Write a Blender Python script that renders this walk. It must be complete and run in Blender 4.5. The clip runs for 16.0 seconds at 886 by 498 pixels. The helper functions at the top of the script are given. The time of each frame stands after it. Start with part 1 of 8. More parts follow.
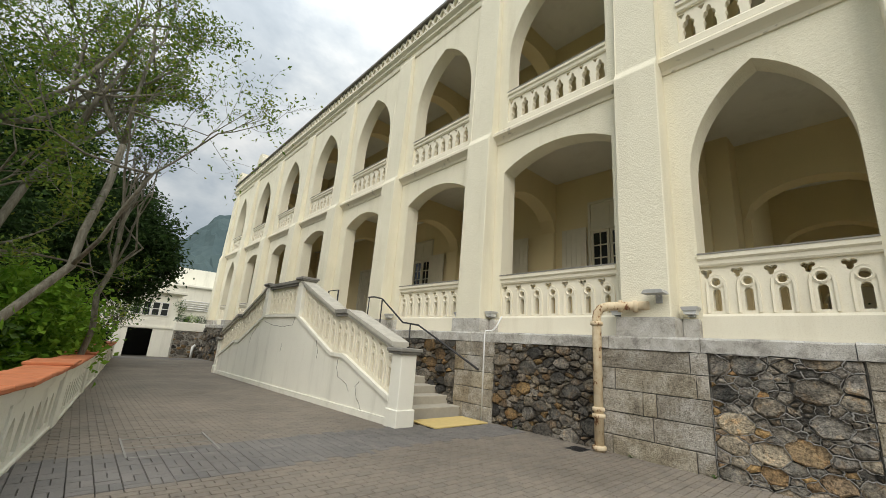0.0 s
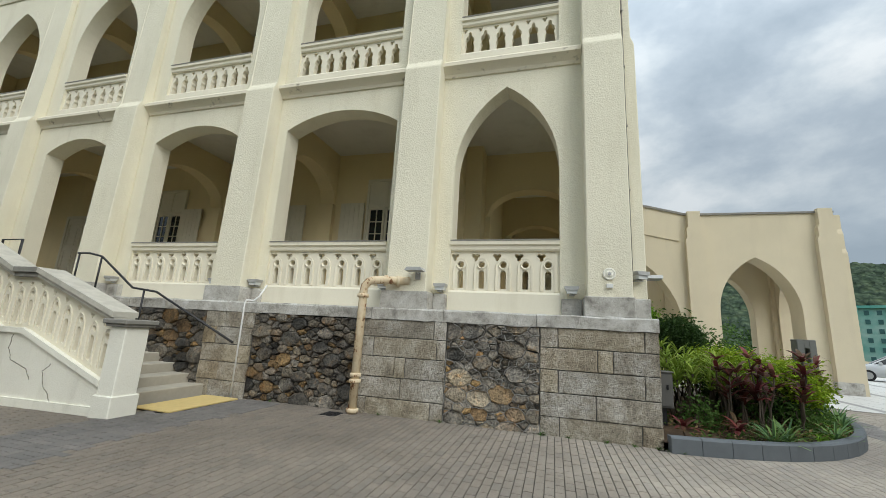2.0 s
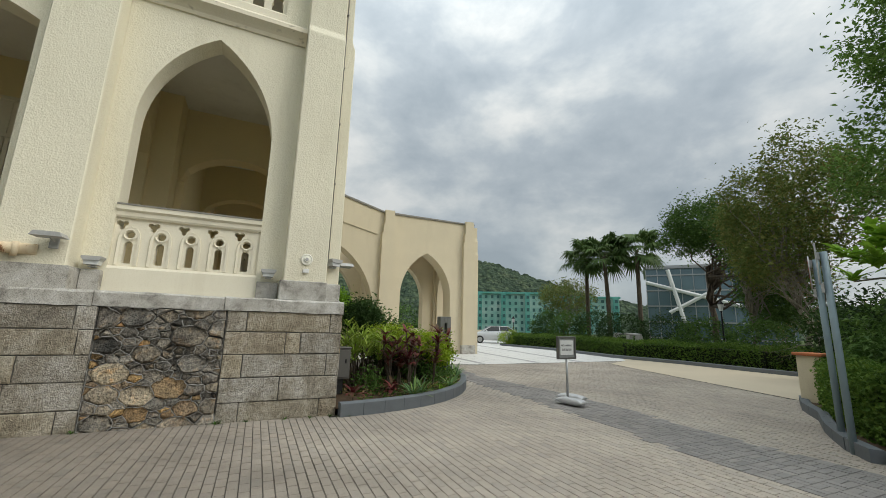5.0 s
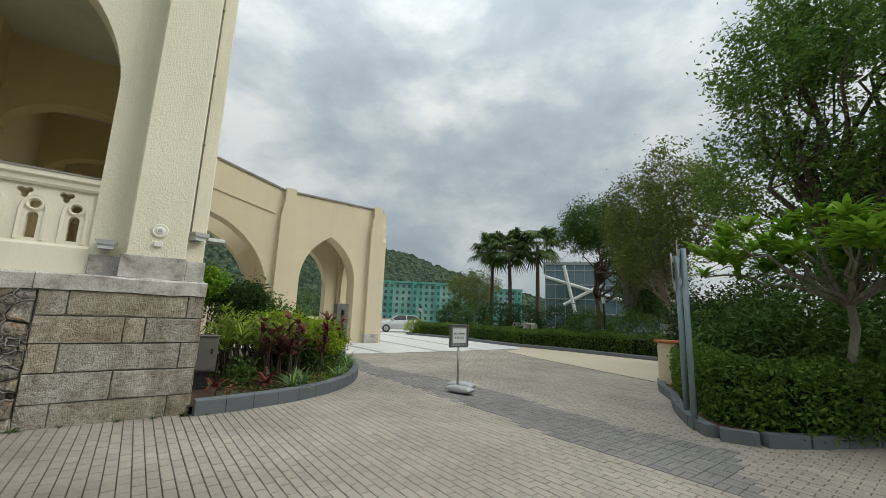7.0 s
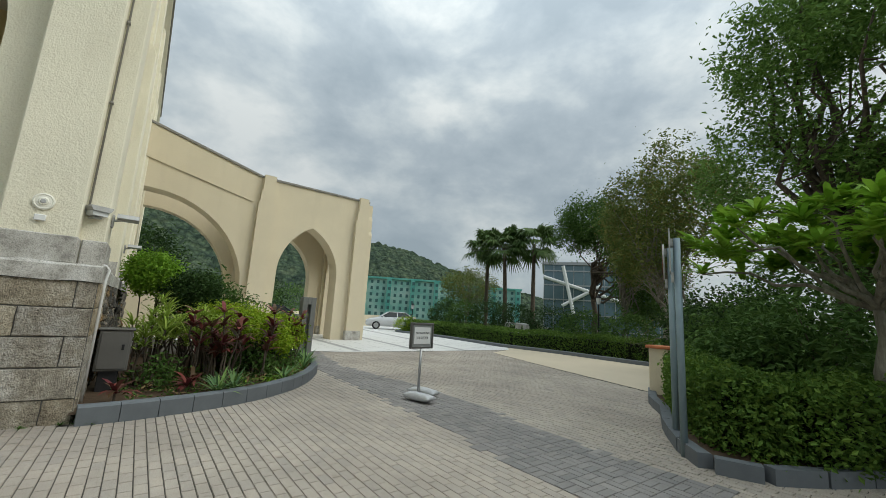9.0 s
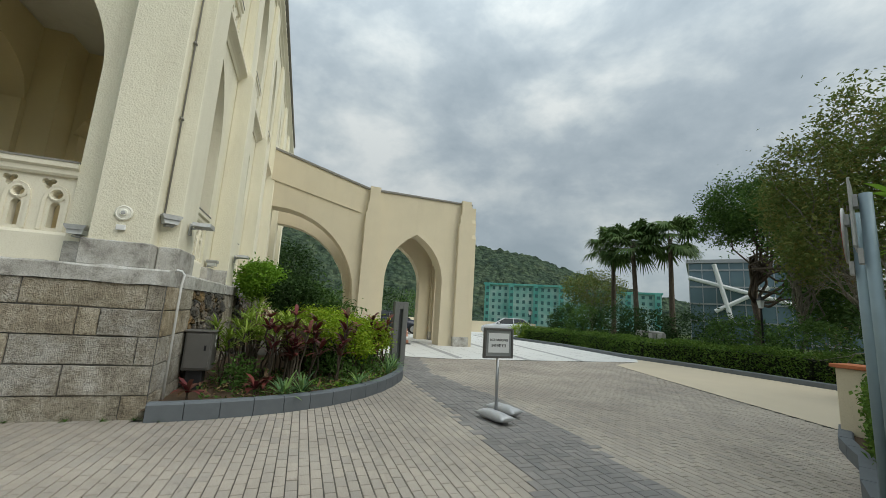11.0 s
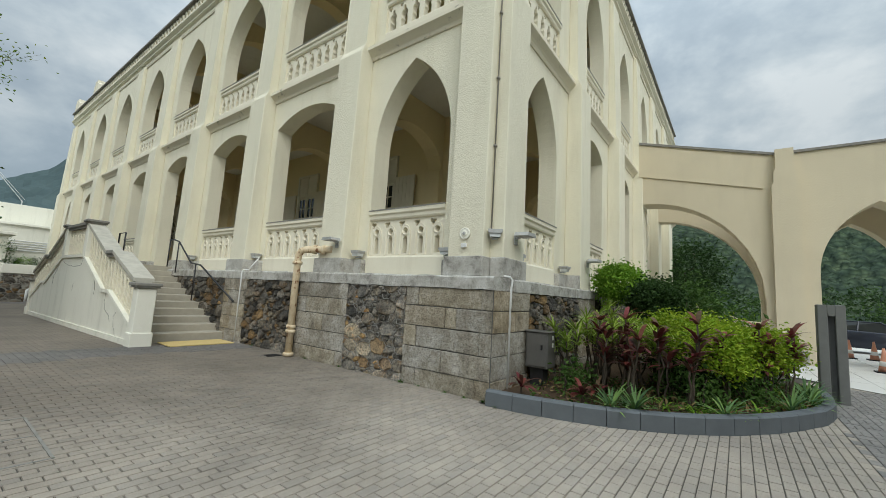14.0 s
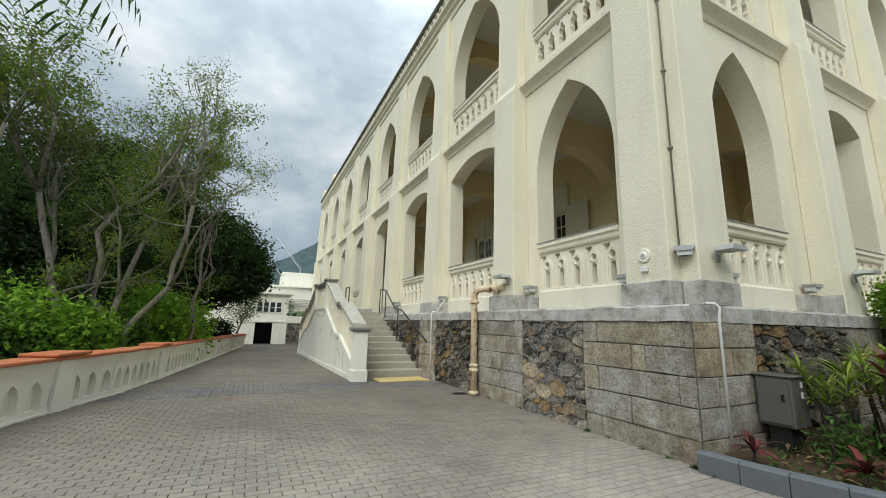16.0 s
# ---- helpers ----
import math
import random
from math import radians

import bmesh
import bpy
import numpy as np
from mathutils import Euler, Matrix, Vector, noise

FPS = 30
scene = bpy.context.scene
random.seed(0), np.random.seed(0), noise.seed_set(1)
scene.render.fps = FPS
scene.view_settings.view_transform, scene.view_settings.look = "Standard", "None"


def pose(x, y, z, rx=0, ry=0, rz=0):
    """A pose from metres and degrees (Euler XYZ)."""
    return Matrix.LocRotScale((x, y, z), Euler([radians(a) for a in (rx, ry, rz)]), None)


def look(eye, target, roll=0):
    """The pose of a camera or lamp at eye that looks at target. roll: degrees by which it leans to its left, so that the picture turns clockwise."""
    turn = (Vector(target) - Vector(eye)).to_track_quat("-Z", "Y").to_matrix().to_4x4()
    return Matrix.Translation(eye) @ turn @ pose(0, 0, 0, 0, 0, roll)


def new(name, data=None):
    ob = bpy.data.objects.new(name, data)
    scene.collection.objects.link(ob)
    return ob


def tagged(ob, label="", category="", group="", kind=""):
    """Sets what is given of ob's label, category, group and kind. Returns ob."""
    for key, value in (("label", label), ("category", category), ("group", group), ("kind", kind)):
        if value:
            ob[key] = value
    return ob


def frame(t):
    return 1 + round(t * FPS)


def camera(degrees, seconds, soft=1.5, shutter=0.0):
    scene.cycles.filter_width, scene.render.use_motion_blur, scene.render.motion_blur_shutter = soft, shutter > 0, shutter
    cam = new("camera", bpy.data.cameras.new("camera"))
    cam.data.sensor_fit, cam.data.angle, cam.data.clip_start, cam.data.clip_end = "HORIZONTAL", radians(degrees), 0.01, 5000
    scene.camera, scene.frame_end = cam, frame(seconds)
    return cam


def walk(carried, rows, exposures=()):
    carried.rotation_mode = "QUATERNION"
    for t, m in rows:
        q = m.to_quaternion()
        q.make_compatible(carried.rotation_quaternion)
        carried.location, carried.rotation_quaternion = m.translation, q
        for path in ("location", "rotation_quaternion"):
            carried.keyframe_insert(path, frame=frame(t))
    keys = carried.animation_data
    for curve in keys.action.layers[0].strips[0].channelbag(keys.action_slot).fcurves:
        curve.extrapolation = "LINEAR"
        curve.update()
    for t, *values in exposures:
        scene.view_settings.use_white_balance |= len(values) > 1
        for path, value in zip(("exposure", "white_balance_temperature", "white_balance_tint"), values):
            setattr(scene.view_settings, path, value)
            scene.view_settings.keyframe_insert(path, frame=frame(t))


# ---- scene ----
cam = camera(96.8, 16.0, soft=0.6)
METRES, EYE, TILT, LEAN, TURN = 5.6, 1.443, 0.0, 0.0, -41.2
ROWS = [
    (0.0, 0.0, 0.0, 0.0, -1.0, 13.97, -4.01),
    (0.5, 0.0013, 0.0004, -0.0003, -5.02, 13.99, -3.85),
    (1.0, 0.0021, 0.0022, -0.0001, -11.38, 13.68, -3.61),
    (1.5, 0.0037, 0.007, 0.0024, -21.25, 12.82, -3.36),
    (2.0, 0.0044, 0.0045, 0.0034, -33.37, 11.82, -3.21),
    (2.5, -0.0015, 0.002, 0.0032, -46.06, 11.22, -2.95),
    (3.0, -0.0092, -0.0011, 0.0062, -57.09, 11.08, -2.73),
    (3.5, -0.0146, -0.0115, 0.0085, -65.18, 11.34, -2.42),
    (4.0, -0.014, -0.0315, 0.0102, -70.2, 11.23, -2.17),
    (6.5, 0.0489, -0.0771, 0.0065, -80.02, 10.11, -1.4),
    (7.0, 0.0882, -0.0988, 0.0045, -86.41, 9.77, -2.17),
    (7.5, 0.1301, -0.1287, 0.0051, -91.95, 9.71, -2.93),
    (8.0, 0.1826, -0.1535, 0.0057, -94.17, 9.66, -3.27),
    (8.5, 0.228, -0.1803, 0.0047, -91.57, 9.46, -3.39),
    (9.0, 0.2735, -0.2156, 0.0076, -86.35, 9.52, -3.47),
    (11.5, 0.5236, -0.3603, 0.0066, -60.1, 9.19, -3.58),
    (12.0, 0.5678, -0.3825, 0.0048, -50.32, 8.6, -3.67),
    (12.5, 0.6089, -0.402, 0.0066, -44.37, 7.1, -3.58),
    (13.0, 0.6538, -0.4035, 0.0065, -36.84, 6.8, -3.14),
    (13.5, 0.6909, -0.4053, 0.0064, -24.93, 6.85, -3.17),
    (14.0, 0.7263, -0.4112, 0.0082, -12.23, 6.78, -3.46),
    (14.5, 0.7525, -0.4006, 0.0062, -1.68, 7.33, -3.24),
    (15.0, 0.7721, -0.379, 0.0095, 6.68, 8.21, -2.47),
    (15.5, 0.783, -0.373, 0.0111, 12.26, 9.13, -1.51),
    (16.0, 0.7991, -0.3729, 0.0132, 15.52, 10.79, -1.37),
]
walk(cam, [(t, pose(0, 0, EYE, TILT, LEAN, TURN) @ pose(METRES * x, METRES * y, METRES * z, 90 + pitch, roll, yaw)) for t, x, y, z, yaw, pitch, roll in ROWS],
     exposures=[(0.0, 0.47, 6950, 10), (1.5, 0.42, 6500, 8), (3.0, 0.40, 6450, 7), (4.0, 0.34, 6850, 8), (7.0, 0.29, 6800, 7), (8.5, 0.27, 6650, 5), (12.5, 0.18, 6650, 5), (14.5, 0.30, 6350, 5), (16.0, 0.42, 6450, 6)])

SKY_LEVEL, SKY_ZENITH, SUN_POWER = 0.72, 2.3, 1.5

# ---------------------------------------------------------------- world and light
world = bpy.data.worlds.new("overcast_sky")
scene.world = world
world.use_nodes = True
wn, wl = world.node_tree.nodes, world.node_tree.links
wn.clear()
w_out = wn.new("ShaderNodeOutputWorld")
w_sky = wn.new("ShaderNodeTexSky")
w_sky.sky_type = "NISHITA"
w_sky.sun_disc = False
w_sky.sun_elevation, w_sky.sun_rotation = radians(39), radians(225)
w_bg1 = wn.new("ShaderNodeBackground")
w_bg1.inputs["Strength"].default_value = 0.10
wl.new(w_sky.outputs[0], w_bg1.inputs["Color"])
w_tc = wn.new("ShaderNodeTexCoord")
w_sep = wn.new("ShaderNodeSeparateXYZ")
wl.new(w_tc.outputs["Generated"], w_sep.inputs[0])


def wmath(op, a, b=None, c=None):
    n = wn.new("ShaderNodeMath")
    n.operation = op
    for i, v in enumerate((a, b, c)):
        if v is None:
            continue
        if isinstance(v, (int, float)):
            n.inputs[i].default_value = v
        else:
            wl.new(v, n.inputs[i])
    return n.outputs[0]


# cloud layer: the direction, squeezed upright so that the clouds lie flat
w_cmb = wn.new("ShaderNodeMapping")
w_cmb.inputs["Scale"].default_value = (1.0, 1.0, 1.7)
w_cmb.inputs["Location"].default_value = (3.1, 1.7, 0.4)
wl.new(w_tc.outputs["Generated"], w_cmb.inputs["Vector"])
w_n1 = wn.new("ShaderNodeTexNoise")
w_n1.inputs["Scale"].default_value, w_n1.inputs["Detail"].default_value = 3.1, 10.0
w_n1.inputs["Roughness"].default_value, w_n1.inputs["Distortion"].default_value = 0.56, 0.12
wl.new(w_cmb.outputs[0], w_n1.inputs["Vector"])
w_ramp = wn.new("ShaderNodeValToRGB")
while len(w_ramp.color_ramp.elements) < 4:
    w_ramp.color_ramp.elements.new(0.5)
for el, (p, c) in zip(w_ramp.color_ramp.elements, [(0.36, (0.34, 0.40, 0.46, 1)), (0.47, (0.42, 0.48, 0.54, 1)), (0.55, (0.53, 0.585, 0.63, 1)), (0.66, (0.72, 0.75, 0.77, 1))]):
    el.position, el.color = p, c
wl.new(w_n1.outputs["Fac"], w_ramp.inputs[0])
w_bg2 = wn.new("ShaderNodeBackground")
wl.new(w_ramp.outputs[0], w_bg2.inputs["Color"])
# an overcast dome is brightest overhead
w_up = wmath("POWER", wmath("MAXIMUM", w_sep.outputs[2], 0.0), 3.0)
wl.new(wmath("MULTIPLY_ADD", w_up, SKY_ZENITH, SKY_LEVEL), w_bg2.inputs["Strength"])
w_mix = wn.new("ShaderNodeMixShader")
w_mix.inputs[0].default_value = 0.88
wl.new(w_bg1.outputs[0], w_mix.inputs[1])
wl.new(w_bg2.outputs[0], w_mix.inputs[2])
wl.new(w_mix.outputs[0], w_out.inputs[0])

sun = new("sun", bpy.data.lights.new("sun", "SUN"))
sun.data.energy, sun.data.angle, sun.data.color = SUN_POWER, radians(42), (1.0, 0.975, 0.93)
sun.matrix_world = look((-45, -45, 52), (0, 0, 0))


# ---------------------------------------------------------------- materials
class Mat:
    """A small wrapper round a node material."""

    def __init__(self, name, rough=0.8, metal=0.0, spec=0.3):
        self.m = bpy.data.materials.new(name)
        self.m.use_nodes = True
        self.t = self.m.node_tree
        self.b = self.t.nodes["Principled BSDF"]
        self.b.inputs["Roughness"].default_value = rough
        self.b.inputs["Metallic"].default_value = metal
        self.b.inputs["Specular IOR Level"].default_value = spec
        self.tc = self.t.nodes.new("ShaderNodeTexCoord")
        self.geo = self.t.nodes.new("ShaderNodeNewGeometry")
        self.pos = self.geo.outputs["Position"]

    def link(self, a, b):
        self.t.links.new(a, b)

    def noise(self, scale, detail=4.0, rough=0.55, vec=None, stretch=None, out="Fac"):
        n = self.t.nodes.new("ShaderNodeTexNoise")
        n.inputs["Scale"].default_value, n.inputs["Detail"].default_value = scale, detail
        n.inputs["Roughness"].default_value = rough
        v = vec or self.pos
        if stretch:
            mp = self.t.nodes.new("ShaderNodeMapping")
            mp.inputs["Scale"].default_value = stretch
            self.link(v, mp.inputs["Vector"])
            v = mp.outputs[0]
        self.link(v, n.inputs["Vector"])
        return n.outputs[out]

    def voro(self, scale, feature="F1", out="Distance", vec=None):
        n = self.t.nodes.new("ShaderNodeTexVoronoi")
        n.feature = feature
        n.inputs["Scale"].default_value = scale
        self.link(vec or self.pos, n.inputs["Vector"])
        return n.outputs[out]

    def ramp(self, fac, stops):
        r = self.t.nodes.new("ShaderNodeValToRGB").color_ramp
        node = self.t.nodes[-1]
        while len(r.elements) < len(stops):
            r.elements.new(0.5)
        for el, (p, c) in zip(r.elements, stops):
            el.position = p
            el.color = (*c, 1) if len(c) == 3 else c
        self.link(fac, node.inputs[0])
        return node.outputs[0]

    def mix(self, fac, a, b, mode="MIX"):
        n = self.t.nodes.new("ShaderNodeMix")
        n.data_type, n.blend_type = "RGBA", mode
        for sock, v in ((n.inputs[0], fac), (n.inputs[6], a), (n.inputs[7], b)):
            if isinstance(v, (int, float)):
                sock.default_value = v
            elif isinstance(v, tuple):
                sock.default_value = (*v, 1) if len(v) == 3 else v
            else:
                self.link(v, sock)
        return n.outputs[2]

    def rand(self):
        n = self.t.nodes.new("ShaderNodeObjectInfo")
        return n.outputs["Random"]

    def island(self):
        return self.geo.outputs["Random Per Island"]

    def add(self, a, b, op="ADD"):
        n = self.t.nodes.new("ShaderNodeMath")
        n.operation = op
        for i, v in enumerate((a, b)):
            if isinstance(v, (int, float)):
                n.inputs[i].default_value = v
            else:
                self.link(v, n.inputs[i])
        return n.outputs[0]

    def color(self, c):
        if isinstance(c, tuple):
            self.b.inputs["Base Color"].default_value = (*c, 1)
        else:
            self.link(c, self.b.inputs["Base Color"])
        return self

    def bump(self, h, strength=0.3, dist=0.01):
        n = self.t.nodes.new("ShaderNodeBump")
        n.inputs["Strength"].default_value, n.inputs["Distance"].default_value = strength, dist
        self.link(h, n.inputs["Height"])
        self.link(n.outputs[0], self.b.inputs["Normal"])
        return self


def paint(name, base, dirty, grain=22.0, relief=0.5, dist=0.012, rough=0.88):
    """Painted render: streaks of dirt, patchy tone and a rough cast grain."""
    k = Mat(name, rough)
    patch = k.ramp(k.noise(0.7, 6, 0.6), [(0.35, (0, 0, 0)), (0.72, (1, 1, 1))])
    streak = k.ramp(k.noise(1.0, 7, 0.65, stretch=(2.2, 2.2, 0.35)), [(0.52, (0, 0, 0)), (0.80, (1, 1, 1))])
    c = k.mix(patch, base, tuple(v * 0.93 for v in base))
    c = k.mix(k.add(streak, 0.45, "MULTIPLY"), c, dirty)
    speck = k.ramp(k.noise(60, 3), [(0.30, (0.86, 0.84, 0.80)), (0.5, (1, 1, 1))])
    c = k.mix(0.5, c, speck, "MULTIPLY")
    k.color(c)
    h = k.add(k.noise(grain, 5, 0.6), k.noise(grain * 3.2, 3, 0.6))
    return k.bump(h, relief, dist)


cream = paint("cream_roughcast", (0.82, 0.775, 0.62), (0.56, 0.50, 0.36), 12, 0.5, 0.02).m
cream_smooth = paint("cream_paint", (0.82, 0.77, 0.63), (0.58, 0.52, 0.40), 30, 0.25, 0.006).m
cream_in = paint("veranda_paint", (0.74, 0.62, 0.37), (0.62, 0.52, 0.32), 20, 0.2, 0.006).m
white_wall = paint("white_paint", (0.86, 0.84, 0.74), (0.42, 0.40, 0.32), 14, 0.4, 0.01).m
portal_paint = paint("portal_paint", (0.68, 0.60, 0.44), (0.56, 0.49, 0.36), 18, 0.35, 0.012).m
ceiling_mat = paint("ceiling_paint", (0.74, 0.72, 0.64), (0.5, 0.47, 0.4), 12, 0.1, 0.004).m


k = Mat("string_paint", 0.9)
patch = k.ramp(k.noise(2.6, 7, 0.7, stretch=(1, 1, 1.6)), [(0.60, (0, 0, 0)), (0.71, (1, 1, 1))])
k.color(k.mix(patch, (0.77, 0.71, 0.57), (0.22, 0.18, 0.13))).bump(k.noise(18, 5), 0.4, 0.01)
string_paint = k.m


def plain(name, c, rough=0.6, metal=0.0, var=0.15, scale=8.0, bump=0.0):
    k = Mat(name, rough, metal)
    n = k.noise(scale, 6, 0.6)
    k.color(k.mix(n, tuple(v * (1 - var) for v in c), tuple(min(1, v * (1 + var)) for v in c)))
    if bump:
        k.bump(k.noise(scale * 6, 4), bump, 0.004)
    return k.m


k = Mat("granite", 0.82)
tone = k.ramp(k.rand(), [(0.0, (0.52, 0.50, 0.465)), (0.2, (0.68, 0.65, 0.595)), (0.4, (0.61, 0.59, 0.55)), (0.6, (0.67, 0.61, 0.495)), (0.75, (0.54, 0.52, 0.485)), (0.9, (0.65, 0.56, 0.42)), (1.0, (0.64, 0.615, 0.57))])
fine = k.ramp(k.noise(75, 5, 0.8), [(0.34, (0.60, 0.59, 0.58)), (0.48, (0.96, 0.96, 0.95)), (0.68, (1.18, 1.17, 1.15))])
pits = k.ramp(k.noise(24, 6, 0.75), [(0.36, (0.58, 0.56, 0.54)), (0.50, (1.0, 1.0, 1.0)), (0.70, (1.15, 1.14, 1.12))])
grain = k.mix(1.0, fine, pits, "MULTIPLY")
stain = k.ramp(k.noise(2.6, 7, 0.7), [(0.34, (1, 1, 1)), (0.54, (0.66, 0.62, 0.55)), (0.72, (0.36, 0.34, 0.31))])
k.color(k.mix(1.0, k.mix(1.0, tone, grain, "MULTIPLY"), stain, "MULTIPLY"))
k.bump(k.add(k.noise(16, 7, 0.75), k.noise(60, 3)), 1.0, 0.035)
granite = k.m

k = Mat("pale_granite", 0.8)
grain = k.ramp(k.noise(80, 4, 0.7), [(0.32, (0.25, 0.25, 0.245)), (0.48, (0.52, 0.515, 0.495)), (0.70, (0.70, 0.69, 0.665))])
stain = k.ramp(k.noise(3.2, 7, 0.72), [(0.34, (1.08, 1.07, 1.05)), (0.52, (0.80, 0.77, 0.72)), (0.66, (0.40, 0.38, 0.35))])
k.color(k.mix(1.0, grain, stain, "MULTIPLY")).bump(k.noise(40, 5), 0.45, 0.008)
coping_stone = k.m


def rubble_mat(name, per, level=1.0):
    k = Mat(name, 0.8)
    r = k.rand() if per == "object" else k.island()
    tone = k.ramp(r, [(0.0, (0.08, 0.078, 0.072)), (0.14, (0.24, 0.225, 0.20)), (0.28, (0.40, 0.36, 0.30)), (0.40, (0.15, 0.142, 0.13)), (0.52, (0.46, 0.39, 0.29)),
                      (0.64, (0.22, 0.20, 0.175)), (0.76, (0.50, 0.46, 0.40)), (0.88, (0.30, 0.20, 0.11)), (0.95, (0.50, 0.33, 0.15)), (1.0, (0.18, 0.17, 0.16))])
    g = k.ramp(k.noise(26, 6, 0.65), [(0.34, (0.36 * level, 0.35 * level, 0.34 * level)), (0.50, (level, level, level)), (0.68, (1.5 * level, 1.44 * level, 1.34 * level))])
    blot = k.ramp(k.noise(7, 5, 0.6), [(0.42, (0.82, 0.84, 0.86)), (0.56, (1.0, 1.0, 1.0)), (0.70, (1.25, 1.02, 0.78))])
    # here only blotchy grime, placed by noise
    grime_shade = k.ramp(k.noise(2.2, 6, 0.68), [(0.36, (0.42, 0.41, 0.40)), (0.50, (0.95, 0.94, 0.92)), (0.66, (1.35, 1.32, 1.26))])
    k.color(k.mix(1.0, k.mix(1.0, k.mix(1.0, tone, g, "MULTIPLY"), blot, "MULTIPLY"), grime_shade, "MULTIPLY"))
    k.bump(k.add(k.noise(9, 7, 0.7), k.noise(50, 3)), 1.0, 0.035)
    return k.m


rubble = rubble_mat("rubble_stone", "object", 1.08)
rubble_brown = rubble_mat("dark_rubble_stone", "object", 0.58)
rubble_far = rubble_mat("rubble_stone_far", "island", 0.55)
mortar = plain("mortar", (0.30, 0.285, 0.25), 0.95, 0, 0.35, 9, 0.5)
mortar_dark = plain("dark_backing_mortar", (0.062, 0.056, 0.05), 0.95, 0, 0.5, 9, 0.6)
mortar_mid = plain("grey_bedding_mortar", (0.15, 0.143, 0.13), 0.95, 0, 0.4, 9, 0.6)
mortar_light = plain("ridge_mortar", (0.31, 0.30, 0.28), 0.95, 0, 0.5, 9, 0.6)


def paver_mat(name, cols, per, grime_shade=(0.56, 0.545, 0.525)):
    """Concrete pavers; building shade along the front is painted in, with a ragged border."""
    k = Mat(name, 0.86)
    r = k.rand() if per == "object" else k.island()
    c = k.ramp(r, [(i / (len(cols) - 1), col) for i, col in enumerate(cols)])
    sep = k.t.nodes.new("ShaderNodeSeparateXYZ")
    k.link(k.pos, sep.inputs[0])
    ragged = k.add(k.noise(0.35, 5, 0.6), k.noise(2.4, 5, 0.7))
    # greyer, darker colour from about y = -1 onward stands for the building's shade
    terrace_shade = k.ramp(k.add(k.add(k.add(sep.outputs[1], 0.11, "MULTIPLY"), k.add(ragged, 0.45, "MULTIPLY")), 0.16), [(0.36, (0, 0, 0)), (0.86, (1, 1, 1))])
    c = k.mix(terrace_shade, c, k.mix(1.0, c, grime_shade, "MULTIPLY"))
    wear = k.ramp(k.noise(0.55, 6, 0.6), [(0.34, (0.80, 0.79, 0.78)), (0.66, (1.12, 1.11, 1.09))])
    g = k.ramp(k.noise(120, 3, 0.7), [(0.3, (0.78, 0.78, 0.78)), (0.6, (1.08, 1.08, 1.08))])
    spots = k.ramp(k.noise(6, 5, 0.7), [(0.28, (0.72, 0.71, 0.70)), (0.42, (1, 1, 1))])
    k.color(k.mix(1.0, k.mix(1.0, k.mix(1.0, c, wear, "MULTIPLY"), g, "MULTIPLY"), spots, "MULTIPLY"))
    k.bump(k.noise(150, 3), 0.35, 0.003)
    return k.m


TAN = [(0.375, 0.335, 0.288), (0.405, 0.358, 0.304), (0.350, 0.316, 0.276), (0.415, 0.364, 0.308), (0.385, 0.344, 0.295)]
DARK = [(0.235, 0.224, 0.216), (0.265, 0.25, 0.237), (0.215, 0.207, 0.20), (0.285, 0.267, 0.25)]
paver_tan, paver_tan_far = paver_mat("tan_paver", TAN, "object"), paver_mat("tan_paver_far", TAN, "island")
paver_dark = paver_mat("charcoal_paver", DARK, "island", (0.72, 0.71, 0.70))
joint = plain("joint_sand", (0.085, 0.077, 0.065), 0.95, 0, 0.4, 3, 0.4)
terracotta = plain("terracotta", (0.50, 0.17, 0.075), 0.75, 0, 0.28, 5, 0.4)
kerb_mat = plain("grey_kerb_paint", (0.135, 0.148, 0.158), 0.7, 0, 0.18, 6, 0.35)
kerb_pale = plain("pale_concrete", (0.42, 0.41, 0.385), 0.85, 0, 0.2, 4, 0.4)
white_paving = plain("white_paving", (0.66, 0.65, 0.62), 0.7, 0, 0.06, 0.8, 0.2)
cream_lane = plain("cream_concrete", (0.55, 0.47, 0.35), 0.85, 0, 0.1, 0.6, 0.3)
soil = plain("soil", (0.085, 0.055, 0.032), 0.95, 0, 0.5, 14, 0.8)
step_stone = plain("step_stone", (0.42, 0.385, 0.315), 0.85, 0, 0.22, 5, 0.4)
yellow_tile = plain("yellow_tile", (0.62, 0.47, 0.20), 0.8, 0, 0.15, 9, 0.3)
dark_metal = plain("dark_metal", (0.05, 0.05, 0.052), 0.45, 0.6, 0.3, 20)
steel = plain("steel", (0.42, 0.42, 0.42), 0.35, 0.9, 0.15, 10)
grey_metal = plain("grey_lamp_metal", (0.44, 0.44, 0.43), 0.55, 0.2, 0.3, 20)
glass_lamp = plain("lamp_glass", (0.62, 0.64, 0.64), 0.15, 0.0, 0.05, 4)
blue_pole = plain("blue_grey_pole", (0.23, 0.30, 0.33), 0.45, 0.2, 0.15, 6)
cabinet_paint = plain("cabinet_grey", (0.13, 0.125, 0.115), 0.5, 0.1, 0.15, 6)
white_mat = plain("white_plastic", (0.75, 0.75, 0.73), 0.5, 0, 0.05, 6)
black_mat = plain("black", (0.015, 0.015, 0.016), 0.6, 0, 0.2, 6)
red_mat = plain("red_enamel", (0.45, 0.07, 0.05), 0.5, 0, 0.1, 6)
orange_mat = plain("cone_orange", (0.55, 0.26, 0.17), 0.6, 0, 0.15, 6)
sandbag_mat = plain("silver_sandbag", (0.50, 0.50, 0.50), 0.42, 0.35, 0.2, 25, 0.5)
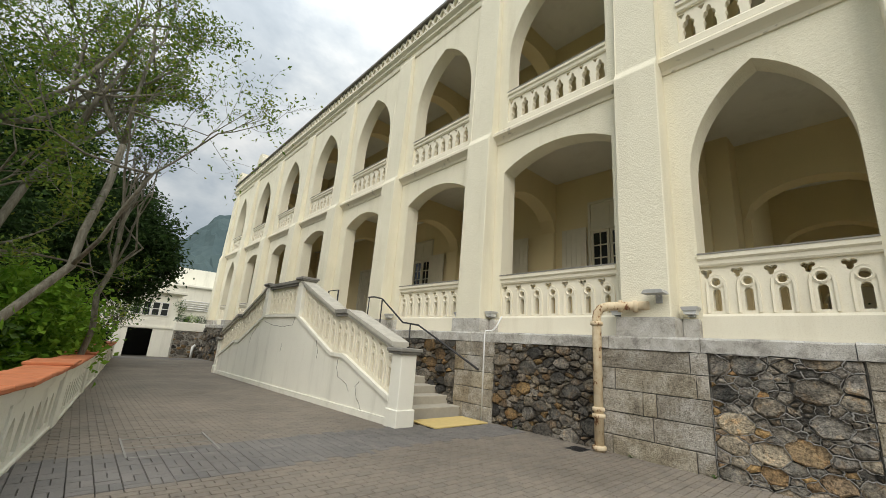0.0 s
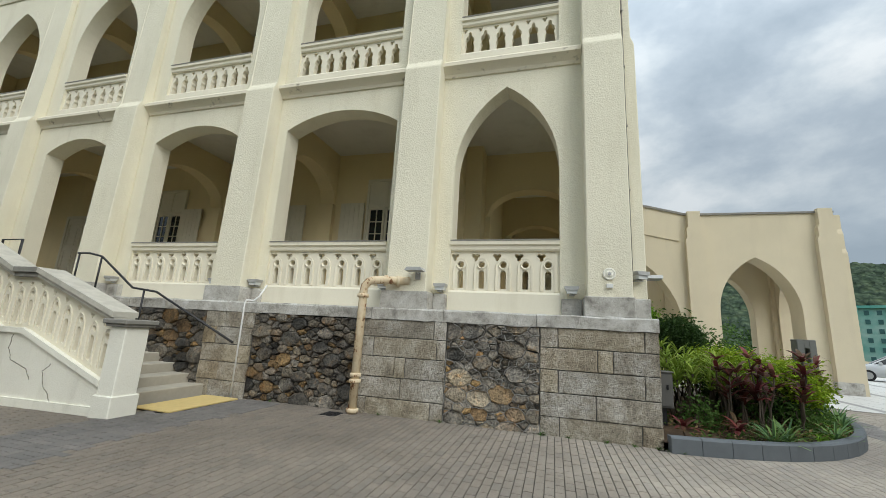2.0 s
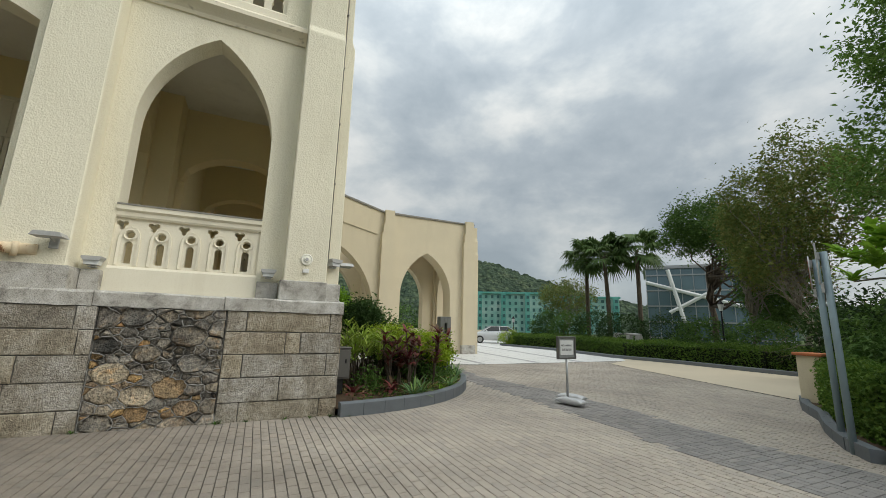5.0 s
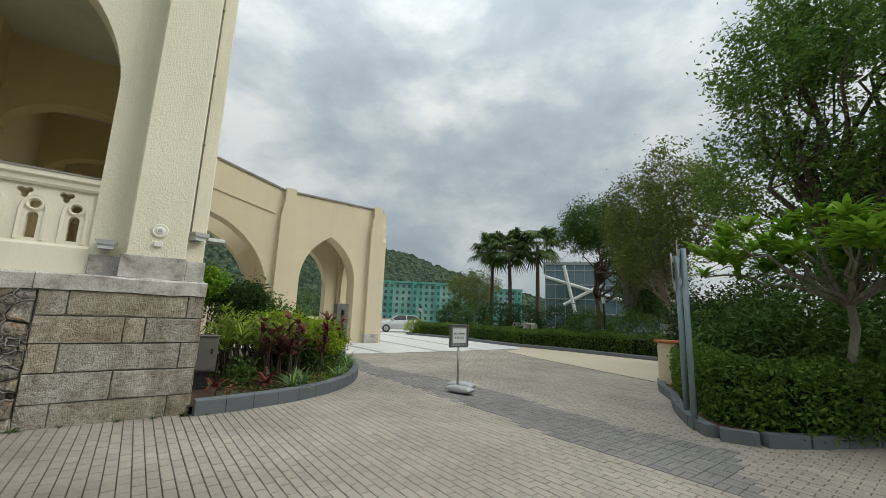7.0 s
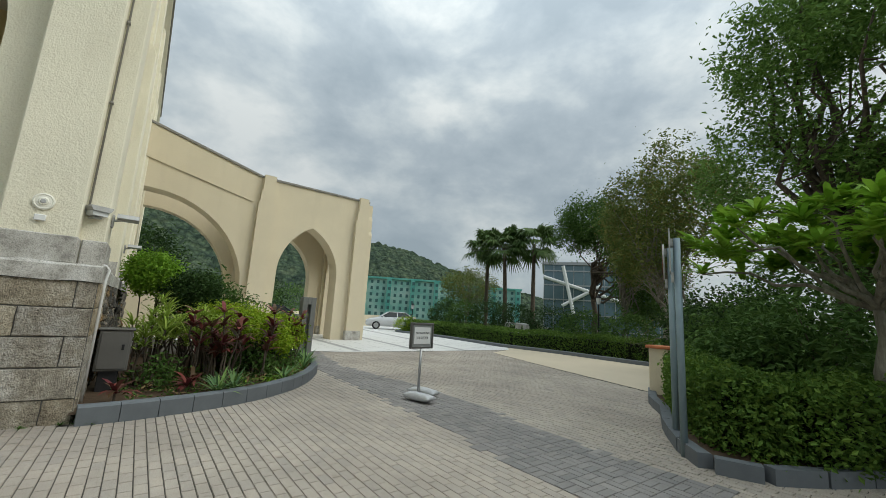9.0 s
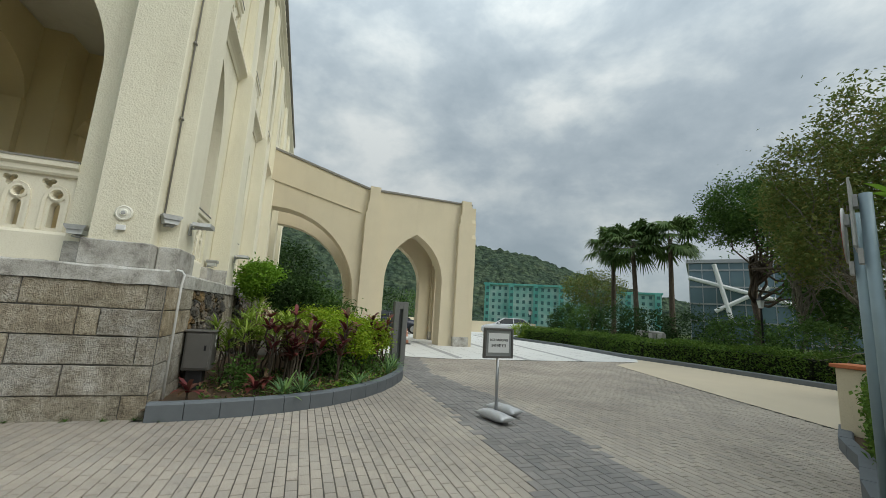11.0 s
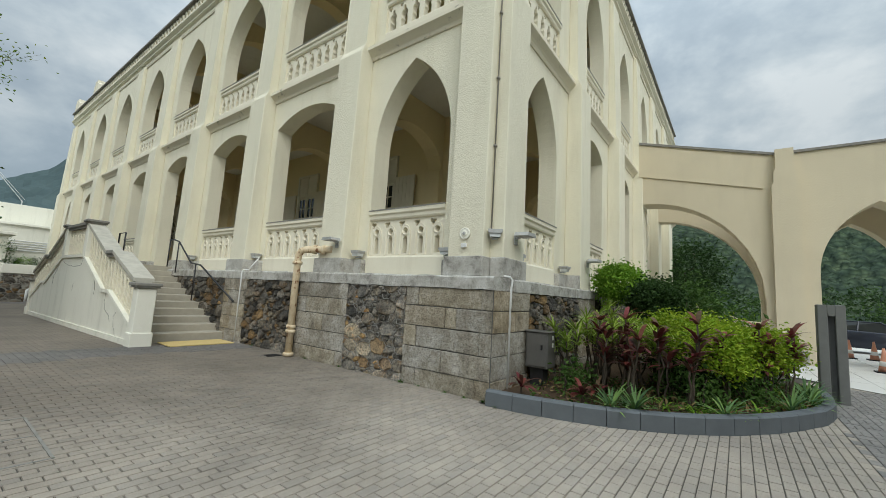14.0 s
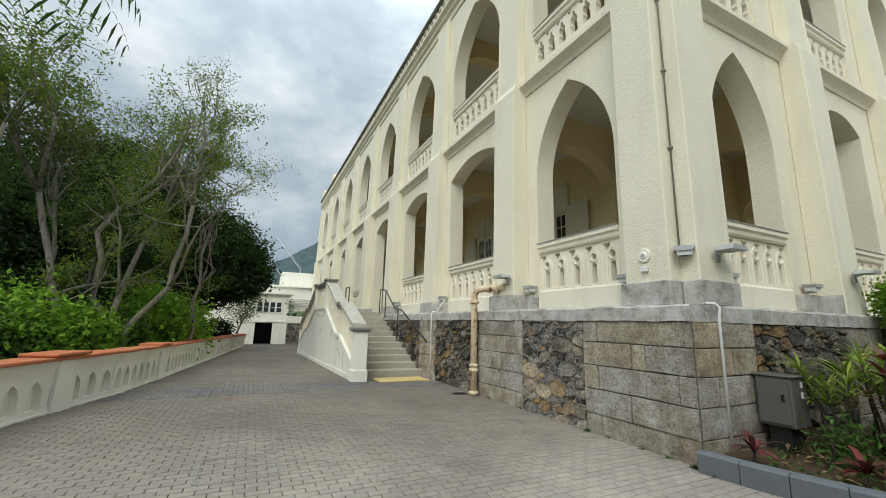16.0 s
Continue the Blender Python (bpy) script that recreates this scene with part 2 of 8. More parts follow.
shutter_paint = plain("shutter_paint", (0.66, 0.61, 0.48), 0.7, 0, 0.08, 4, 0.1)
roof_dark = plain("weathered_coping", (0.22, 0.21, 0.19), 0.9, 0, 0.4, 6, 0.4)
k = Mat("rusty_pipe", 0.75)
rust = k.ramp(k.noise(7, 7, 0.7, stretch=(1, 1, 0.6)), [(0.40, (0.74, 0.63, 0.45)), (0.575, (0.64, 0.50, 0.32)), (0.60, (0.24, 0.11, 0.05)), (0.72, (0.07, 0.04, 0.03))])
k.color(rust).bump(k.noise(30, 5), 0.4, 0.006)
rusty = k.m
k = Mat("window_glass", 0.06, 0, 0.6)
k.color(k.mix(k.noise(0.8, 3), (0.012, 0.015, 0.016), (0.035, 0.04, 0.042)))
dark_glass = k.m


def leaf_mat(name, cols, rough=0.5, trans=0.25):
    k = Mat(name, rough + 0.12, 0, 0.12)
    c = k.ramp(k.island(), [(i / (len(cols) - 1), col) for i, col in enumerate(cols)])
    big = k.ramp(k.noise(0.6, 3), [(0.3, (0.7, 0.72, 0.7)), (0.7, (1.2, 1.18, 1.1))])
    c = k.mix(1.0, c, big, "MULTIPLY")
    k.color(c)
    tr = k.t.nodes.new("ShaderNodeBsdfTranslucent")
    k.link(c, tr.inputs["Color"])
    mx = k.t.nodes.new("ShaderNodeMixShader")
    mx.inputs[0].default_value = trans
    k.link(k.b.outputs[0], mx.inputs[1])
    k.link(tr.outputs[0], mx.inputs[2])
    k.link(mx.outputs[0], k.t.nodes["Material Output"].inputs[0])
    return k.m


leaf_dark = leaf_mat("dark_leaf", [(0.022, 0.045, 0.015), (0.036, 0.072, 0.022), (0.052, 0.098, 0.03), (0.03, 0.058, 0.018)])
leaf_shade = leaf_mat("shade_tree_leaf", [(0.09, 0.17, 0.04), (0.14, 0.25, 0.06), (0.19, 0.31, 0.08), (0.11, 0.20, 0.05)], 0.5, 0.35)
leaf_mid = leaf_mat("mid_leaf", [(0.055, 0.11, 0.028), (0.085, 0.16, 0.04), (0.11, 0.19, 0.05), (0.07, 0.13, 0.033)])
leaf_olive = leaf_mat("olive_leaf", [(0.11, 0.16, 0.045), (0.15, 0.205, 0.06), (0.19, 0.225, 0.07), (0.22, 0.20, 0.06)])
leaf_airy = leaf_mat("airy_leaf", [(0.09, 0.16, 0.035), (0.14, 0.23, 0.05), (0.19, 0.28, 0.055), (0.26, 0.28, 0.05)], 0.5, 0.4)
leaf_bright = leaf_mat("bright_leaf", [(0.13, 0.28, 0.025), (0.19, 0.35, 0.04), (0.25, 0.42, 0.05), (0.15, 0.30, 0.03)], 0.45, 0.3)
leaf_lime = leaf_mat("lime_leaf", [(0.17, 0.29, 0.02), (0.25, 0.37, 0.03), (0.36, 0.45, 0.045), (0.14, 0.25, 0.02)], 0.45, 0.3)
leaf_red = leaf_mat("red_leaf", [(0.11, 0.028, 0.034), (0.17, 0.042, 0.045), (0.085, 0.045, 0.034), (0.14, 0.065, 0.05), (0.22, 0.055, 0.05), (0.09, 0.09, 0.045)], 0.35, 0.2)
leaf_blue = leaf_mat("yucca_leaf", [(0.10, 0.19, 0.09), (0.15, 0.26, 0.11), (0.22, 0.34, 0.10)], 0.4, 0.2)
leaf_palm = leaf_mat("palm_leaf", [(0.06, 0.11, 0.035), (0.085, 0.145, 0.045), (0.11, 0.16, 0.06)], 0.4, 0.15)
leaf_dry = leaf_mat("dry_leaf", [(0.22, 0.16, 0.08), (0.28, 0.20, 0.10), (0.16, 0.11, 0.06)], 0.7, 0.1)
k = Mat("bark_grey", 0.9)
k.color(k.ramp(k.noise(5, 7, 0.65, stretch=(3, 3, 0.6)), [(0.3, (0.10, 0.09, 0.065)), (0.55, (0.21, 0.195, 0.155)), (0.75, (0.32, 0.30, 0.25))]))
k.bump(k.noise(16, 6, stretch=(3, 3, 0.5)), 0.7, 0.02)
bark_grey = k.m
k = Mat("bark_brown", 0.9)
k.color(k.ramp(k.noise(5, 7, 0.65, stretch=(3, 3, 0.6)), [(0.3, (0.05, 0.04, 0.03)), (0.6, (0.12, 0.095, 0.07)), (0.8, (0.17, 0.14, 0.11))]))
k.bump(k.noise(16, 6, stretch=(3, 3, 0.5)), 0.7, 0.02)
bark_brown = k.m
k = Mat("hill_woods", 0.95, 0, 0.1)
hw = k.ramp(k.noise(0.12, 8, 0.7), [(0.3, (0.030, 0.048, 0.036)), (0.5, (0.050, 0.074, 0.046)), (0.7, (0.080, 0.102, 0.062))])
# tree crowns painted with light tops and shaded gaps between them
crown_shading = k.ramp(k.voro(0.42), [(0.0, (1.7, 1.65, 1.5)), (0.45, (1.0, 1.0, 1.0)), (0.85, (0.5, 0.54, 0.58))])
k.color(k.mix(1.0, hw, crown_shading, "MULTIPLY")).bump(k.voro(0.42), 1.0, 1.4)
hill_mat = k.m
# distance haze is mixed into the mountain's blue-green colour
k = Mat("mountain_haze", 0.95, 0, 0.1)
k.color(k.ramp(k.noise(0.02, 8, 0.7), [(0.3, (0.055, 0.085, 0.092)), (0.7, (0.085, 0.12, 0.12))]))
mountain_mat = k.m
k = Mat("grass", 0.95, 0, 0.1)
k.color(k.ramp(k.noise(3, 7, 0.7), [(0.3, (0.035, 0.055, 0.02)), (0.7, (0.08, 0.11, 0.035))])).bump(k.noise(40, 4), 0.6, 0.03)
grass_mat = k.m


# ---------------------------------------------------------------- mesh helpers
def part(name, bm, material, parent=None, label="", smooth=False):
    """Link a bmesh as one mesh object under a thing or part."""
    me = bpy.data.meshes.new(name)
    bmesh.ops.recalc_face_normals(bm, faces=bm.faces)
    bm.to_mesh(me)
    bm.free()
    me.materials.append(material)
    if smooth:
        me.polygons.foreach_set("use_smooth", [True] * len(me.polygons))
    ob = new(name, me)
    if parent:
        ob.parent = parent
    if label:
        ob["label"] = label
    return ob


def shared(name, me, parent, m=None, label=""):
    """Another object on mesh data that already exists."""
    ob = new(name, me)
    ob.parent = parent
    if m is not None:
        ob.matrix_basis = m
    if label:
        ob["label"] = label
    return ob


def thing(name, label, category, group="", kind="", at=(0, 0, 0)):
    ob = tagged(new(name), label, category, group, kind)
    ob.empty_display_size = 0.2
    ob.location = at
    return ob


def fast(name, verts, faces, material, parent=None, smooth=False):
    """A mesh straight from arrays: verts (n, 3), faces (m, k)."""
    verts, faces = np.asarray(verts, dtype=np.float32), np.asarray(faces, dtype=np.int32)
    me = bpy.data.meshes.new(name)
    k = faces.shape[1]
    me.vertices.add(len(verts))
    me.vertices.foreach_set("co", verts.ravel())
    me.loops.add(faces.size)
    me.loops.foreach_set("vertex_index", faces.ravel())
    me.polygons.add(len(faces))
    me.polygons.foreach_set("loop_start", np.arange(0, faces.size, k, dtype=np.int32))
    me.polygons.foreach_set("loop_total", np.full(len(faces), k, dtype=np.int32))
    me.update(calc_edges=True)
    me.validate()
    me.polygons.foreach_set("use_smooth", [bool(smooth)] * len(me.polygons))
    me.materials.append(material)
    ob = new(name, me)
    if parent:
        ob.parent = parent
    return ob


def box(bm, a, b, bevel=0.0):
    """An axis-aligned box from corner a to corner b, with optional bevelled edges."""
    a, b = Vector(a), Vector(b)
    r = bmesh.ops.create_cube(bm, size=1.0, matrix=Matrix.Translation((a + b) / 2) @ Matrix.Diagonal((*(b - a), 1)))
    if bevel:
        es = {ed for v in r["verts"] for ed in v.link_edges}
        bmesh.ops.bevel(bm, geom=list(es), offset=bevel, segments=1, affect="EDGES", profile=0.5)
    return r["verts"]


def prism(bm, outline, mapper, d0, d1):
    """Extrude a flat outline [(u, z)...] between depths d0 and d1."""
    f = [bm.verts.new(mapper(u, z, d0)) for u, z in outline]
    g = [bm.verts.new(mapper(u, z, d1)) for u, z in outline]
    bm.faces.new(f)
    bm.faces.new(g[::-1])
    n = len(f)
    for i in range(n):
        bm.faces.new((f[i], g[i], g[(i + 1) % n], f[(i + 1) % n]))


def tube(bm, pts, radii, seg=8, cap=True):
    """A round tube along points."""
    pts = [Vector(p) for p in pts]
    if not isinstance(radii, (list, tuple)):
        radii = [radii] * len(pts)
    rings = []
    side = None
    for i, p in enumerate(pts):
        d = (pts[min(i + 1, len(pts) - 1)] - pts[max(i - 1, 0)]).normalized()
        if side is None:
            side = d.orthogonal().normalized()
        side = (side - d * side.dot(d)).normalized()
        up = d.cross(side)
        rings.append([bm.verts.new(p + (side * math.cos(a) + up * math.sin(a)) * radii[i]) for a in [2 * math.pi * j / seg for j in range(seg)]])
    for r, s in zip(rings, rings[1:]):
        for j in range(seg):
            bm.faces.new((r[j], r[(j + 1) % seg], s[(j + 1) % seg], s[j]))
    if cap:
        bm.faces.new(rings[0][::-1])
        bm.faces.new(rings[-1])


def lathe(bm, profile, at=(0, 0, 0), seg=16):
    """Turn a profile [(r, z)...] about the upright axis."""
    rings = []
    for r, z in profile:
        rings.append([bm.verts.new((at[0] + r * math.cos(2 * math.pi * j / seg), at[1] + r * math.sin(2 * math.pi * j / seg), at[2] + z)) for j in range(seg)])
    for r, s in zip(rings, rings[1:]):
        for j in range(seg):
            bm.faces.new((r[j], r[(j + 1) % seg], s[(j + 1) % seg], s[j]))
    bm.faces.new(rings[0][::-1])
    bm.faces.new(rings[-1])


def pointed(ul, ur, zs, za, n=10):
    """A two-centred pointed arch from springing zs to apex za."""
    a, h = (ur - ul) / 2, za - zs
    r = (h * h + a * a) / (2 * a)
    t1 = math.asin(min(1, h / r))
    left = [(ul + r - r * math.cos(t1 * i / n), zs + r * math.sin(t1 * i / n)) for i in range(n + 1)]
    return left + [(ul + ur - u, z) for u, z in left[-2::-1]]


def segmental(ul, ur, zs, za, n=14):
    a, h = (ur - ul) / 2, za - zs
    r = (h * h + a * a) / (2 * h)
    t1 = math.asin(min(1, a / r))
    c = (ul + ur) / 2
    return [(c - r * math.sin(t1 * (1 - 2 * i / n)), za - r + r * math.cos(t1 * (1 - 2 * i / n))) for i in range(n + 1)]


def holed_wall(bm, mapper, u0, u1, z0, z1, sill, arch, depth):
    """One bay of wall with an arched opening through it. arch: outline from left springing to right springing."""
    ul, ur = arch[0][0], arch[-1][0]
    for d in (0.0, depth):
        def q(*p):
            bm.faces.new([bm.verts.new(mapper(u, z, d)) for u, z in p])
        q((u0, z0), (ul, z0), (ul, z1), (u0, z1))
        q((ur, z0), (u1, z0), (u1, z1), (ur, z1))
        if sill > z0:
            q((ul, z0), (ur, z0), (ur, sill), (ul, sill))
        for (a, b), (c, e2) in zip(arch, arch[1:]):
            q((a, b), (c, e2), (c, z1), (a, z1))
    loop = [(ul, sill)] + list(arch) + [(ur, sill)]
    for (a, b), (c, e2) in zip(loop, loop[1:] + loop[:1]):
        bm.faces.new([bm.verts.new(mapper(*p)) for p in ((a, b, 0), (c, e2, 0), (c, e2, depth), (a, b, depth))])


# ---------------------------------------------------------------- ground
def gz(y):
    """The terrace is level by the corner and falls gently along the front."""
    return -0.02 * max(0.0, min(y, 60.0) - 5.0)


def ground_sheet():
    bm = bmesh.new()
    xs = [-2500, -300, -60, -20, -6, -2, 0, 2, 4, 6, 8, 10, 14, 20, 40, 100, 400, 2500]
    ys = [-2500, -400, -100, -40, -20, -10, -4, 0, 5, 10, 15, 20, 25, 30, 36, 45, 60, 100, 400, 2500]
    vs = [[bm.verts.new((x, y, gz(y) - 0.055)) for x in xs] for y in ys]
    for j in range(len(ys) - 1):
        for i in range(len(xs) - 1):
            bm.faces.new((vs[j][i], vs[j][i + 1], vs[j + 1][i + 1], vs[j + 1][i]))
    return tagged(part("ground", bm, grass_mat), "rough grassy ground around the terrace", "ground", kind="structure")


ground = ground_sheet()
WALL_LINE = [(-3.2, -6.0), (-1.62, 0.3), (-0.92, 3.2), (-0.29, 5.6), (0.05, 9.1), (0.40, 13.7), (0.75, 18.0), (1.35, 26.0), (1.75, 31.5)]
BED = [(6.53, -1.55), (6.60, -2.10), (6.74, -2.65), (6.93, -3.18), (7.22, -3.70), (7.68, -4.25), (8.25, -4.72), (8.85, -5.08), (9.45, -5.38), (10.1, -5.58), (10.9, -5.66), (11.8, -5.66)]
R_KERB = [(-1.2, -15.0), (0.2, -10.6), (0.83, -9.05), (1.35, -7.95), (1.66, -7.45), (2.06, -7.05), (2.62, -7.65), (3.15, -8.55), (3.62, -9.55), (4.15, -10.25), (4.7, -11.4)]


def strip_ground(name, poly, z, material, label, category):
    bm = bmesh.new()
    bm.faces.new([bm.verts.new((x, y, gz(y) + z)) for x, y in poly])
    bmesh.ops.triangulate(bm, faces=bm.faces)
    return tagged(part(name, bm, material), label, category, kind="structure")


bed_sand = bmesh.new()
for y0 in range(-30, 45, 3):
    bed_sand.faces.new([bed_sand.verts.new(p) for p in ((-4, y0, gz(y0) - 0.012), (20, y0, gz(y0) - 0.012), (20, y0 + 3, gz(y0 + 3) - 0.012), (-4, y0 + 3, gz(y0 + 3) - 0.012))])
paved = tagged(part("pavement", bed_sand, joint), "tan brick pavers in running bond with charcoal bands", "pavement", kind="structure")

strip_ground("white_forecourt", [(13.6, -8.0), (13.7, -12.0), (13.9, -16.5), (16, -18.5), (24, -19.5), (40, -24), (60, -30), (60, -2.2), (19.2, -2.2), (14.8, -5.6), (13.9, -6.8)], 0.012, white_paving, "pale stone forecourt under the portal", "pavement")
band_mat = plain("grey_paving_band", (0.36, 0.355, 0.34), 0.75, 0, 0.15, 2, 0.2)
for (x0, y0), (x1, y1) in (((13.80, -8.5), (21.0, -8.75)), ((13.78, -11.2), (30.0, -12.7)), ((13.75, -13.57), (30.0, -16.1))):
    strip_ground("paving_band", [(x0, y0 - 0.14), (x1, y1 - 0.16), (x1, y1 + 0.16), (x0, y0 + 0.14)], 0.0165, band_mat, "grey stone band across the pale forecourt", "pavement")
strip_ground("cream_lane", [(13.9, -16.4), (12.9, -14.4), (9.6, -13.2), (7.2, -12.4), (4.75, -11.6), (5.2, -16.5), (5.5, -19.5), (9.4, -18.4), (12.3, -18.2), (16.2, -17.8)], 0.010, cream_lane, "cream concrete lane", "road")

# ---------------------------------------------------------------- the main building
WX, EY, DEEP = 7.28, -1.06, 0.44
FLOOR, UPFLOOR, TOP = 1.88, 7.10, 12.32
FAR = 34.6
building = thing("building", "two-storey cream rendered colonial building with arched verandas on a stone plinth", "building")


def front(u, z, d):
    return (WX + d, u, z)


def end(u, z, d):
    return (u, EY + d, z)


F_BAYS = [(0.92, 1.02, "p"), (4.71, 1.41, "s"), (8.90, 1.34, "s"), (13.20, 1.26, "s"), (17.50, 1.24, "s"), (22.0, 1.22, "s"), (26.65, 1.2, "s"), (31.6, 1.0, "p")]
F_BUTT = [2.66, 6.78, 11.08, 15.38, 19.75, 24.3, 29.0, 33.9]
E_BAYS = [(9.32, 0.92, "p"), (13.2, 0.95, "s"), (17.1, 0.95, "s"), (21.0, 0.95, "s"), (24.9, 0.95, "s"), (28.6, 0.9, "p")]
E_BUTT = [11.25, 15.15, 19.05, 22.95, 26.8]


def elevation(name, mapper, bays, butts, u_first, u_last, label):
    lo, up = bmesh.new(), bmesh.new()
    edges = [u_first] + list(butts[: len(bays) - 1]) + [u_last]
    for i, (c, w, kind) in enumerate(bays):
        u0, u1 = edges[i], edges[i + 1]
        arch = pointed(c - w, c + w, 4.62, 6.45, 12) if kind == "p" else segmental(c - w, c + w, 5.93, 6.32)
        holed_wall(lo, mapper, u0, u1, 1.80, 6.95, 1.84, arch, DEEP)
        holed_wall(up, mapper, u0, u1, 6.95, TOP, 7.12, pointed(c - min(w, 1.36), c + min(w, 1.36), 9.35, 11.38, 12), DEEP)
    bmesh.ops.remove_doubles(lo, verts=lo.verts, dist=0.0005)
    bmesh.ops.remove_doubles(up, verts=up.verts, dist=0.0005)
    part("wall", lo, cream, building, label)
    part("wall", up, cream, building, label)


elevation("front", front, F_BAYS, F_BUTT, EY, FAR, "cream roughcast wall with a row of arches")
elevation("end", end, E_BAYS, E_BUTT, WX + DEEP, 31.0, "cream roughcast end wall with arches")


def buttress(mapper, c, w=0.80):
    """A stepped buttress: deep below the string course, shallow above, with a sloped offset between."""
    bm = bmesh.new()
    h = w / 2

    def side(u):
        return [mapper(u, z, d) for z, d in ((1.80, 0.0), (1.80, -0.42), (6.90, -0.36), (7.10, -0.24), (11.95, -0.14), (12.2, 0.0))]
    a, b = [[bm.verts.new(p) for p in side(u)] for u in (c - h, c + h)]
    bm.faces.new(a)
    bm.faces.new(b[::-1])
    for i in range(len(a)):
        j = (i + 1) % len(a)
        bm.faces.new((a[i], b[i], b[j], a[j]))
    bmesh.ops.bevel(bm, geom=[ed for ed in bm.edges], offset=0.018, segments=1, affect="EDGES")
    part("buttress", bm, cream, building)


def base_stone(mapper, u0, u1, d0, z1=2.15):
    bm = bmesh.new()
    o = [(u0, 1.825), (u1, 1.825), (u1, z1 - 0.05), (u1 - 0.012, z1), (u0 + 0.012, z1), (u0, z1 - 0.05)]
    prism(bm, o, mapper, d0, 0.05)
    part("base_stone", bm, coping_stone, building, "grey granite base block")


for i, c in enumerate(F_BUTT):
    buttress(front, c)
    base_stone(front, c - 0.46, c + 0.46, -0.47)
    lo_edge = F_BAYS[i][0] + F_BAYS[i][1]
    hi_edge = F_BAYS[i + 1][0] - F_BAYS[i + 1][1] if i + 1 < len(F_BAYS) else FAR
    base_stone(front, lo_edge + 0.02, c - 0.47, -0.13)
    base_stone(front, c + 0.47, hi_edge - 0.02, -0.13)
for i, c in enumerate(E_BUTT):
    buttress(end, c, 0.74)
    base_stone(end, c - 0.43, c + 0.43, -0.40)
    base_stone(end, E_BAYS[i][0] + E_BAYS[i][1] + 0.02, c - 0.44, -0.13)
    base_stone(end, c + 0.44, E_BAYS[i + 1][0] - E_BAYS[i + 1][1] - 0.02, -0.13)


def corner_pier():
    """Two buttresses meet at the corner with a narrow re-entrant between them."""
    bm = bmesh.new()

    def block(x0, y0, x1, y1, taper):
        lv = [(1.80, 0.0), (6.90, 0.02), (7.08, taper), (TOP, taper + 0.04)]
        rings = []
        for z, t in lv:
            tx, ty = (t, 0) if taper_x else (0, t)
            rings.append([bm.verts.new(p) for p in ((x0 + tx, y0 + ty, z), (x1, y0 + ty, z), (x1, y1, z), (x0 + tx, y1, z))])
        for r, s in zip(rings, rings[1:]):
            for j in range(4):
                bm.faces.new((r[j], r[(j + 1) % 4], s[(j + 1) % 4], s[j]))
        bm.faces.new(rings[0][::-1])
        bm.faces.new(rings[-1])
    taper_x = True
    block(6.84, -1.21, WX + 0.2, -0.52, 0.12)
    taper_x = False
    block(7.06, -1.46, 7.80, EY + 0.15, 0.08)
    bmesh.ops.bevel(bm, geom=[ed for ed in bm.edges], offset=0.016, segments=1, affect="EDGES")
    part("buttress", bm, cream, building)
    for a, b in (((6.80, -1.23, 1.825), (7.30, -0.47, 2.15)), ((7.02, -1.49, 1.825), (7.86, -1.24, 2.15)), ((7.21, -0.46, 1.825), (7.45, -0.12, 2.13)), ((7.87, -1.19, 1.825), (8.38, -0.95, 2.13))):
        b2 = bmesh.new()
        box(b2, a, b, 0.012)
        part("base_stone", b2, coping_stone, building, "grey granite base block")


corner_pier()


def strings(mapper, u0, u1):
    """The moulded string course under an upper balustrade."""
    bm = bmesh.new()
    prof = [(0.02, 6.78), (-0.03, 6.78), (-0.06, 6.84), (-0.10, 6.88), (-0.20, 6.96), (-0.20, 7.04), (-0.05, 7.18), (0.02, 7.18)]
    a, b = [[bm.verts.new(mapper(u, z, d)) for d, z in prof] for u in (u0, u1)]
    bm.faces.new(a)
    bm.faces.new(b[::-1])
    for i in range(len(a)):
        j = (i + 1) % len(a)
        bm.faces.new((a[i], b[i], b[j], a[j]))
    part("string_course", bm, string_paint, building, "stained cream string course")


def run_edges(bays, butts, first, last, half=0.40):
    e0 = [first] + [c + half for c in butts]
    e1 = [c - half for c in butts] + [last]
    return list(zip(e0, e1))[: len(bays)]


for u0, u1 in run_edges(F_BAYS, F_BUTT, -0.51, FAR):
    strings(front, u0, u1)
for u0, u1 in run_edges(E_BAYS, E_BUTT, 7.81, 30.9, 0.37):
    strings(end, u0, u1)


# ---------------------------------------------------------------- pierced balustrades
def ring(cx, cz, r, n, a0=0.0):
    return [(cx + r * math.cos(a0 + 2 * math.pi * i / n), cz + r * math.sin(a0 + 2 * math.pi * i / n)) for i in range(n)]


def trefoil(cx, cz, r):
    """Three lobes, one hanging down."""
    out = []
    for k3 in range(3):
        ca = math.radians(-90 + 120 * k3)
        ox, oz = cx + 0.62 * r * math.cos(ca), cz + 0.62 * r * math.sin(ca)
        out += [(ox + 0.50 * r * math.cos(ca + t), oz + 0.50 * r * math.sin(ca + t)) for t in (-2.05, -1.4, -0.7, 0.0, 0.7, 1.4, 2.05)]
    return out


def slot(cx, z0, z1, w):
    return [(cx - w, z0), (cx + w, z0), (cx + w, z1 - w), (cx + 0.7 * w, z1 - 0.3 * w), (cx, z1), (cx - 0.7 * w, z1 - 0.3 * w), (cx - w, z1 - w)]


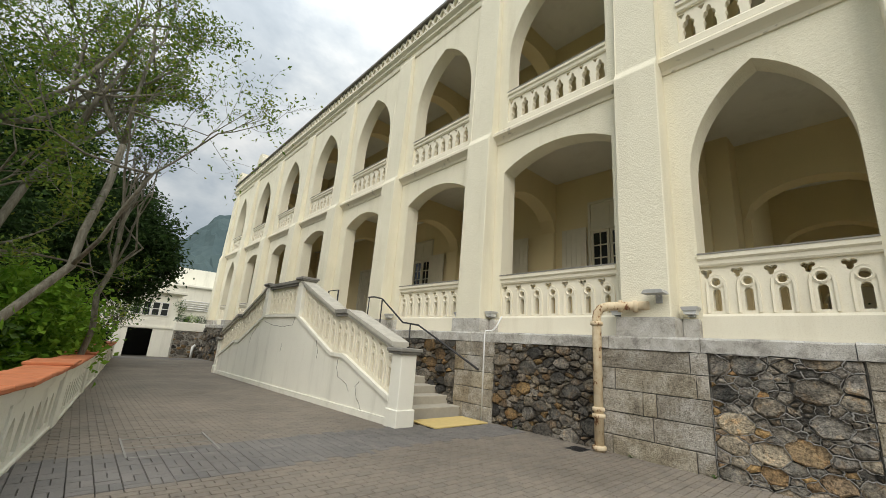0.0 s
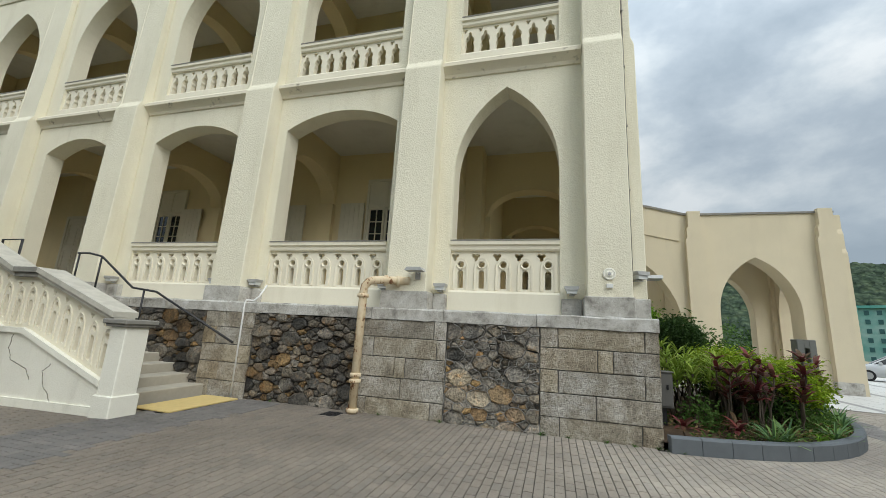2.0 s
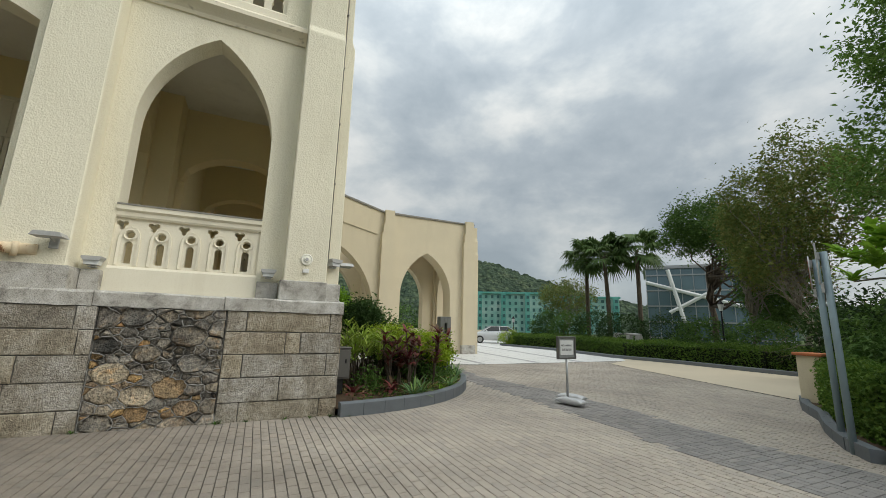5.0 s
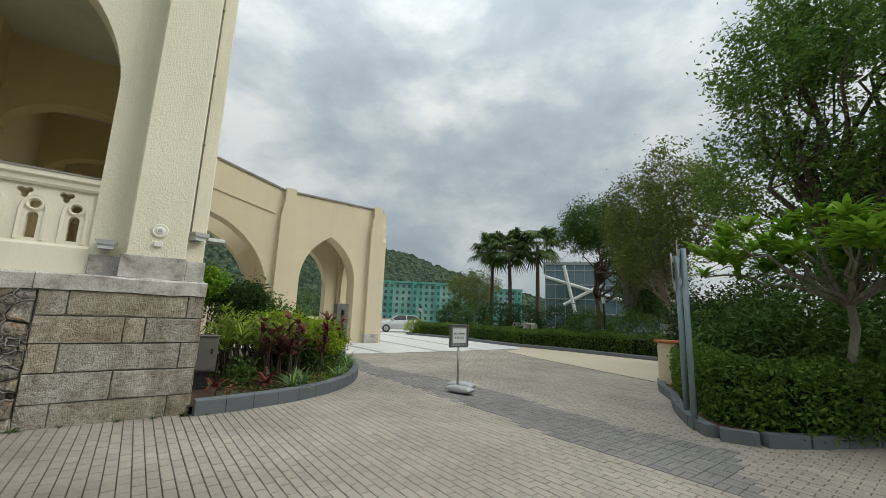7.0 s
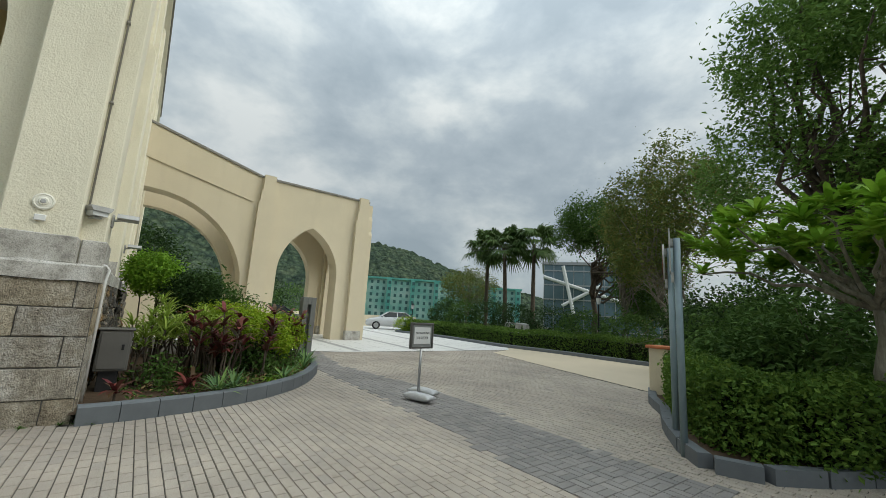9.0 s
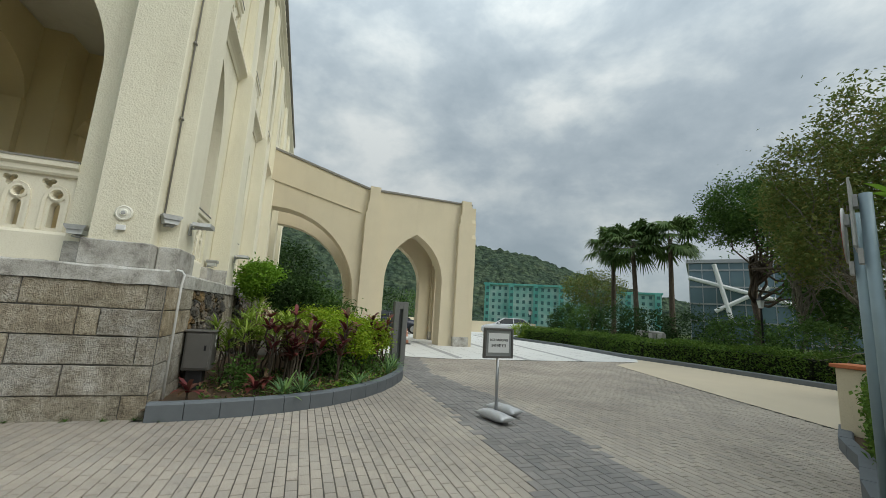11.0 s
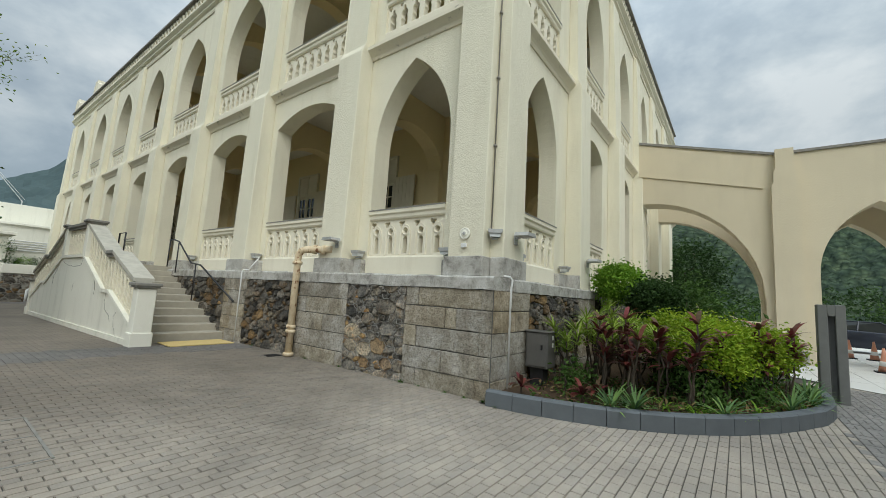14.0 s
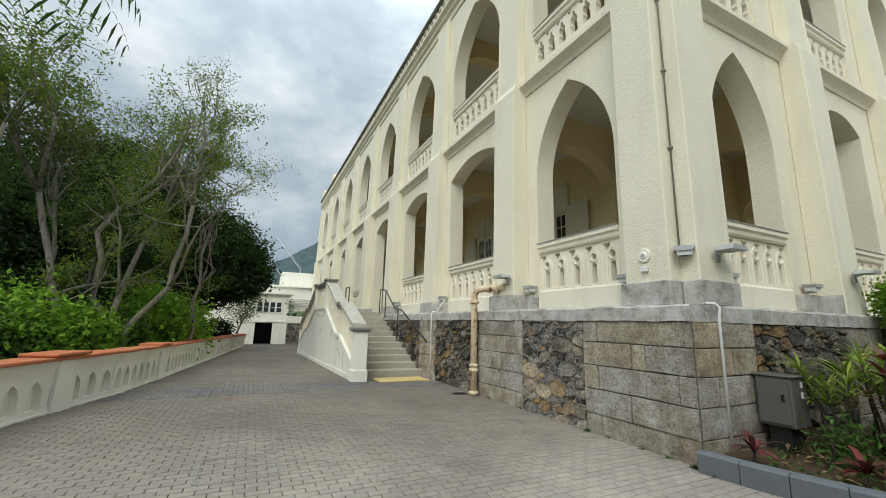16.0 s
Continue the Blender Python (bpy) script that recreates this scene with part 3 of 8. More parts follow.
def pierced(name, outer, holes, thick, ridges=(), shear=0.0):
    """A flat slab with holes through it, and raised ridges along lines."""
    bm = bmesh.new()
    es = []
    loops = []
    for lp in [outer] + holes:
        vs = [bm.verts.new((u, 0.0, z)) for u, z in lp]
        loops.append(vs)
        es += [bm.edges.new((vs[i], vs[(i + 1) % len(vs)])) for i in range(len(vs))]
    bmesh.ops.triangle_fill(bm, use_beauty=True, use_dissolve=False, edges=es)
    front_faces = list(bm.faces)
    back = {}
    for v in list(bm.verts):
        back[v] = bm.verts.new((v.co.x, thick, v.co.z))
    for f in front_faces:
        bm.faces.new([back[v] for v in reversed(f.verts)])
    for vs in loops:
        for i in range(len(vs)):
            a, b = vs[i], vs[(i + 1) % len(vs)]
            bm.faces.new((a, b, back[b], back[a]))
    for line, r in ridges:
        pr = [(u, -0.004, z) for u, z in line]
        tube(bm, pr, r, 4, True)
    if shear:
        for v in bm.verts:
            v.co.z += shear * v.co.x
    bmesh.ops.recalc_face_normals(bm, faces=bm.faces)
    me = bpy.data.meshes.new(name)
    bm.to_mesh(me)
    bm.free()
    me.materials.append(cream_smooth)
    return me


PITCH = 0.40


def lower_unit(p, shear=0.0, z0=0.0, name="tracery_panel"):
    h = p / 2
    outer = [(-h, z0), (h, z0), (h, 0.76), (-h, 0.76)]
    holes = [slot(0, 0.05, 0.40, 0.056), ring(0, 0.505, 0.058, 12), trefoil(h - 0.086, 0.655, 0.076)]
    arch = [(-h * 0.62, 0.02), (-h * 0.62, 0.42)] + [(-h * 0.62 * math.cos(a), 0.42 + 0.20 * math.sin(a)) for a in (0.5, 1.0, 1.57, 2.14, 2.64)] + [(h * 0.62, 0.42), (h * 0.62, 0.02)]
    return pierced(name, outer, holes, 0.13, [(arch, 0.026), (ring(0, 0.505, 0.084, 12) + ring(0, 0.505, 0.084, 12)[:1], 0.022)], shear)


def upper_unit(p):
    h = p / 2
    outer = [(-h, 0), (h, 0), (h, 0.66), (-h, 0.66)]
    w = h * 0.60
    lobed = [(-w, 0.03), (w, 0.03), (w, 0.20), (w * 0.75, 0.25), (w * 1.0, 0.33), (w * 0.8, 0.41), (w * 0.45, 0.43), (w * 0.35, 0.51), (0, 0.55),
             (-w * 0.35, 0.51), (-w * 0.45, 0.43), (-w * 0.8, 0.41), (-w * 1.0, 0.33), (-w * 0.75, 0.25), (-w, 0.20)]
    return pierced("tracery_panel", outer, [lobed, trefoil(h - 0.062, 0.58, 0.052)], 0.13)


def wall_pose(mapper, u, z, d):
    o = Vector(mapper(u, z, d))
    if mapper is front:
        return Matrix(((0, 1, 0, o.x), (1, 0, 0, o.y), (0, 0, 1, o.z), (0, 0, 0, 1)))
    return Matrix(((1, 0, 0, o.x), (0, 1, 0, o.y), (0, 0, 1, o.z), (0, 0, 0, 1)))


def rail(bm, mapper, u0, u1, prof):
    a, b = [[bm.verts.new(mapper(u, z, d)) for d, z in prof] for u in (u0, u1)]
    bm.faces.new(a)
    bm.faces.new(b[::-1])
    for i in range(len(a)):
        j = (i + 1) % len(a)
        bm.faces.new((a[i], b[i], b[j], a[j]))


unit_cache = {}


def balustrade(mapper, c, w, low):
    n = max(3, round(2 * w / (PITCH if low else 0.345)))
    p = round(2 * w / n, 4)
    key = (p, low)
    if key not in unit_cache:
        unit_cache[key] = lower_unit(p) if low else upper_unit(p)
    bm = bmesh.new()
    z = 2.24 if low else 7.40
    top = z + (0.76 if low else 0.66)
    rail(bm, mapper, c - w, c + w, [(0.02, top), (0.24, top), (0.24, top + 0.10), (0.27, top + 0.12), (0.27, top + 0.19), (-0.04, top + 0.19), (-0.04, top + 0.12), (0.0, top + 0.09), (0.0, top + 0.03)])
    if low:
        rail(bm, mapper, c - w, c + w, [(0.0, 1.83), (0.26, 1.83), (0.26, z), (0.03, z), (0.0, z - 0.04)])
    else:
        rail(bm, mapper, c - w, c + w, [(0.0, 7.10), (0.26, 7.10), (0.26, z), (0.03, z), (0.0, z - 0.04)])
    b = part("balustrade", bm, cream_smooth, building, "cream pierced balustrade with trefoil tracery")
    cap = bmesh.new()
    rail(cap, mapper, c - w, c + w, [(-0.05, top + 0.19), (0.28, top + 0.19), (0.28, top + 0.215), (-0.05, top + 0.215)])
    part("coping", cap, plain_coping, b, "weathered grey coping")
    for i in range(n):
        shared("tracery_panel", unit_cache[key], b, wall_pose(mapper, c - w + p * (i + 0.5), z, 0.06))


plain_coping = plain("worn_coping", (0.25, 0.24, 0.215), 0.9, 0, 0.35, 7, 0.3)
for i, (c, w, kind) in enumerate(F_BAYS):
    if i != 3:
        balustrade(front, c, w, True)
    balustrade(front, c, min(w, 1.36), False)
for c, w, kind in E_BAYS:
    balustrade(end, c, w, True)
    balustrade(end, c, w, False)


# ---------------------------------------------------------------- cornice and parapet
def cornice(mapper, u0, u1):
    bm = bmesh.new()
    rail(bm, mapper, u0, u1, [(0.3, TOP), (-0.02, TOP), (-0.10, TOP + 0.05), (-0.10, TOP + 0.13), (-0.22, TOP + 0.22), (-0.22, TOP + 0.28), (0.3, TOP + 0.28)])
    rail(bm, mapper, u0, u1, [(0.02, 12.02), (-0.04, 12.02), (-0.06, 12.08), (0.02, 12.10)])
    co = part("cornice", bm, cream_smooth, building, "stained moulded cornice")
    cp = bmesh.new()
    rail(cp, mapper, u0, u1, [(-0.26, TOP + 0.76), (0.32, TOP + 0.76), (0.32, TOP + 0.84), (-0.26, TOP + 0.84)])
    part("coping", cp, roof_dark, co, "black weathered coping")
    lat = bmesh.new()
    n = int((u1 - u0) / 0.34)
    for i in range(n):
        a = u0 + (u1 - u0) * i / n
        b = u0 + (u1 - u0) * (i + 1) / n
        for s, t in ((a, b), (b, a)):
            dx = 0.045
            o = [(s - dx, TOP + 0.28), (s + dx, TOP + 0.28), (t + dx, TOP + 0.76), (t - dx, TOP + 0.76)]
            prism(lat, o, mapper, -0.16 + (0.004 if s > t else 0.0), -0.06)
    la = part("lattice", lat, cream_smooth, co, "cross lattice parapet")
    la["kind"] = "stuff"
    bk = bmesh.new()
    rail(bk, mapper, u0, u1, [(-0.02, TOP + 0.28), (0.2, TOP + 0.28), (0.2, TOP + 0.76), (-0.02, TOP + 0.76)])
    part("parapet", bk, cream_smooth, building)


cornice(front, EY - 0.1, FAR + 0.1)
cornice(end, WX - 0.1, 31.0)
for u in (28.9, 33.9):
    bm = bmesh.new()
    prism(bm, [(u - 0.5, TOP + 0.8), (u + 0.5, TOP + 0.8), (u + 0.5, TOP + 1.45), (u + 0.32, TOP + 1.55), (u + 0.32, TOP + 1.75), (u - 0.32, TOP + 1.75), (u - 0.32, TOP + 1.55), (u - 0.5, TOP + 1.45)], front, -0.2, 0.4)
    part("parapet_pier", bm, cream_smooth, building)

# ---------------------------------------------------------------- veranda interior
BX, BY = 10.35, 1.95      # the inner block's faces


def slab(name, z0, z1, material, label):
    bm = bmesh.new()
    box(bm, (WX + 0.3, EY + 0.3, z0), (30.5, FAR - 0.3, z1))
    return part(name, bm, material, building, label)


slab("floor", FLOOR - 0.10, FLOOR, step_stone, "grey veranda floor")
slab("upper_floor", 6.74, UPFLOOR, ceiling_mat, "pale veranda ceiling")
slab("roof", 11.85, 12.02, ceiling_mat, "flat roof")
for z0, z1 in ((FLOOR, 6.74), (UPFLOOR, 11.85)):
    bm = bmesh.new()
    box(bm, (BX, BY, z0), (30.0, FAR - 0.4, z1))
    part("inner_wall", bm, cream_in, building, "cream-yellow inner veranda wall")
bm = bmesh.new()
box(bm, (WX + DEEP, FAR - 0.4, 0), (31.0, FAR, TOP))
box(bm, (30.5, EY + DEEP, 0), (31.0, FAR - 0.4, TOP))
part("wall", bm, cream, building, "cream rear wall")


def cross_arch(a0, a1, thick, along, z0, crown, spring, top):
    """A flat transverse arch that spans the veranda. along: 'x' spans x at a fixed y."""
    bm = bmesh.new()
    n = 14
    lo = [(a0 + (a1 - a0) * i / n, spring + (crown - spring) * math.sqrt(max(0, 1 - (2 * i / n - 1) ** 2))) for i in range(n + 1)]
    c, h = thick
    o = lo + [(a1, top), (a0, top)]
    prism(bm, o, (lambda u, z, d: (u, d, z)) if along == "x" else (lambda u, z, d: (d, u, z)), c - h, c + h)
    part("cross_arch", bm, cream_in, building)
    for u in (a0 - 0.02, a1 - 0.16):
        pl = bmesh.new()
        p = ((u, c - h - 0.02, z0), (u + 0.18, c + h + 0.02, spring + 0.1)) if along == "x" else ((c - h - 0.02, u, z0), (c + h + 0.02, u + 0.18, spring + 0.1))
        box(pl, *p)
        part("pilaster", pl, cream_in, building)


for c in F_BUTT[:-1]:
    cross_arch(WX + DEEP, BX, (c, 0.24), "x", FLOOR, 6.0, 5.0, 6.74)
    cross_arch(WX + DEEP, BX, (c, 0.24), "x", UPFLOOR, 11.2, 10.2, 11.85)
for c in E_BUTT:
    cross_arch(EY + DEEP, BY, (c, 0.24), "y", FLOOR, 5.6, 4.7, 6.74)
    cross_arch(EY + DEEP, BY, (c, 0.24), "y", UPFLOOR, 11.2, 10.2, 11.85)


def veranda_window(yc, open_right=True):
    """A small-paned casement with a fixed panel above and open plank shutters, on the inner wall."""
    wdw = bmesh.new()
    x = BX
    for a, b in (((x - 0.09, yc - 0.62, 3.40), (x + 0.02, yc - 0.54, 5.85)), ((x - 0.09, yc + 0.54, 3.40), (x + 0.02, yc + 0.62, 5.85)),
                 ((x - 0.09, yc - 0.54, 5.77), (x + 0.02, yc + 0.54, 5.85)), ((x - 0.09, yc - 0.54, 4.97), (x + 0.02, yc + 0.54, 5.05)), ((x - 0.14, yc - 0.68, 3.30), (x + 0.02, yc + 0.68, 3.40))):
        box(wdw, a, b, 0.008)
    w = part("window", wdw, shutter_paint, building, "cream timber casement window with open shutters")
    for s in (-1, 1):
        leaf = bmesh.new()
        y0, y1 = (yc - 0.54, yc - 0.01) if s < 0 else (yc + 0.01, yc + 0.54)
        for a, b in (((x - 0.06, y0, 3.40), (x, y0 + 0.07, 4.97)), ((x - 0.06, y1 - 0.07, 3.40), (x, y1, 4.97)), ((x - 0.06, y0 + 0.07, 4.89), (x, y1 - 0.07, 4.97)), ((x - 0.06, y0 + 0.07, 3.40), (x, y1 - 0.07, 3.80))):
            box(leaf, a, b)
        for i in (1, 2):
            z = 3.80 + (4.89 - 3.80) * i / 3
            box(leaf, (x - 0.05, y0 + 0.07, z - 0.016), (x - 0.004, y1 - 0.07, z + 0.016))
        box(leaf, (x - 0.052, (y0 + y1) / 2 - 0.014, 3.80), (x - 0.002, (y0 + y1) / 2 + 0.014, 4.89))
        part("casement", leaf, shutter_paint, w)
        g = bmesh.new()
        box(g, (x - 0.03, y0 + 0.06, 3.79), (x - 0.022, y1 - 0.06, 4.90))
        part("pane", g, dark_glass, w, "dark window glass")
        sh = bmesh.new()
        y2 = yc + s * 0.66
        y3 = y2 + s * 0.78
        for i in range(5):
            a, b = y2 + (y3 - y2) * i / 5, y2 + (y3 - y2) * (i + 1) / 5
            box(sh, (x - 0.13, min(a, b) + 0.003, 3.35), (x - 0.09, max(a, b) - 0.003, 5.10))
        box(sh, (x - 0.09, min(y2, y3), 3.65), (x - 0.07, max(y2, y3), 3.75))
        box(sh, (x - 0.09, min(y2, y3), 4.75), (x - 0.07, max(y2, y3), 4.85))
        part("shutter", sh, shutter_paint, w, "open plank shutter")
    pn = bmesh.new()
    box(pn, (x - 0.05, yc - 0.54, 5.05), (x, yc + 0.54, 5.77))
    box(pn, (x - 0.07, yc - 0.015, 5.05), (x - 0.048, yc + 0.015, 5.77))
    part("panel", pn, shutter_paint, w)


for yc in (4.81, 8.95, 13.05, 21.8, 26.0):
    veranda_window(yc)


def veranda_door(yc):
    x = BX
    fr = bmesh.new()
    for a, b in (((x - 0.09, yc - 0.78, FLOOR), (x, yc - 0.68, 5.0)), ((x - 0.09, yc + 0.68, FLOOR), (x, yc + 0.78, 5.0)), ((x - 0.09, yc - 0.68, 4.9), (x, yc + 0.68, 5.0))):
        box(fr, a, b, 0.008)
    d = part("door", fr, shutter_paint, building, "tall cream panelled double door")
    for s in (-1, 1):
        lf = bmesh.new()
        y0, y1 = sorted((yc + s * 0.01, yc + s * 0.67))
        box(lf, (x - 0.05, y0, FLOOR), (x, y1, 4.9))
        for z0, z1 in ((2.05, 2.75), (2.9, 3.7), (3.85, 4.7)):
            for a, b in (((x - 0.07, y0 + 0.10, z0), (x - 0.048, y1 - 0.10, z0 + 0.03)), ((x - 0.07, y0 + 0.10, z1 - 0.03), (x - 0.048, y1 - 0.10, z1)), ((x - 0.07, y0 + 0.10, z0 + 0.03), (x - 0.048, y0 + 0.13, z1 - 0.03)), ((x - 0.07, y1 - 0.13, z0 + 0.03), (x - 0.048, y1 - 0.10, z1 - 0.03))):
                box(lf, a, b)
        part("door_leaf", lf, shutter_paint, d)


veranda_door(17.4)

# ---------------------------------------------------------------- plinth (the stones are laid on it further down)
bm = bmesh.new()
PX, PY = 6.72, -1.50
box(bm, (PX + 0.048, PY + 0.048, -0.9), (WX + 0.5, FAR + 0.1, 1.63))
box(bm, (WX + 0.5, PY + 0.048, -0.9), (31.0, EY + 0.6, 1.63))
plinth = part("plinth", bm, mortar, building, "granite and rubble stone plinth")


# ---------------------------------------------------------------- double flight of steps to the veranda
stair = thing("entrance_stair", "double flight of stone steps with a white rendered pierced parapet", "stairs", at=(5.6, 12.8, gz(12.8)))
stair_inv = Matrix.Translation((-5.6, -12.8, -gz(12.8)))


def spart(name, bm, material, label="", smooth=False, parent=None):
    bmesh.ops.transform(bm, matrix=stair_inv, verts=bm.verts)
    return part(name, bm, material, parent or stair, label, smooth)


stair_coping = plain("stained_pale_coping", (0.50, 0.475, 0.41), 0.9, 0, 0.35, 5, 0.3)
crack_mat = plain("crack", (0.16, 0.14, 0.11), 0.95, 0, 0.3, 8)
SX0, SX1 = 4.56, 4.84       # the parapet's thickness
Y_FOOT, Y_MID0, Y_MID1, Y_TOP0, Y_TOP1 = 6.25, 8.35, 8.95, 11.35, 14.15
N_LOW, N_UP = 5, 6


def stair_profile(y):
    """Top of the solid parapet under its tracery."""
    m = 12.75
    if y > m:
        y = 2 * m - y
    if y <= Y_MID0:
        return 0.40 + (1.12 - 0.40) * (y - Y_FOOT) / (Y_MID0 - Y_FOOT)
    if y <= Y_MID1:
        return 1.12
    if y <= Y_TOP0:
        return 1.12 + (2.06 - 1.12) * (y - Y_MID1) / (Y_TOP0 - Y_MID1)
    return 2.06


ys = [6.42, Y_MID0, Y_MID1, Y_TOP0, Y_TOP1, 25.5 - Y_MID1, 25.5 - Y_MID0, 19.08]
bm = bmesh.new()
prism(bm, [(6.42, -0.6)] + [(y, stair_profile(y)) for y in ys] + [(19.08, -0.6)], lambda u, z, d: (d, u, z), SX0, SX1)
spart("parapet_wall", bm, white_wall, "cracked white rendered parapet")
skirt = bmesh.new()
prism(skirt, [(6.42, -0.6), (6.42, 0.10), (19.08, -0.14), (19.08, -0.6)], lambda u, z, d: (d, u, z), SX0 - 0.03, SX0)
spart("skirting", skirt, white_wall)
# raised band that follows the slope, tracery and coping
for a, b in zip(ys, ys[1:]):
    za, zb = stair_profile(a), stair_profile(b)
    bm = bmesh.new()
    prism(bm, [(a, za - 0.07), (b, zb - 0.07), (b, zb + 0.02), (a, za + 0.02)], lambda u, z, d: (d, u, z), SX0 - 0.045, SX0)
    spart("band", bm, white_wall)
    bm = bmesh.new()
    prism(bm, [(a, za + 0.86), (b, zb + 0.86), (b, zb + 0.93), (a, za + 0.93)], lambda u, z, d: (d, u, z), SX0 - 0.02, SX1 + 0.02)
    prism(bm, [(a, za + 0.935), (b, zb + 0.935), (b, zb + 1.02), (a, za + 1.02)], lambda u, z, d: (d, u, z), SX0 - 0.06, SX1 + 0.06)
    spart("handrail", bm, stair_coping if abs(za - zb) > 0.01 else plain_coping, "weathered sloping coping")
    length = b - a
    n = max(1, round(length / 0.33))
    p = length / n
    s = (zb - za) / length
    h = p / 2
    outer = [(-h, -0.02), (h, -0.02), (h, 0.88), (-h, 0.88)]
    holes = [slot(0, 0.10, 0.48, 0.042), ring(0, 0.58, 0.048, 8), trefoil(h - 0.056, 0.74, 0.046)]
    arch = [(-h * 0.62, 0.06), (-h * 0.62, 0.50)] + [(-h * 0.62 * math.cos(t), 0.50 + 0.19 * math.sin(t)) for t in (0.5, 1.0, 1.57, 2.14, 2.64)] + [(h * 0.62, 0.50), (h * 0.62, 0.06)]
    me = pierced("tracery_panel", outer, holes, 0.16, [(arch, 0.02)], s)
    for i in range(n):
        u = a + p * (i + 0.5)
        m = Matrix(((0, 1, 0, SX0 + 0.06), (1, 0, 0, u), (0, 0, 1, stair_profile(u)), (0, 0, 0, 1)))
        shared("tracery_panel", me, stair, stair_inv @ m)


def newel(y0, y1, ztop, zbase, x0=SX0 - 0.04, x1=SX1 + 0.04):
    bm = bmesh.new()
    box(bm, (x0, y0, zbase), (x1, y1, ztop), 0.012)
    if zbase < 0.1:
        box(bm, (x0 - 0.03, y0 - 0.03, zbase), (x1 + 0.03, y1 + 0.03, 0.30 + min(0, gz(y0))), 0.012)
    spart("newel_post", bm, white_wall, "white rendered post")
    bm = bmesh.new()
    box(bm, (x0 - 0.05, y0 - 0.05, ztop), (x1 + 0.05, y1 + 0.05, ztop + 0.04), 0.008)
    box(bm, (x0 - 0.08, y0 - 0.08, ztop + 0.04), (x1 + 0.08, y1 + 0.08, ztop + 0.11), 0.012)
    spart("post_cap", bm, plain_coping, "weathered post cap")


# hairline cracks and a rust run on the parapet's outer face
for pts in ([(7.55, 0.62), (7.7, 0.50), (7.62, 0.30), (7.5, 0.20), (7.35, 0.05)], [(8.6, 1.02), (8.62, 0.80), (8.5, 0.62), (8.1, 0.52), (7.9, 0.30)], [(9.9, 1.4), (9.7, 1.1), (9.75, 0.9)], [(11.5, 1.95), (11.6, 1.75), (12.6, 1.70), (13.6, 1.78), (14.2, 1.9)], [(14.6, 1.75), (15.2, 1.35), (15.3, 1.0)], [(12.2, 1.2), (12.25, 0.9)]):
    bm = bmesh.new()
    dense = []
    for (a, b), (c, d) in zip(pts, pts[1:]):
        for i in range(5):
            f = i / 5
            dense.append((SX0 - 0.001, a + (c - a) * f + random.uniform(-0.015, 0.015), b + (d - b) * f + random.uniform(-0.015, 0.015)))
    tube(bm, dense, 0.006, 4)
    spart("crack", bm, crack_mat, "dark hairline crack")
newel(6.10, 6.42, 1.26, -0.4)
newel(Y_TOP0 - 0.17, Y_TOP0 + 0.17, 3.03, 2.0)
newel(Y_TOP1 - 0.17, Y_TOP1 + 0.17, 3.03, 2.0)
newel(19.08, 19.40, 1.05, -0.6)
# steps: eleven risers from the paving to the veranda, on both flights
RISE, TREAD = (FLOOR + 0.04) / 11, 0.42
for flight in (0, 1):
    for i in range(11):
        y0 = 6.72 + TREAD * i + (0.25 if i > 5 else 0)
        y1 = 12.75
        bm = bmesh.new()
        a, b = (y0, y1) if flight == 0 else (25.5 - y1, 25.5 - y0)
        box(bm, (SX1 - 0.02, a, -0.7 if i == 0 else RISE * i - 0.06), (PX + 0.09 if i < 10 else WX + 0.4, b, RISE * (i + 1)), 0.014)
        spart("step", bm, step_stone, "worn grey stone step")
# handrails
bm = bmesh.new()
tube(bm, [(6.56, 6.05, 1.02), (6.56, 8.25, 1.95), (6.56, 8.95, 2.02), (6.56, 10.1, 2.72), (6.56, 10.55, 2.80), (6.56, 10.9, 2.80)], 0.024, 8)
for y, z0, z1 in ((8.6, 0.9, 1.98), (10.1, 1.7, 2.72), (10.85, 1.9, 2.80)):
    tube(bm, [(6.56, y, z0), (6.56, y, z1)], 0.02, 8)
spart("grab_rail", bm, dark_metal, "dark metal grab rail", True)
bm = bmesh.new()
tube(bm, [(5.2, 10.9, 1.95), (5.2, 10.9, 2.80), (5.2, 10.3, 2.80), (5.2, 10.3, 1.75)], 0.022, 8)
spart("grab_rail", bm, dark_metal, "dark metal grab rail", True)
tile = bmesh.new()
box(tile, (5.15, 5.72, -0.01), (6.56, 6.48, 0.014), 0.004)
tagged(part("tactile_mat", tile, yellow_tile), "yellow tactile tiles at the foot of the steps", "tactile paving")


# ---------------------------------------------------------------- low boundary wall with terracotta coping
lowwall = thing("boundary_wall", "low cream wall with blind arches and a terracotta tile coping", "wall", at=(0, 0, 0))
WH = 0.80


def along(line, d):
    """Point and heading at distance d along a line."""
    for (x0, y0), (x1, y1) in zip(line, line[1:]):
        L = math.hypot(x1 - x0, y1 - y0)
        if d <= L:
            return Vector((x0 + (x1 - x0) * d / L, y0 + (y1 - y0) * d / L)), math.atan2(y1 - y0, x1 - x0)
        d -= L
    return Vector((x1, y1)), math.atan2(y1 - y0, x1 - x0)


line_len = sum(math.hypot(b[0] - a[0], b[1] - a[1]) for a, b in zip(WALL_LINE, WALL_LINE[1:]))
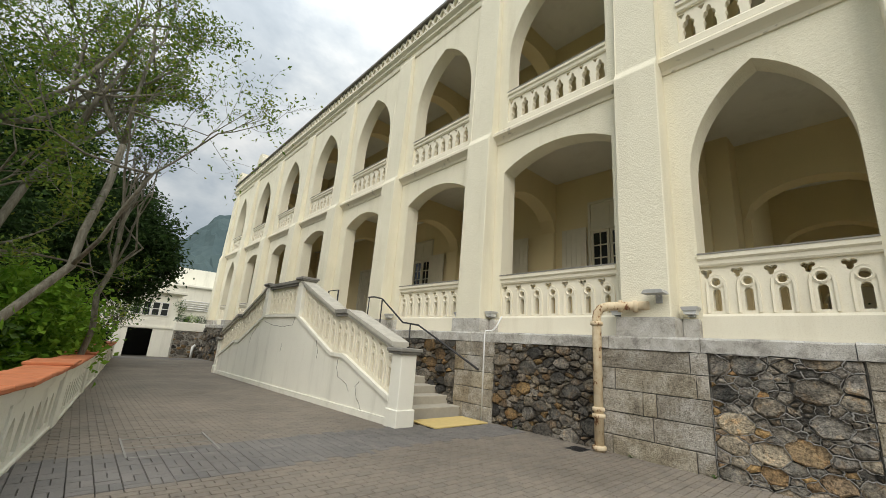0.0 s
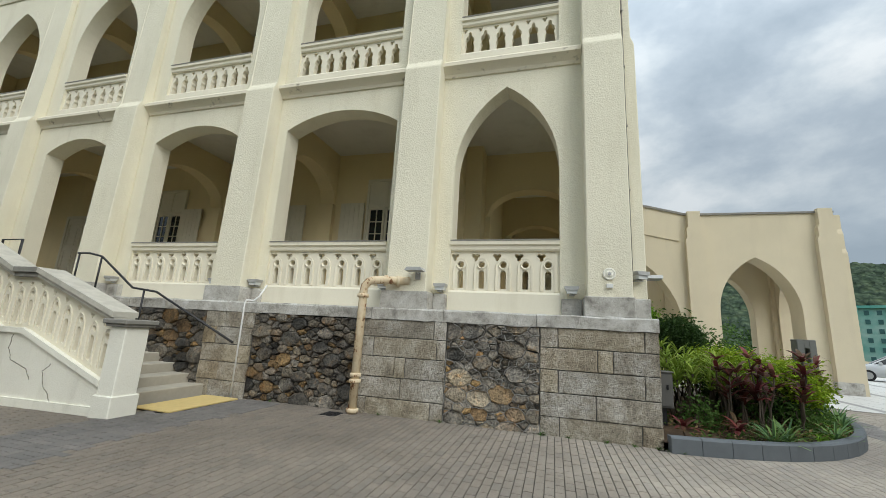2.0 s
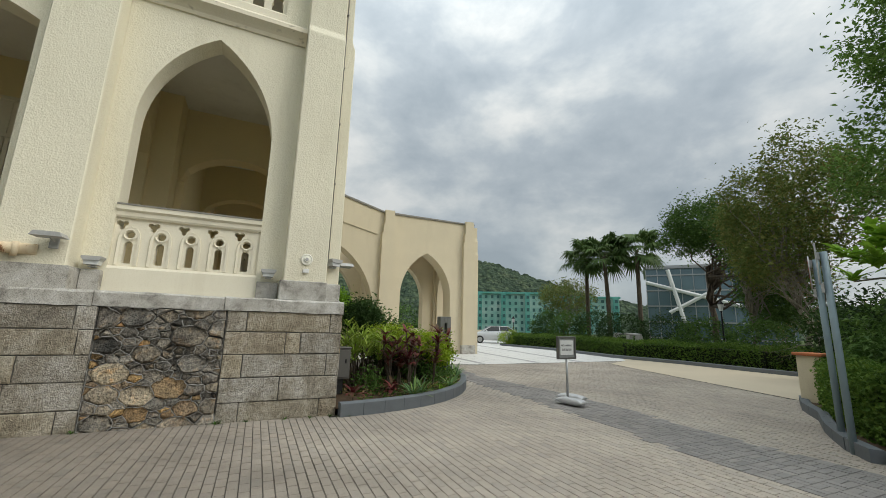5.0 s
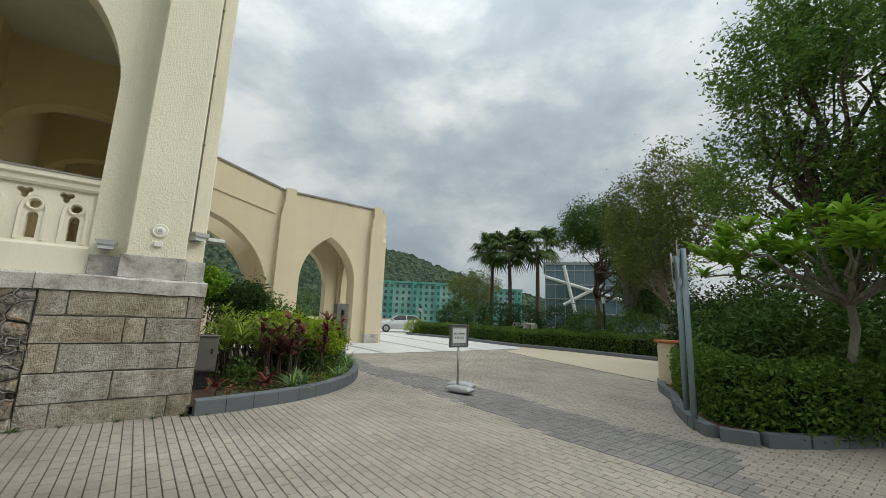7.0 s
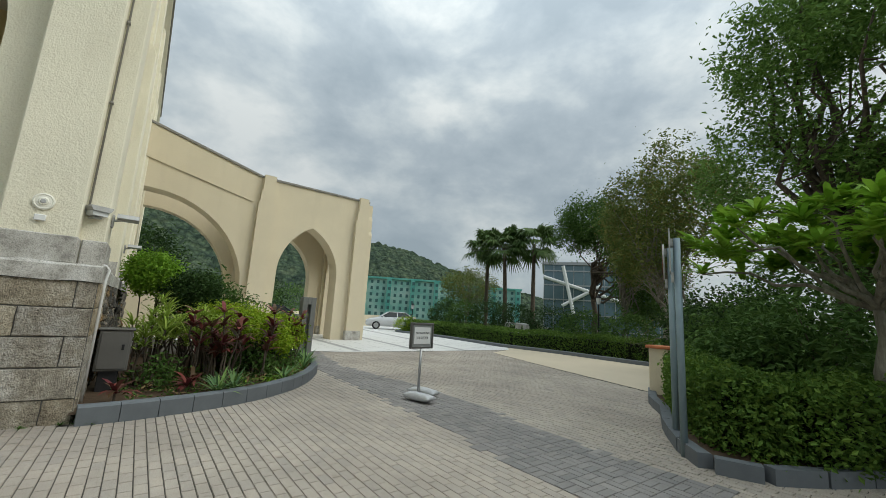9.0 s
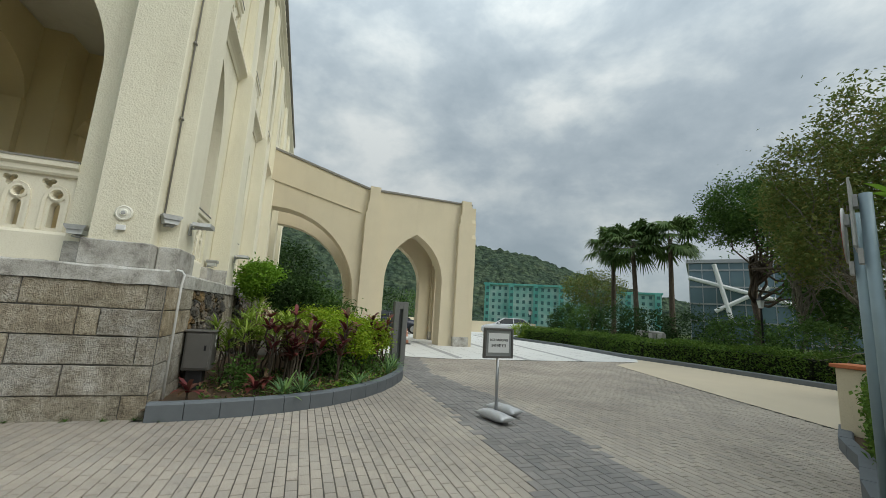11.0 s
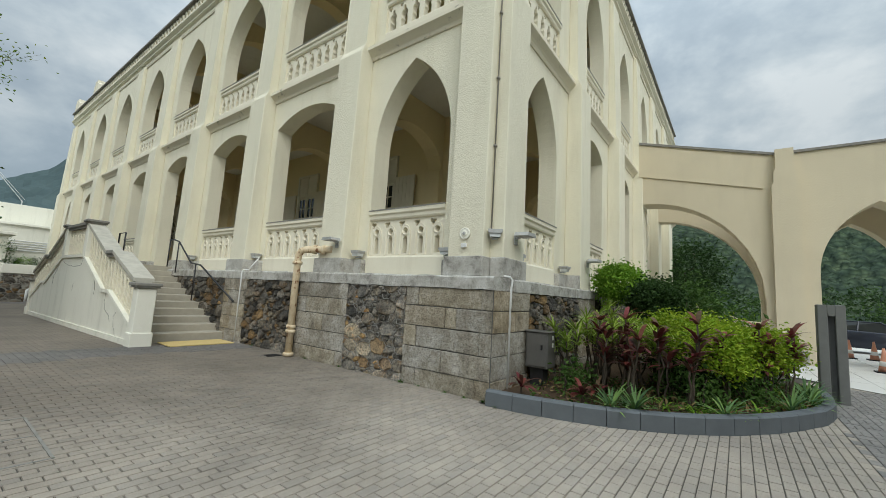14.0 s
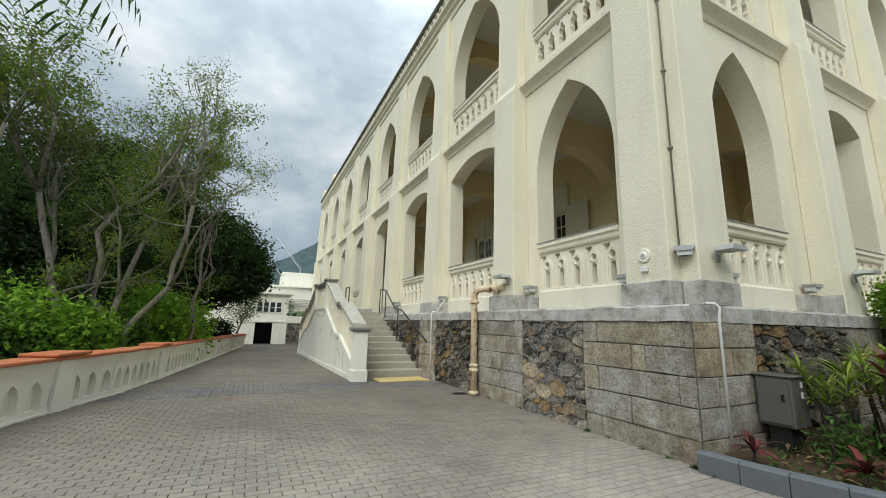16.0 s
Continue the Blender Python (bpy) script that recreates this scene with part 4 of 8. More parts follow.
# blind-arched panel unit, 0.42 m wide; local x along the wall, y into it
p, h = 0.42, 0.21
niche = pointed(-0.13, 0.13, 0.30, 0.52, 5)
niche = [(-0.13, 0.10)] + niche + [(0.13, 0.10)]
me_niche = pierced("arch_panel", [(-h, 0.0), (h, 0.0), (h, 0.66), (-h, 0.66)], [niche[::-1]], 0.11)
me_niche.materials[0] = white_wall
d = 0.3
count = 0
while d < line_len - 0.3:
    pt, ang = along(WALL_LINE, d)
    m = Matrix.Translation((pt.x, pt.y, gz(pt.y))) @ Matrix.Rotation(ang, 4, "Z")
    shared("arch_panel", me_niche, lowwall, m)
    count += 1
    d += p
for (x0, y0), (x1, y1) in zip(WALL_LINE, WALL_LINE[1:]):
    L, ang = math.hypot(x1 - x0, y1 - y0), math.atan2(y1 - y0, x1 - x0)
    M = Matrix.Translation((x0, y0, gz(y0))) @ Matrix.Rotation(ang, 4, "Z") @ Matrix.Rotation(-math.atan2(gz(y1) - gz(y0), L), 4, "Y")
    bm = bmesh.new()
    box(bm, (0, 0.105, -0.3), (L, 0.30, WH))
    box(bm, (0, -0.02, 0.66), (L, 0.12, 0.70))
    box(bm, (0, -0.035, 0.70), (L, 0.34, WH))
    box(bm, (0, -0.03, -0.3), (L, 0.12, 0.03))
    bmesh.ops.transform(bm, matrix=M, verts=bm.verts)
    part("wall", bm, white_wall, lowwall, "stained cream rendered wall")
    n = max(1, round(L / 0.45))
    for i in range(n):
        bm = bmesh.new()
        box(bm, (L * i / n + 0.002, -0.09, WH), (L * (i + 1) / n - 0.002, 0.40, WH + 0.055), 0.012)
        bmesh.ops.transform(bm, matrix=M @ pose(0, 0, 0.004 * (i % 3)), verts=bm.verts)
        part("coping_tile", bm, terracotta, lowwall)
d = 2.1
while d < line_len:
    pt, ang = along(WALL_LINE, d)
    M = Matrix.Translation((pt.x, pt.y, gz(pt.y))) @ Matrix.Rotation(ang, 4, "Z")
    bm = bmesh.new()
    box(bm, (-0.22, -0.05, -0.3), (0.22, 0.13, WH), 0.01)
    bmesh.ops.transform(bm, matrix=M, verts=bm.verts)
    part("pier", bm, white_wall, lowwall)
    bm = bmesh.new()
    box(bm, (-0.40, -0.12, WH + 0.066), (0.40, 0.43, WH + 0.115), 0.012)
    bmesh.ops.transform(bm, matrix=M, verts=bm.verts)
    part("coping_tile", bm, terracotta, lowwall, "raised terracotta tile")
    d += 4.2


# ---------------------------------------------------------------- portal (porte-cochere)
portal = thing("portal", "cream rendered entrance portal with pointed arch and half arch", "portal", at=(18.7, -6.0, 0))
p_inv = Matrix.Translation((-18.7, 6.0, 0))


def ppart(name, bm, material, label=""):
    bmesh.ops.transform(bm, matrix=p_inv, verts=bm.verts)
    return part(name, bm, material, portal, label)


def portal_wall(x0, x1):
    mp = lambda u, z, d: (x0 + d, -u, z)
    bm = bmesh.new()
    dep = x1 - x0
    arch = pointed(6.55, 9.35, 2.9, 5.15, 12)
    holed_wall(bm, mp, 5.55, 10.75, 0.0, 6.98, 0.0, arch, dep)
    # half arch that leans against the building
    q = [(1.30, 5.62), (1.6, 5.62)] + [(1.6 + 3.6 * math.sin(t), 1.9 + 3.72 * math.cos(t)) for t in [0.15 * i for i in range(1, 10)]] + [(5.2, 1.9), (5.2, 0.0), (5.55, 0.0)]
    topz = lambda u: 8.14 + (6.98 - 8.14) * (u - 1.3) / 4.25
    for dd in (0, dep):
        for (a, b), (c, e2) in zip(q, q[1:]):
            if abs(a - c) < 1e-6:
                continue
            bm.faces.new([bm.verts.new(mp(u, z, dd)) for u, z in ((a, b), (c, e2), (c, topz(c)), (a, topz(a)))])
    for (a, b), (c, e2) in zip(q, q[1:]):
        bm.faces.new([bm.verts.new(mp(*v)) for v in ((a, b, 0), (c, e2, 0), (c, e2, dep), (a, b, dep))])
    bmesh.ops.remove_doubles(bm, verts=bm.verts, dist=0.0005)
    ppart("arch_wall", bm, portal_paint, "cream arched wall")
    cp = bmesh.new()
    prism(cp, [(1.3, 8.14), (5.55, 6.98), (5.55, 7.07), (1.3, 8.23)], mp, -0.06, dep + 0.06)
    prism(cp, [(5.55, 6.98), (10.75, 6.98), (10.75, 7.05), (5.55, 7.07)], mp, -0.06, dep + 0.06)
    ppart("coping", cp, plain_coping, "weathered coping")
    bd = bmesh.new()
    prism(bd, [(1.3, 6.86), (5.2, 5.92), (5.2, 5.84), (1.3, 6.78)], mp, -0.05, 0.0)
    prism(bd, [(1.3, 6.86), (5.2, 5.92), (5.35, 6.9), (1.3, 8.1)], mp, -0.025, 0.0)
    ppart("band", bd, portal_paint)
    for c in (5.78, 10.38):
        pl = bmesh.new()
        prism(pl, [(c - 0.36, 0.0), (c + 0.36, 0.0), (c + 0.36, 5.85), (c + 0.30, 5.98), (c + 0.30, 6.32), (c + 0.24, 6.46), (c + 0.24, 7.12), (c - 0.24, 7.12), (c - 0.24, 6.46), (c - 0.30, 6.32), (c - 0.30, 5.98), (c - 0.36, 5.85)], mp, -0.22, 0.0)
        ppart("pilaster", pl, portal_paint, "stepped pilaster")
        sk = bmesh.new()
        prism(sk, [(c - 0.39, 0.0), (c + 0.39, 0.0), (c + 0.39, 0.42), (c + 0.36, 0.46), (c - 0.36, 0.46), (c - 0.39, 0.42)], mp, -0.25, -0.002)
        ppart("base_stone", sk, coping_stone, "grey stone base")


portal_wall(18.7, 19.6)
portal_wall(22.6, 23.2)
bm = bmesh.new()
mp = lambda u, z, d: (u, -10.75 + d, z)
holed_wall(bm, mp, 19.6, 22.6, 0.0, 6.98, 0.0, pointed(20.0, 22.2, 2.9, 5.15, 10), 0.6)
ppart("arch_wall", bm, portal_paint, "cream arched wall")
for x in (18.98, 22.9):
    bm = bmesh.new()
    prism(bm, [(x - 0.36, 0.0), (x + 0.36, 0.0), (x + 0.36, 5.3), (x + 0.28, 5.5), (x + 0.28, 6.1), (x + 0.22, 6.3), (x + 0.22, 6.9), (x - 0.22, 6.9), (x - 0.22, 6.3), (x - 0.28, 6.1), (x - 0.28, 5.5), (x - 0.36, 5.3)], mp, -0.24, 0.0)
    ppart("pilaster", bm, portal_paint, "stepped pilaster")
bm = bmesh.new()
box(bm, (18.9, -10.6, 6.45), (23.0, -5.6, 6.75))
ppart("roof", bm, portal_paint)
# sloping rail wall beside the entrance steps inside the portal
bm = bmesh.new()
prism(bm, [(1.35, 0.0), (5.0, 0.0), (5.0, 1.1), (1.35, 2.5)], lambda u, z, d: (19.4 + d, -u, z), 0.0, 0.3)
ppart("stair_wall", bm, portal_paint)


# ---------------------------------------------------------------- kerbs
def kerb_run(name, line, w, hgt, material, label, step=0.42, inward=1):
    root = thing(name, label, "kerb", kind="structure")
    L = sum(math.hypot(b[0] - a[0], b[1] - a[1]) for a, b in zip(line, line[1:]))
    n = max(1, round(L / step))
    for i in range(n):
        a, _ = along(line, L * i / n + 0.004)
        b, _ = along(line, L * (i + 1) / n - 0.004)
        t = (b - a).normalized()
        nrm = Vector((-t.y, t.x)) * inward
        bm = bmesh.new()
        o = [(0.0, -0.06), (0.0, hgt - 0.02), (0.02, hgt), (w, hgt), (w, -0.06)]
        r1 = [bm.verts.new((a.x + nrm.x * q, a.y + nrm.y * q, gz(a.y) + z)) for q, z in o]
        r2 = [bm.verts.new((b.x + nrm.x * q, b.y + nrm.y * q, gz(b.y) + z)) for q, z in o]
        bm.faces.new(r1)
        bm.faces.new(r2[::-1])
        for j in range(len(o)):
            j2 = (j + 1) % len(o)
            bm.faces.new((r1[j], r2[j], r2[j2], r1[j2]))
        part("kerb_block", bm, material, root)
    return root


kerb_run("bed_kerb", BED, 0.14, 0.215, kerb_mat, "grey painted kerb blocks round the planting bed", 0.40, 1)
kerb_run("hedge_kerb", R_KERB, 0.16, 0.16, kerb_mat, "grey kerb round the hedge corner", 0.55, 1)
FAR_KERB = [(5.0, -19.0), (7.6, -17.9), (9.3, -17.9), (12.3, -17.9), (15.5, -17.4), (21.5, -18.1), (26.2, -17.5), (27.5, -18.1), (27.6, -19.4)]
kerb_run("lane_kerb", FAR_KERB, 0.25, 0.16, kerb_mat, "grey kerb along the lane", 0.9, -1)
strip_ground("bed_soil", [(x + 0.07, y + 0.06) for x, y in BED] + [(12.5, -5.2), (12.5, -1.4), (6.8, -1.45)], 0.12, soil, "dark planting soil", "soil")
strip_ground("hedge_soil", R_KERB + [(4.6, -15), (1.0, -16)], 0.10, soil, "dark soil under the hedge", "soil")


# ---------------------------------------------------------------- fixtures on the building
def floodlight(x, y, z, heading):
    """A small box floodlight on a bracket; local -y is the way it faces."""
    root = thing("floodlight", "grey weathered box floodlight on the base stones", "lamp", "floodlights along the plinth")
    bm = bmesh.new()
    box(bm, (-0.03, 0.02, -0.10), (0.03, 0.12, 0.02), 0.006)
    box(bm, (-0.06, -0.04, -0.115), (0.06, 0.13, -0.095))
    part("bracket", bm, grey_metal, root)
    bm = bmesh.new()
    prism(bm, [(-0.12, 0.0), (0.12, 0.0), (0.15, 0.05), (0.15, 0.08), (-0.15, 0.08), (-0.15, 0.05)], lambda u, z2, d: (u, d, z2), -0.13, 0.13)
    part("housing", bm, grey_metal, root)
    bm = bmesh.new()
    prism(bm, [(-0.10, -0.075), (0.10, -0.075), (0.12, -0.002), (-0.12, -0.002)], lambda u, z2, d: (u, d, z2), -0.10, 0.10)
    part("diffuser", bm, glass_lamp, root, "pale ribbed diffuser")
    root.matrix_basis = pose(x, y, z, 0, 0, heading) @ Matrix.Scale(0.78, 4)
    return root


def arm_lamp(x, y, z, heading):
    root = thing("wall_light", "grey wall lamp on a short arm", "lamp", "wall lamps on the buttresses")
    bm = bmesh.new()
    box(bm, (-0.05, -0.03, -0.10), (0.05, 0.0, 0.08), 0.006)
    tube(bm, [(0, -0.02, 0.0), (0, -0.12, 0.03), (0, -0.16, 0.04)], 0.018, 6)
    part("bracket", bm, grey_metal, root)
    bm = bmesh.new()
    prism(bm, [(-0.17, 0.03), (0.17, 0.03), (0.13, 0.09), (-0.13, 0.09)], lambda u, z2, d: (u, d, z2), -0.30, -0.06)
    part("housing", bm, grey_metal, root)
    root.matrix_basis = pose(x, y, z, 0, 0, heading)


for yy in (2.06, -0.29, 6.25, 7.32, 10.5, 11.65, 3.22):
    floodlight(7.13, yy, 2.27, -90)
floodlight(6.985, -1.335, 2.52, -60)
floodlight(8.12, -1.20, 2.27, 0)
floodlight(10.55, -1.20, 2.27, 0)
floodlight(12.0, -1.20, 2.27, 0)
arm_lamp(6.865, 2.42, 2.47, -90)
arm_lamp(7.45, -1.455, 2.50, 0)
arm_lamp(11.25, -1.50, 2.48, 0)


def alarm(x, y, z):
    root = thing("alarm_sounder", "round white alarm sounder on the corner buttress", "alarm")
    bm = bmesh.new()
    lathe(bm, [(0.10, 0.0), (0.10, 0.018), (0.085, 0.026), (0.075, 0.02), (0.05, 0.024), (0.04, 0.04)], seg=18)
    part("sounder", bm, white_wall, root, "cream round sounder", False)
    bm = bmesh.new()
    lathe(bm, [(0.028, 0.038), (0.022, 0.05)], seg=10)
    part("lens", bm, grey_metal, root)
    bm = bmesh.new()
    box(bm, (0.16, -0.05, 0.0), (0.23, 0.05, 0.04), 0.006)
    part("junction_box", bm, white_mat, root)
    root.matrix_basis = Matrix.Translation((x, y, z)) @ Matrix.Rotation(radians(-90), 4, "Y") @ Matrix.Rotation(radians(180), 4, "Z")


alarm(6.838, -0.86, 2.52)


def soil_pipe():
    root = thing("drain_pipe", "rusty peeling cream iron drain pipe with collars", "pipe", at=(6.55, 3.34, 0))
    bm = bmesh.new()
    tube(bm, [(0, 0, 0.0), (0, 0, 2.10), (0, -0.02, 2.20), (0.02, -0.08, 2.28), (0.05, -0.18, 2.31), (0.30, -0.62, 2.34), (0.34, -0.75, 2.34)], 0.075, 12)
    part("pipe", bm, rusty, root, "peeling rusted iron pipe", True)
    for z, r in ((0.02, 0.11), (0.50, 0.105), (0.60, 0.10), (1.98, 0.105)):
        bm = bmesh.new()
        lathe(bm, [(r - 0.02, z), (r, z + 0.01), (r, z + 0.06), (r - 0.02, z + 0.07)], seg=14)
        part("collar", bm, rusty, root, "", True)
    for y in (-0.34, -0.55):
        bm = bmesh.new()
        c = Vector((0.12 + (0.34 - 0.12) * (-y - 0.2) / 0.55, y, 2.325))
        tube(bm, [c - Vector((0.015, -0.03, 0)), c + Vector((0.015, -0.03, 0))], 0.10, 12)
        part("collar", bm, rusty, root, "", True)


soil_pipe()
for nm, lab, x, y, pts in (("conduit", "white plastic conduit down the stone plinth", 7.23, -1.53, [(0, 0, 0.12), (0.0, 0, 1.66), (0, -0.02, 1.80), (-0.02, 0.02, 1.85), (-0.16, 0.04, 1.85), (-0.19, 0.12, 1.85)]),
                           ("conduit", "white plastic conduit down the stone plinth", 6.685, 6.02, [(0, 0, 0.0), (0, 0, 1.80), (0.03, 0, 1.86), (0.12, -0.1, 1.86), (0.12, -0.22, 1.95), (0.3, -0.22, 2.2)])):
    bm = bmesh.new()
    tube(bm, pts, 0.018, 8)
    ob = tagged(part(nm, bm, white_mat, None, "", True), lab, "conduit", "plinth conduits")
    ob.location = (x, y, 0)
bm = bmesh.new()
tube(bm, [(0, 0, 2.6), (0, 0, 12.2)], 0.012, 6)
for z in (4.0, 5.2, 6.4, 7.6, 8.8, 10.0, 11.2):
    box(bm, (-0.03, -0.02, z), (0.03, 0.02, z + 0.03))
ob = tagged(part("lightning_conductor", bm, plain_coping, None, "", True), "thin cable clipped up the corner re-entrant", "cable", "wall cables")
ob.location = (7.03, -1.24, 0)
for yy in (6.30, 15.0):
    bm = bmesh.new()
    tube(bm, [(0, 0, 2.15), (0, 0, 11.9)], 0.010, 6)
    for z in (4.0, 5.2, 6.4, 7.6, 8.8, 10.0, 11.2):
        box(bm, (-0.025, -0.02, z), (0.025, 0.02, z + 0.03))
    ob = tagged(part("lightning_conductor", bm, plain_coping, None, "", True), "thin cable clipped up the cream wall", "cable", "wall cables")
    ob.location = (7.325, yy, 0)


def cabinet():
    root = thing("meter_cabinet", "dark grey steel meter cabinet on a plinth in the bed", "cabinet", at=(7.98, -1.74, 0.10))
    root.scale = (0.88, 0.95, 0.98)
    bm = bmesh.new()
    box(bm, (-0.20, -0.20, 0.315), (0.20, 0.20, 0.90), 0.012)
    box(bm, (-0.225, -0.225, 0.90), (0.225, 0.225, 0.925), 0.008)
    part("body", bm, cabinet_paint, root)
    bm = bmesh.new()
    box(bm, (-0.222, -0.17, 0.35), (-0.203, 0.17, 0.87), 0.004)
    d = part("door", bm, cabinet_paint, root)
    bm = bmesh.new()
    box(bm, (-0.235, -0.12, 0.62), (-0.223, -0.09, 0.70))
    part("handle", bm, black_mat, d)
    for z in (0.78, 0.66):
        bm = bmesh.new()
        box(bm, (0.02, -0.206, z), (0.08, -0.202, z + 0.07))
        part("sticker", bm, white_mat, root, "white warning sticker")
    bm = bmesh.new()
    box(bm, (-0.10, -0.10, 0.0), (0.12, 0.14, 0.32), 0.006)
    part("pedestal", bm, dark_metal, root, "dark steel pedestal")


cabinet()
bm = bmesh.new()
for i in range(7):
    box(bm, (6.20 + 0.045 * i, 3.46, -0.005), (6.225 + 0.045 * i, 3.74, 0.008))
box(bm, (6.18, 3.44, -0.008), (6.53, 3.76, 0.001))
tagged(part("drain_grate", bm, dark_metal), "dark iron drain grate beside the plinth", "drain")
for lab, x0, y0, x1, y1 in (("paved-over manhole cover frame in the terrace", 1.65, 0.03, 2.42, 1.45), ("paved-over manhole cover frame in the terrace", 0.68, 5.9, 1.66, 6.95)):
    bm = bmesh.new()
    for a, b in (((x0, y0), (x1, y0 + 0.022)), ((x0, y1 - 0.022), (x1, y1)), ((x0, y0), (x0 + 0.022, y1)), ((x1 - 0.022, y0), (x1, y1)), ((x0, (y0 + y1) / 2), (x1, (y0 + y1) / 2 + 0.018))):
        box(bm, (*a, gz(a[1]) - 0.01), (*b, gz(a[1]) + 0.005))
    tagged(part("manhole_frame", bm, plain_coping), lab, "manhole", "manholes")


# ---------------------------------------------------------------- no-parking sign with sandbags
def parking_sign():
    root = thing("parking_sign", "framed no-parking notice on a steel post with round foot", "sign", at=(6.42, -6.12, 0))
    root.rotation_euler = (0, 0, radians(-84))
    bm = bmesh.new()
    lathe(bm, [(0.24, 0.0), (0.24, 0.012), (0.20, 0.022), (0.03, 0.03)], seg=24)
    part("foot", bm, steel, root, "round steel foot plate", True)
    bm = bmesh.new()
    tube(bm, [(0, 0, 0.02), (0, 0, 0.90)], 0.024, 12)
    part("post", bm, steel, root, "brushed steel post", True)
    bm = bmesh.new()
    for a, b in (((-0.265, -0.03, 0.86), (-0.23, 0.03, 1.32)), ((0.23, -0.03, 0.86), (0.265, 0.03, 1.32)), ((-0.23, -0.03, 0.86), (0.23, 0.03, 0.895)), ((-0.23, -0.03, 1.285), (0.23, 0.03, 1.32))):
        box(bm, a, b, 0.005)
    box(bm, (-0.23, 0.0, 0.895), (0.23, 0.02, 1.285))
    part("frame", bm, cabinet_paint, root, "dark grey metal frame")
    bm = bmesh.new()
    box(bm, (-0.23, -0.012, 0.895), (0.23, -0.002, 1.285))
    part("panel", bm, plain("sign_grey", (0.30, 0.31, 0.30), 0.3, 0.2, 0.1, 8), root)
    bm = bmesh.new()
    box(bm, (-0.19, -0.018, 0.945), (0.19, -0.0125, 1.24))
    sheet = part("notice", bm, white_mat, root, "white printed notice")
    txt = bpy.data.curves.new("lettering", "FONT")
    txt.body, txt.size, txt.align_x, txt.align_y, txt.extrude = "NO PARKING", 0.054, "CENTER", "CENTER", 0.001
    txt.materials.append(black_mat)
    lt = new("lettering", txt)
    lt.parent = sheet
    lt.matrix_basis = Matrix.Translation((0, -0.0205, 1.135)) @ Matrix.Rotation(radians(90), 4, "X")
    for i in range(6):
        bm = bmesh.new()
        u = -0.135 + 0.046 * i
        for a, b in ((0.030, 0.036), (0.048, 0.054), (0.066, 0.072)):
            box(bm, (u, -0.0205, 1.0 + a), (u + 0.036, -0.0185, 1.0 + b))
        box(bm, (u + 0.004 + 0.01 * (i % 3), -0.0203, 1.03), (u + 0.010 + 0.01 * (i % 3), -0.0187, 1.072))
        part("character_bar", bm, black_mat, sheet)


parking_sign()


def sandbag(x, y, z, heading, seed):
    """A pillow-shaped bag: fat in the middle, flat seams at both ends with small corner ears."""
    bm = bmesh.new()
    nu, nv = 18, 12
    for side in (1, -1):
        grid = []
        for i in range(nu + 1):
            u = -1 + 2 * i / nu
            row = []
            for j in range(nv + 1):
                v = -1 + 2 * j / nv
                fat = (max(0.0, 1 - abs(u) ** 3.2) ** 0.6) * (max(0.0, 1 - abs(v) ** 2.4) ** 0.55)
                w = noise.noise(Vector((u * 3 + seed, v * 2.5, side))) * 0.022 * fat
                ear = 0.02 * abs(u) ** 6 * abs(v) ** 4
                half = 0.13 - 0.018 * (1 - u * u) + ear
                zz = 0.055 + 0.02 * abs(u) ** 4 + (side * 0.082 * fat + w if side > 0 else -0.055 * fat)
                row.append(bm.verts.new((u * (0.29 + ear), v * half, max(0.0, zz))))
            grid.append(row)
        for i in range(nu):
            for j in range(nv):
                q = (grid[i][j], grid[i + 1][j], grid[i + 1][j + 1], grid[i][j + 1])
                bm.faces.new(q if side > 0 else q[::-1])
    bmesh.ops.remove_doubles(bm, verts=bm.verts, dist=0.0004)
    ob = part("sandbag", bm, sandbag_mat, None, "", True)
    tagged(ob, "silver plastic sandbag weighing down the sign foot", "sandbag", "sandbags")
    ob.matrix_basis = pose(x, y, z, 0, 0, heading)


sandbag(6.15, -5.97, 0.014, 14, 1.0)
sandbag(6.50, -6.30, 0.014, 20, 5.0)


# ---------------------------------------------------------------- road signs, posts, gate
def road_sign(x, y, top, red):
    root = thing("road_sign", "blue-grey steel pole with a road sign seen edge-on", "road sign", "twin road signs", at=(x, y, 0))
    root.rotation_euler = (0, 0, radians(22))
    bm = bmesh.new()
    tube(bm, [(0, 0, -0.05), (0, 0, top - 0.05)], 0.042, 12)
    part("pole", bm, blue_pole, root, "", True)
    bm = bmesh.new()
    box(bm, (0.045, -0.06, top - 0.62), (0.075, 0.06, top - 0.50))
    part("clamp", bm, grey_metal, root)
    bm = bmesh.new()
    box(bm, (0.045, -0.06, top - 0.16), (0.075, 0.06, top - 0.06))
    part("clamp", bm, grey_metal, root)
    bm = bmesh.new()
    if red:
        tube(bm, [(0.075, 0, top - 0.25), (0.09, 0, top - 0.25)], 0.26, 24)
    else:
        box(bm, (0.075, -0.20, top - 0.50), (0.09, 0.20, top + 0.05), 0.004)
    s = part("plate", bm, grey_metal, root, "sign plate")
    if red:
        bm = bmesh.new()
        tube(bm, [(0.091, 0, top - 0.25), (0.094, 0, top - 0.25)], 0.24, 24)
        part("red_disc", bm, red_mat, s, "red sign face")


road_sign(2.53, -7.34, 2.70, False)
road_sign(2.84, -7.88, 2.68, True)


